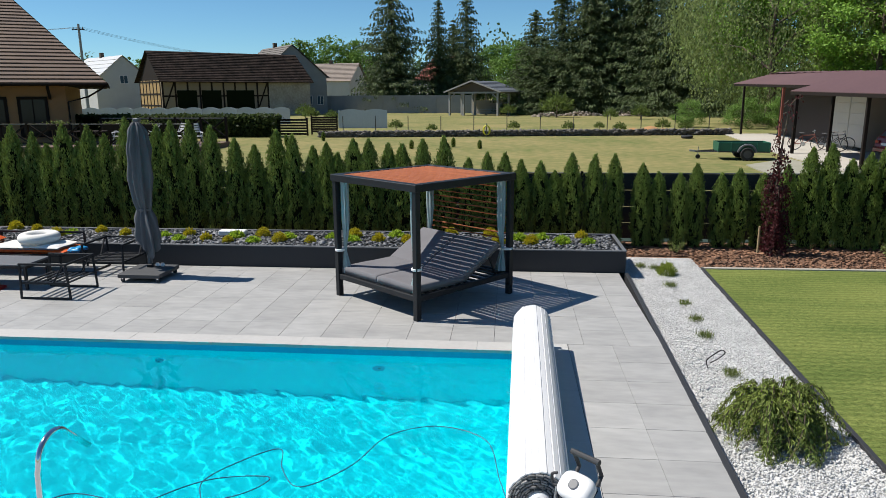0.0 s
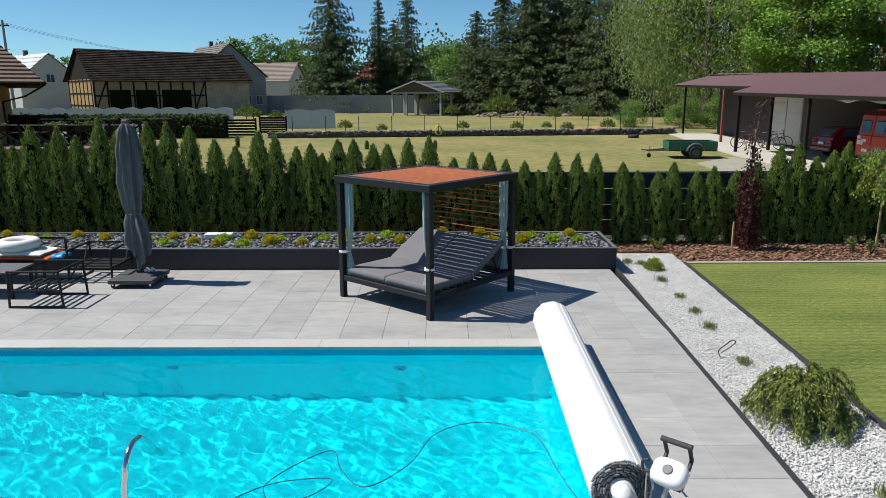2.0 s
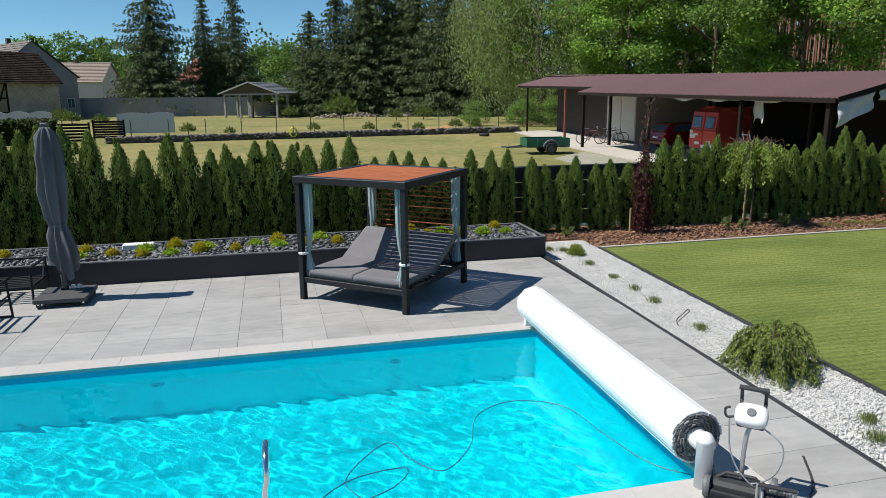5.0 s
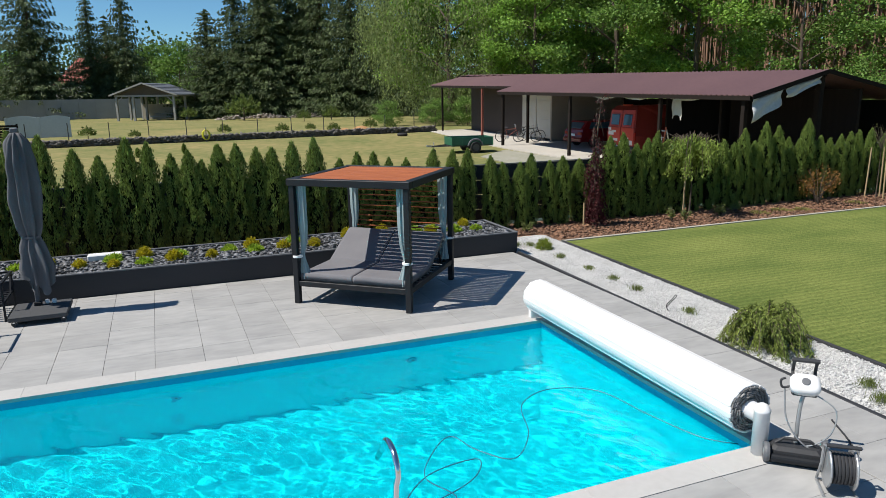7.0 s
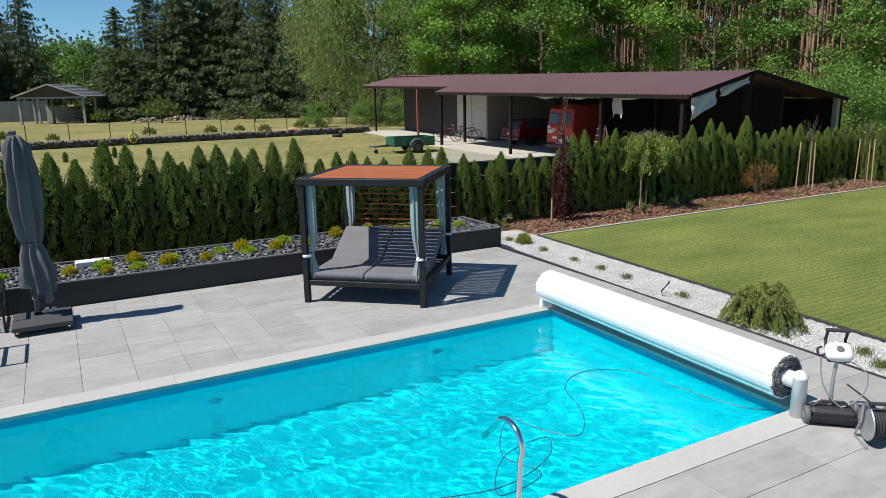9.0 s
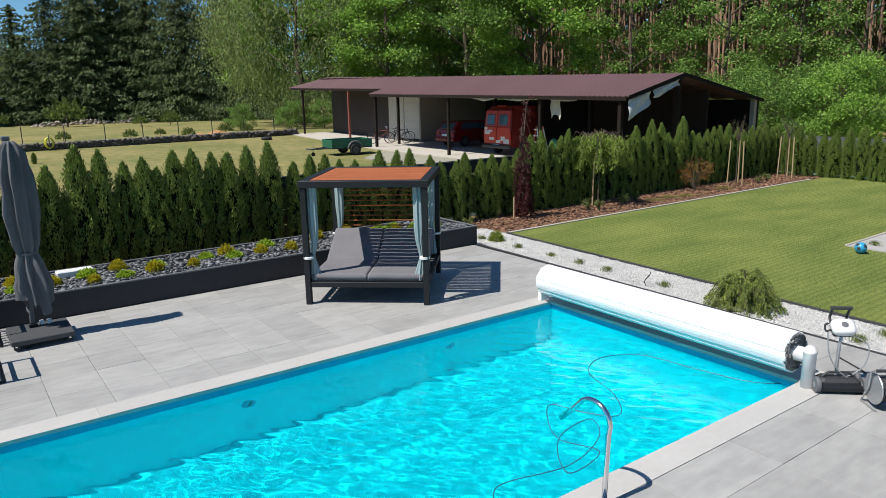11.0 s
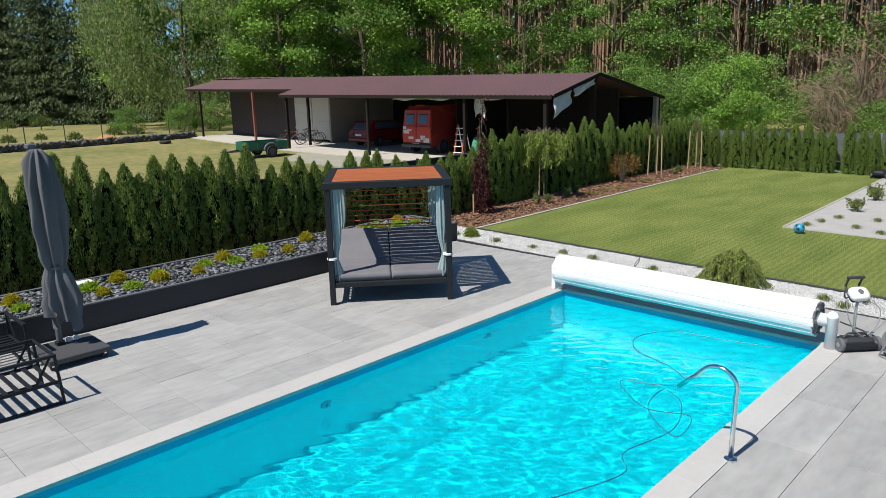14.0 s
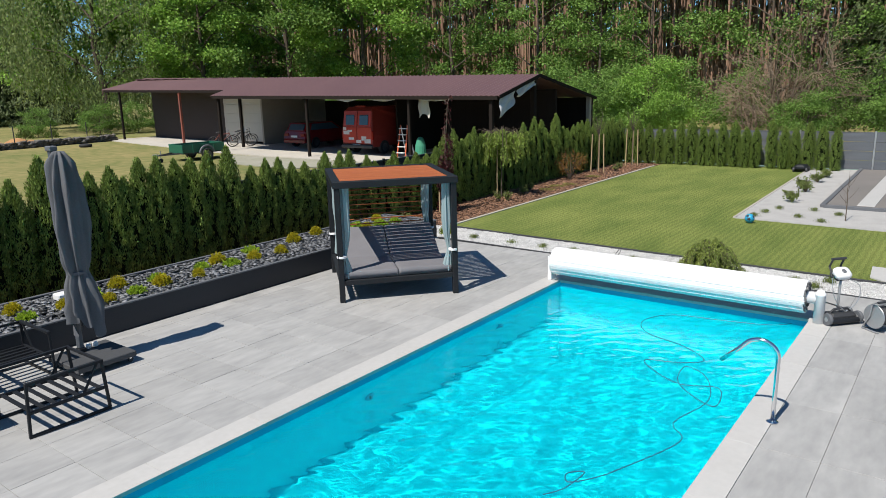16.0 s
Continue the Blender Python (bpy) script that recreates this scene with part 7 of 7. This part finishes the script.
def courses(g, a, b, c, d, n, lift=0.06):
    """A slope a-b (eave) to d-c (ridge) laid in overlapping courses."""
    a, b, c, d = (Vector(q) for q in (a, b, c, d))
    nrm = (b - a).cross(d - a).normalized()
    if nrm.z < 0:
        nrm = -nrm
    vs = []
    for k in range(n + 1):
        p, q = a.lerp(d, k / n), b.lerp(c, k / n)
        if k:
            vs += [p, q]
        if k < n:
            vs += [p + nrm * lift, q + nrm * lift]
    vs = [a - nrm * 0.02, b - nrm * 0.02] + vs
    g.add(vs, [(2 * i, 2 * i + 1, 2 * i + 3, 2 * i + 2) for i in range(len(vs) // 2 - 1)])


def window(parent, x0, x1, y, z0, z1, frame_m, pane_m=None, b=0.06):
    w = part("window", Geo().box(x0, x1, y - 0.04, y + 0.02, z0, z1), pane_m or M_GLASS, parent)
    for a in ((x0 - b, x0, z0 - b, z1 + b), (x1, x1 + b, z0 - b, z1 + b), (x0, x1, z0 - b, z0), (x0, x1, z1, z1 + b), ((x0 + x1) / 2 - 0.03, (x0 + x1) / 2 + 0.03, z0, z1)):
        part("frame", Geo().box(a[0], a[1], y - 0.07, y + 0.01, a[2], a[3]), frame_m, w)


M_WEATHERED = mat("weathered_rail", (0.20, 0.185, 0.16), (0.14, 0.13, 0.115), rough=0.85)
M_HOUSEGLASS = mat("house_glass", (0.012, 0.014, 0.016), (0.012, 0.014, 0.016), rough=0.15, bump=0, spec=0.3)


def tan_house():
    h = thing("tan_house", "tan rendered house with a brown tiled hip roof", "house", Matrix.Translation((-23.2, 31.0, 0)) @ Matrix.Rotation(radians(30), 4, "Z"))
    m_w, m_f = mat("tan_render", (0.33, 0.185, 0.088), (0.27, 0.15, 0.07), rough=0.9), M_DARKWOOD
    part("wall", Geo().box(-23, -2.2, 1.2, 22, -0.2, 3.7), m_w, h)
    m_r = roof_mat("brown_tiles", (0.13, 0.085, 0.06), (0.085, 0.055, 0.042))
    e0, e1, e2, e3 = (-25, 0, 3.72), (0, 0, 3.72), (0, 23.4, 3.72), (-25, 23.4, 3.72)
    r0, r1 = (-18, 11.7, 10.4), (-6.3, 11.7, 10.4)
    for args in ((e0, e1, r1, r0), (e1, e2, r1, r1), (e2, e3, r0, r1), (e3, e0, r0, r0)):
        g = Geo()
        courses(g, *args, 30, 0.07)
        part("roof_slope", g, m_r, h)
    part("soffit", Geo().box(-24.9, -0.1, 0.1, 23.3, 3.6, 3.68), M_DARKWOOD, h)
    part("gutter", Geo().tube([(-25, -0.05, 3.68), (0.05, -0.05, 3.68), (0.05, 23.4, 3.68)], 0.07, 8), M_DARKWOOD, h)
    for x in (-8.3, -5.7, -3.0):
        part("bracket", Geo().bar((x, 1.15, 2.9), (x, 0.1, 3.55), 0.14), M_DARKWOOD, h)
    for x in (-10.2, -6.5, -4.5):
        window(h, x, x + 1.2, 1.2, 0.9, 2.85, m_f, M_HOUSEGLASS, 0.16)
    part("downpipe", Geo().tube([(0, 0, 3.6), (-1.0, 0.8, 3.0), (-2.1, 1.1, 2.7), (-2.1, 1.1, 0)], 0.05, 8), M_DARKWOOD, h)
    flat("neighbour_terrace", [(-33, 26.9), (-16.4, 26.9), (-16.4, 31.6), (-33, 31.6)], 0.42, mat("red_pavers", (0.19, 0.12, 0.10), (0.14, 0.095, 0.08), rough=0.9), "low reddish paved terrace beside the tan house", "terrace", 0.5)
    for y, xa, n, top in ((27.0, -33.0, 11, 1.6), (31.4, -24.0, 5, 1.75)):
        r = thing("porch_railing", "dark timber railing with crossed bars", "railing", None, "railings of the neighbour's terrace")
        for k in range(n + 1):
            x = xa + k * 1.5
            part("post", Geo().bar((x, y, 0.42), (x, y, top + 0.06), 0.12), M_DARKWOOD, r)
            if k < n:
                part("top_rail", Geo().bar((x + 0.06, y, top), (x + 1.44, y, top), 0.09, 0.06), M_WEATHERED, r)
                part("mid_rail", Geo().bar((x + 0.06, y, 0.62), (x + 1.44, y, 0.62), 0.07), M_DARKWOOD, r)
                part("cross_bar", Geo().bar((x + 0.06, y, 0.66), (x + 1.44, y, top - 0.05), 0.07), M_DARKWOOD, r)
                part("cross_bar", Geo().bar((x + 0.06, y + 0.075, top - 0.05), (x + 1.44, y + 0.075, 0.66), 0.07), M_DARKWOOD, r)
    for x in (-23.6, -20.6, -19.0):
        b = thing("flower_box", "dark flower box hung on the railing", "flower box", None, "flower boxes on the railing")
        part("box", Geo().box(x - 0.6, x + 0.6, 26.7, 26.93, 1.3, 1.62, None, 0.03), M_DARKWOOD, b)
        c = rng.normal(0, 1, (160, 3)) * np.array([0.3, 0.06, 0.06]) + np.array((x, 26.82, 1.68))
        part("leaves", raw_mesh("leaves", *cards(c, rng.normal(size=(160, 3)), rng.normal(size=(160, 3)), np.full(160, 0.05), np.full(160, 0.09)), M_TUFT), None, b)
    for x, y, turn in ((-19.4, 28.6, 15), (-18.2, 29.2, -30), (-17.2, 28.9, 50), (-21.6, 29.0, 0)):
        c = thing("garden_chair", "pale folding metal garden chair on the terrace", "chair", Matrix.Translation((x, y, 0.42)) @ Matrix.Rotation(radians(turn), 4, "Z"), "chairs on the neighbour's terrace")
        for q in (-0.27, 0.27):
            part("leg", Geo().tube([(q, -0.3, 0), (q, 0.28, 1.15)], 0.025, 6), M_ALU, c)
            part("leg", Geo().tube([(q, 0.3, 0), (q, -0.25, 0.6)], 0.025, 6), M_ALU, c)
            part("arm", Geo().bar((q, -0.28, 0.64), (q, 0.12, 0.68), 0.05), M_WHITE, c)
        part("seat", Geo().box(-0.26, 0.26, -0.25, 0.22, 0.43, 0.47, None, 0.01), M_WHITE, c)
        for k in range(4):
            part("back_slat", Geo().box(-0.26, 0.26, 0.12 + 0.04 * k, 0.15 + 0.04 * k, 0.65 + 0.13 * k, 0.74 + 0.13 * k, None, 0.008), M_WHITE, c)
    tb = thing("garden_table", "dark round-edged garden table on the terrace", "table")
    part("tabletop", Geo().box(-24.0, -22.2, 28.4, 29.4, 1.12, 1.17, None, 0.02), M_DARKWOOD, tb)
    for x in (-23.85, -22.35):
        for y in (28.5, 29.3):
            part("leg", Geo().bar((x, y, 0.42), (x, y, 1.12), 0.08), M_DARKWOOD, tb)


tan_house()


def gable_house(name, label, x, y, turn, W, L, eave, ridge, m_w, m_r, over=0.4, base=0.0, n=14, wins=()):
    """A house with its ridge along its own y; the gable looks to -y."""
    h = thing(name, label, "house", Matrix.Translation((x, y, gz(x, y))) @ Matrix.Rotation(radians(turn), 4, "Z"))
    part("wall", Geo().prism([(-W / 2, base - 0.3), (W / 2, base - 0.3), (W / 2, eave), (0, ridge), (-W / 2, eave)], 0, L), m_w, h)
    k = (ridge - eave) / (W / 2)
    for s in (-1, 1):
        g = Geo()
        courses(g, (s * (W / 2 + over), -over, eave - over * k + 0.1), (s * (W / 2 + over), L + over, eave - over * k + 0.1), (0, L + over, ridge + 0.1), (0, -over, ridge + 0.1), n, 0.08)
        part("roof_slope", g, m_r, h)
    part("chimney", Geo().box(-0.3, 0.3, L * 0.55, L * 0.55 + 0.6, ridge - 0.8, ridge + 0.8, None, 0.02), M_OLDTIMBER, h)
    for a in wins:
        window(h, *a, M_WHITE)
    return h


M_OLDTILE = mat("old_barn_tiles", (0.05, 0.036, 0.03), (0.012, 0.01, 0.009), rough=0.95, big=0.9, fine=4, mix=0.9, bump=0.6, depth=0.08, island=0.3, spec=0.1)
M_OLDTIMBER = mat("old_timber", (0.11, 0.085, 0.062), (0.075, 0.058, 0.043), rough=0.9, big=1, fine=9, stretch=(1, 1, 4))
M_GREYWALL = mat("grey_render", (0.30, 0.31, 0.32), (0.23, 0.24, 0.25), rough=0.9)
M_WHITEWALL = mat("white_render", (0.55, 0.55, 0.54), (0.46, 0.46, 0.45), rough=0.9)


def barn():
    b = thing("timber_barn", "old half-timbered barn with a sagging dark tiled roof", "barn", Matrix.Translation((-48.6, 88, 1.0)) @ Matrix.Rotation(radians(44), 4, "Z"))
    L, D, E, R = 23.0, 10.0, 4.1, 8.3
    m_p, m_y = mat("clay_panel", (0.30, 0.245, 0.175), (0.23, 0.19, 0.135), rough=0.95), mat("ochre_panel", (0.38, 0.25, 0.10), (0.3, 0.2, 0.085), rough=0.95)
    part("long_wall", Geo().box(0, L, 0, 0.3, -1.2, E), m_p, b)
    part("end_wall", Geo().box(-0.02, 0.28, 0.31, D, -1.2, E), m_y, b)
    part("back_wall", Geo().box(0.3, L, D - 0.3, D, -1.2, E), m_p, b)
    part("plaster_wall", Geo().box(16, L + 0.02, -0.06, -0.005, -1.2, E), mat("stained_plaster", (0.40, 0.37, 0.32), (0.26, 0.23, 0.20), rough=0.95, big=0.6, fine=4, mix=0.8), b)
    for x in np.linspace(0.15, 15.9, 10):
        part("stud", Geo().box(x - 0.12, x + 0.12, -0.06, -0.002, -1.0, E), M_DARKWOOD, b)
    for z in (0.0, 1.9, 3.9):
        part("rail", Geo().box(0, 16, -0.055, -0.003, z - 0.11, z + 0.11), M_DARKWOOD, b)
    for x in (0.2, 14.2):
        part("brace", Geo().bar((x, -0.03, 0.0), (x + 1.6, -0.03, 3.8), 0.06, 0.2), M_DARKWOOD, b)
    # openings are black slabs on the wall, painting the shade within
    for x0, x1 in ((2.1, 4.9), (5.6, 8.5), (9.3, 13.6)):
        part("opening_shade", Geo().box(x0, x1, -0.07, -0.01, -0.6, 2.7), M_SHADE, b)
    for y in np.linspace(0.4, D - 0.2, 7):
        part("stud", Geo().box(-0.08, -0.025, y - 0.11, y + 0.11, -1.0, E), M_DARKWOOD, b)
    for z in (0.6, 2.2, 3.9):
        part("rail", Geo().box(-0.075, -0.03, 0.3, D, z - 0.1, z + 0.1), M_DARKWOOD, b)
    part("gable", Geo().prism([(0.3, E + 0.01), (D - 0.3, E + 0.01), (D / 2, R - 0.45)], 0.0, 0.2, Matrix(((0, 1, 0, 0), (1, 0, 0, 0), (0, 0, 1, 0), (0, 0, 0, 1)))), M_DARKWOOD, b)
    for a in (((-0.5, -0.9, E - 0.25), (L + 0.3, -0.9, E - 0.25), (L + 0.3, D / 2, R), (-0.3, D / 2, R)), ((L + 0.3, D + 0.9, E - 0.25), (-0.5, D + 0.9, E - 0.25), (-0.3, D / 2, R), (L + 0.3, D / 2, R))):
        g = Geo()
        courses(g, *a, 18, 0.09)
        part("roof_slope", g, M_OLDTILE, b)


barn()
gable_house("grey_house", "grey rendered farmhouse with a steep gable", -36.5, 110, 38, 12.0, 14, 6.3, 11.3, M_GREYWALL, roof_mat("grey_tiles", (0.16, 0.14, 0.125), (0.11, 0.1, 0.09)), 0.4, 0, 14, ((2.0, 3.2, -0.05, 1.6, 3.0), (4.2, 5.2, -0.05, 1.6, 3.0)))
gable_house("white_house", "white house with a pale metal roof", -64, 106, 52, 9, 14, 5.8, 9.6, M_WHITEWALL, mat("pale_metal_roof", (0.6, 0.6, 0.6), (0.5, 0.5, 0.5), rough=0.4), 0.4, 0, 6, ((-0.6, 0.6, -0.05, 5.2, 6.4),))
gable_house("far_house", "distant pale house with a grey-brown roof", -33.3, 147, 78, 9, 11, 6.0, 9.6, M_WHITEWALL, roof_mat("dun_tiles", (0.27, 0.22, 0.185), (0.2, 0.165, 0.14)))
gable_house("white_villa", "distant white house half hidden by spruces", -12, 150, 30, 11, 12, 6, 11, M_WHITEWALL, roof_mat("red_tiles", (0.33, 0.1, 0.07), (0.25, 0.08, 0.055)), 0.4, 0, 10, ((-3, -1.8, -0.05, 2, 3.5), (1.5, 2.8, -0.05, 2, 3.5)))


def summer_hut():
    h = thing("garden_pavilion", "open timber pavilion with a slate-blue gable roof", "pavilion", Matrix.Translation((-5.6, 96, gz(0, 96))) @ Matrix.Rotation(radians(-24), 4, "Z"))
    m_g, m_post = roof_mat("slate_blue_roof", (0.12, 0.135, 0.16), (0.085, 0.10, 0.12)), mat("grey_timber", (0.33, 0.33, 0.32), (0.26, 0.26, 0.25), rough=0.8)
    W, L, E, R = 4.6, 8.0, 3.45, 4.95
    for s in (-1, 1):
        g = Geo()
        courses(g, (s * W, -0.6, E - 0.1), (s * W, L, E - 0.1), (0, L, R), (0, -0.6, R), 8, 0.06)
        part("roof_slope", g, m_g, h)
        part("barge_board", Geo().bar((s * W, -0.62, E - 0.12), (0, -0.62, R - 0.02), 0.05, 0.2), m_post, h)
        part("plate", Geo().box(s * 3.9 - 0.1, s * 3.9 + 0.1, 0, L - 0.4, E - 0.3, E - 0.05), m_post, h)
    part("gable_boards", Geo().prism([(-4.0, E - 0.05), (4.0, E - 0.05), (0, R - 0.25)], 0.0, 0.06), M_OLDTIMBER, h)
    part("tie_beam", Geo().box(-4.1, 4.1, -0.1, 0.1, E - 0.3, E - 0.06), m_post, h)
    for x in (-3.9, -1.6, 3.9):
        for y in (0, 3.8, L - 0.5):
            part("post", Geo().box(x - 0.14, x + 0.14, y - 0.14, y + 0.14, -0.2, E - 0.3, None, 0.02), m_post, h)
    for s in (-1, 1):
        part("brace", Geo().bar((s * 3.9, 0, E - 1.1), (s * 3.1, 0, E - 0.35), 0.12), m_post, h)
    part("back_screen", Geo().box(-3.8, 3.8, L - 0.75, L - 0.62, 0, 2.1), M_BEIGE, h)
    part("table", Geo().box(-0.6, 2.2, 3.2, 4.4, 0.75, 0.85), m_post, h)
    part("bench", Geo().box(-0.6, 2.2, 2.4, 2.8, 0.4, 0.5), m_post, h)


summer_hut()


def panel_fence(name, label, a, b, n, z0, h, m, wavy=0.0, t=0.08):
    f = thing(name, label, "fence")
    for k in range(n):
        u0, u1 = k / n, (k + 1) / n
        x0, x1, y = a[0] + (b[0] - a[0]) * u0, a[0] + (b[0] - a[0]) * u1, a[1] + (b[1] - a[1]) * (u0 + u1) / 2
        top = [(x1 - (x1 - x0) * q / 8, z0 + h + wavy * math.sin(math.pi * q / 8)) for q in range(9)]
        part("panel", Geo().prism([(x0 + 0.06, z0)] + [(x1 - 0.06, z0)] + [(min(max(px, x0 + 0.06), x1 - 0.06), pz) for px, pz in top], y - t / 2, y + t / 2), m, f)
        part("post", Geo().box(x0 - 0.055, x0 + 0.055, y - 0.08, y + 0.08, z0 - 0.2, z0 + h + 0.05), m, f)


M_PALE = mat("pale_blue_concrete", (0.50, 0.55, 0.60), (0.43, 0.48, 0.53), rough=0.85, big=1, fine=8)
panel_fence("wavy_fence", "pale concrete panel fence with a scalloped top", (-42, 58.5), (-21, 58.0), 12, 0.3, 1.4, M_PALE, 0.2)
panel_fence("concrete_gate", "pale blue-grey concrete fence panels", (-14.4, 50), (-10.3, 50), 2, 0.3, 1.4, M_PALE, 0.15)
panel_fence("grey_wall", "long grey concrete garden wall", (-34, 116), (-6, 115), 12, -0.2, 3.0, M_GREYWALL)


def slat_gate(x0, x1, y, z0, z1):
    t = thing("slat_gate", "dark horizontal slat gate by the meadow", "gate")
    for k in range(7):
        z = z0 + (z1 - z0) * (k + 0.5) / 7
        part("slat", Geo().box(x0, x1, y - 0.02, y + 0.02, z - 0.065, z + 0.065), M_DARKWOOD, t)
    for x in (x0, x1):
        part("post", Geo().box(x - 0.05, x + 0.05, y + 0.021, y + 0.1, gz(x, y) - 0.1, z1 + 0.05), M_DARKWOOD, t)


slat_gate(-16.4, -14.1, 39.5, 0.12, 1.45)
slat_gate(-14.1, -12.3, 40.6, 0.45, 1.55)


def clipped_hedge(x0, x1, y0, y1, h, n):
    c = np.stack([rng.uniform(x0, x1, n), rng.uniform(y0, y1, n), rng.uniform(0, h, n)], 1)
    face = rng.integers(0, 2, n)
    c[face == 0, 1] = y0
    c[face == 1, 2] = h
    c += rng.normal(0, 0.09, c.shape)
    c[:, 2] = np.maximum(c[:, 2] + gz(0, y0), gz(0, y0))
    t = thing("clipped_hedge", "clipped dark green hedge before the village fence", "hedge")
    part("foliage", raw_mesh("foliage", *cards(c, rng.normal(size=(n, 3)), rng.normal(size=(n, 3)), np.full(n, 0.16), np.full(n, 0.22)), M_DARKBUSH), None, t)
    # black block paints the shade behind the hedge leaves
    part("core", Geo().box(x0 + 0.1, x1 - 0.1, y0 + 0.1, y1, gz(0, y0), gz(0, y0) + h - 0.1), M_SHADE, t)


clipped_hedge(-31, -15.8, 38, 39.3, 1.3, 14000)
pole = thing("utility_pole", "grey utility pole with cross arm and wires", "pole", Matrix.Translation((-51.6, 75, 0)))
part("mast", Geo().tube([(0, 0, 0), (-0.1, 0, 11.4)], [0.2, 0.13], 10), M_GREYWALL, pole)
part("cross_arm", Geo().box(-0.9, 0.6, -0.06, 0.06, 10.7, 10.85), M_EDGE, pole)
for k in range(3):
    part("insulator", Geo().tube([(-0.8 + k * 0.6, 0, 10.85), (-0.8 + k * 0.6, 0, 11.05)], 0.06, 8), M_GREYWALL, pole)
    for tx, ty, tz in ((-60, 10, 0.0), (12.0, 37.0, -2.6)):
        part("wire", Geo().tube([(-0.8 + k * 0.6 + tx * u, ty * u, 11.0 - 2.4 * u * (1 - u) + tz * u) for u in np.linspace(0, 1, 14)], 0.012, 4), M_EDGE, pole)
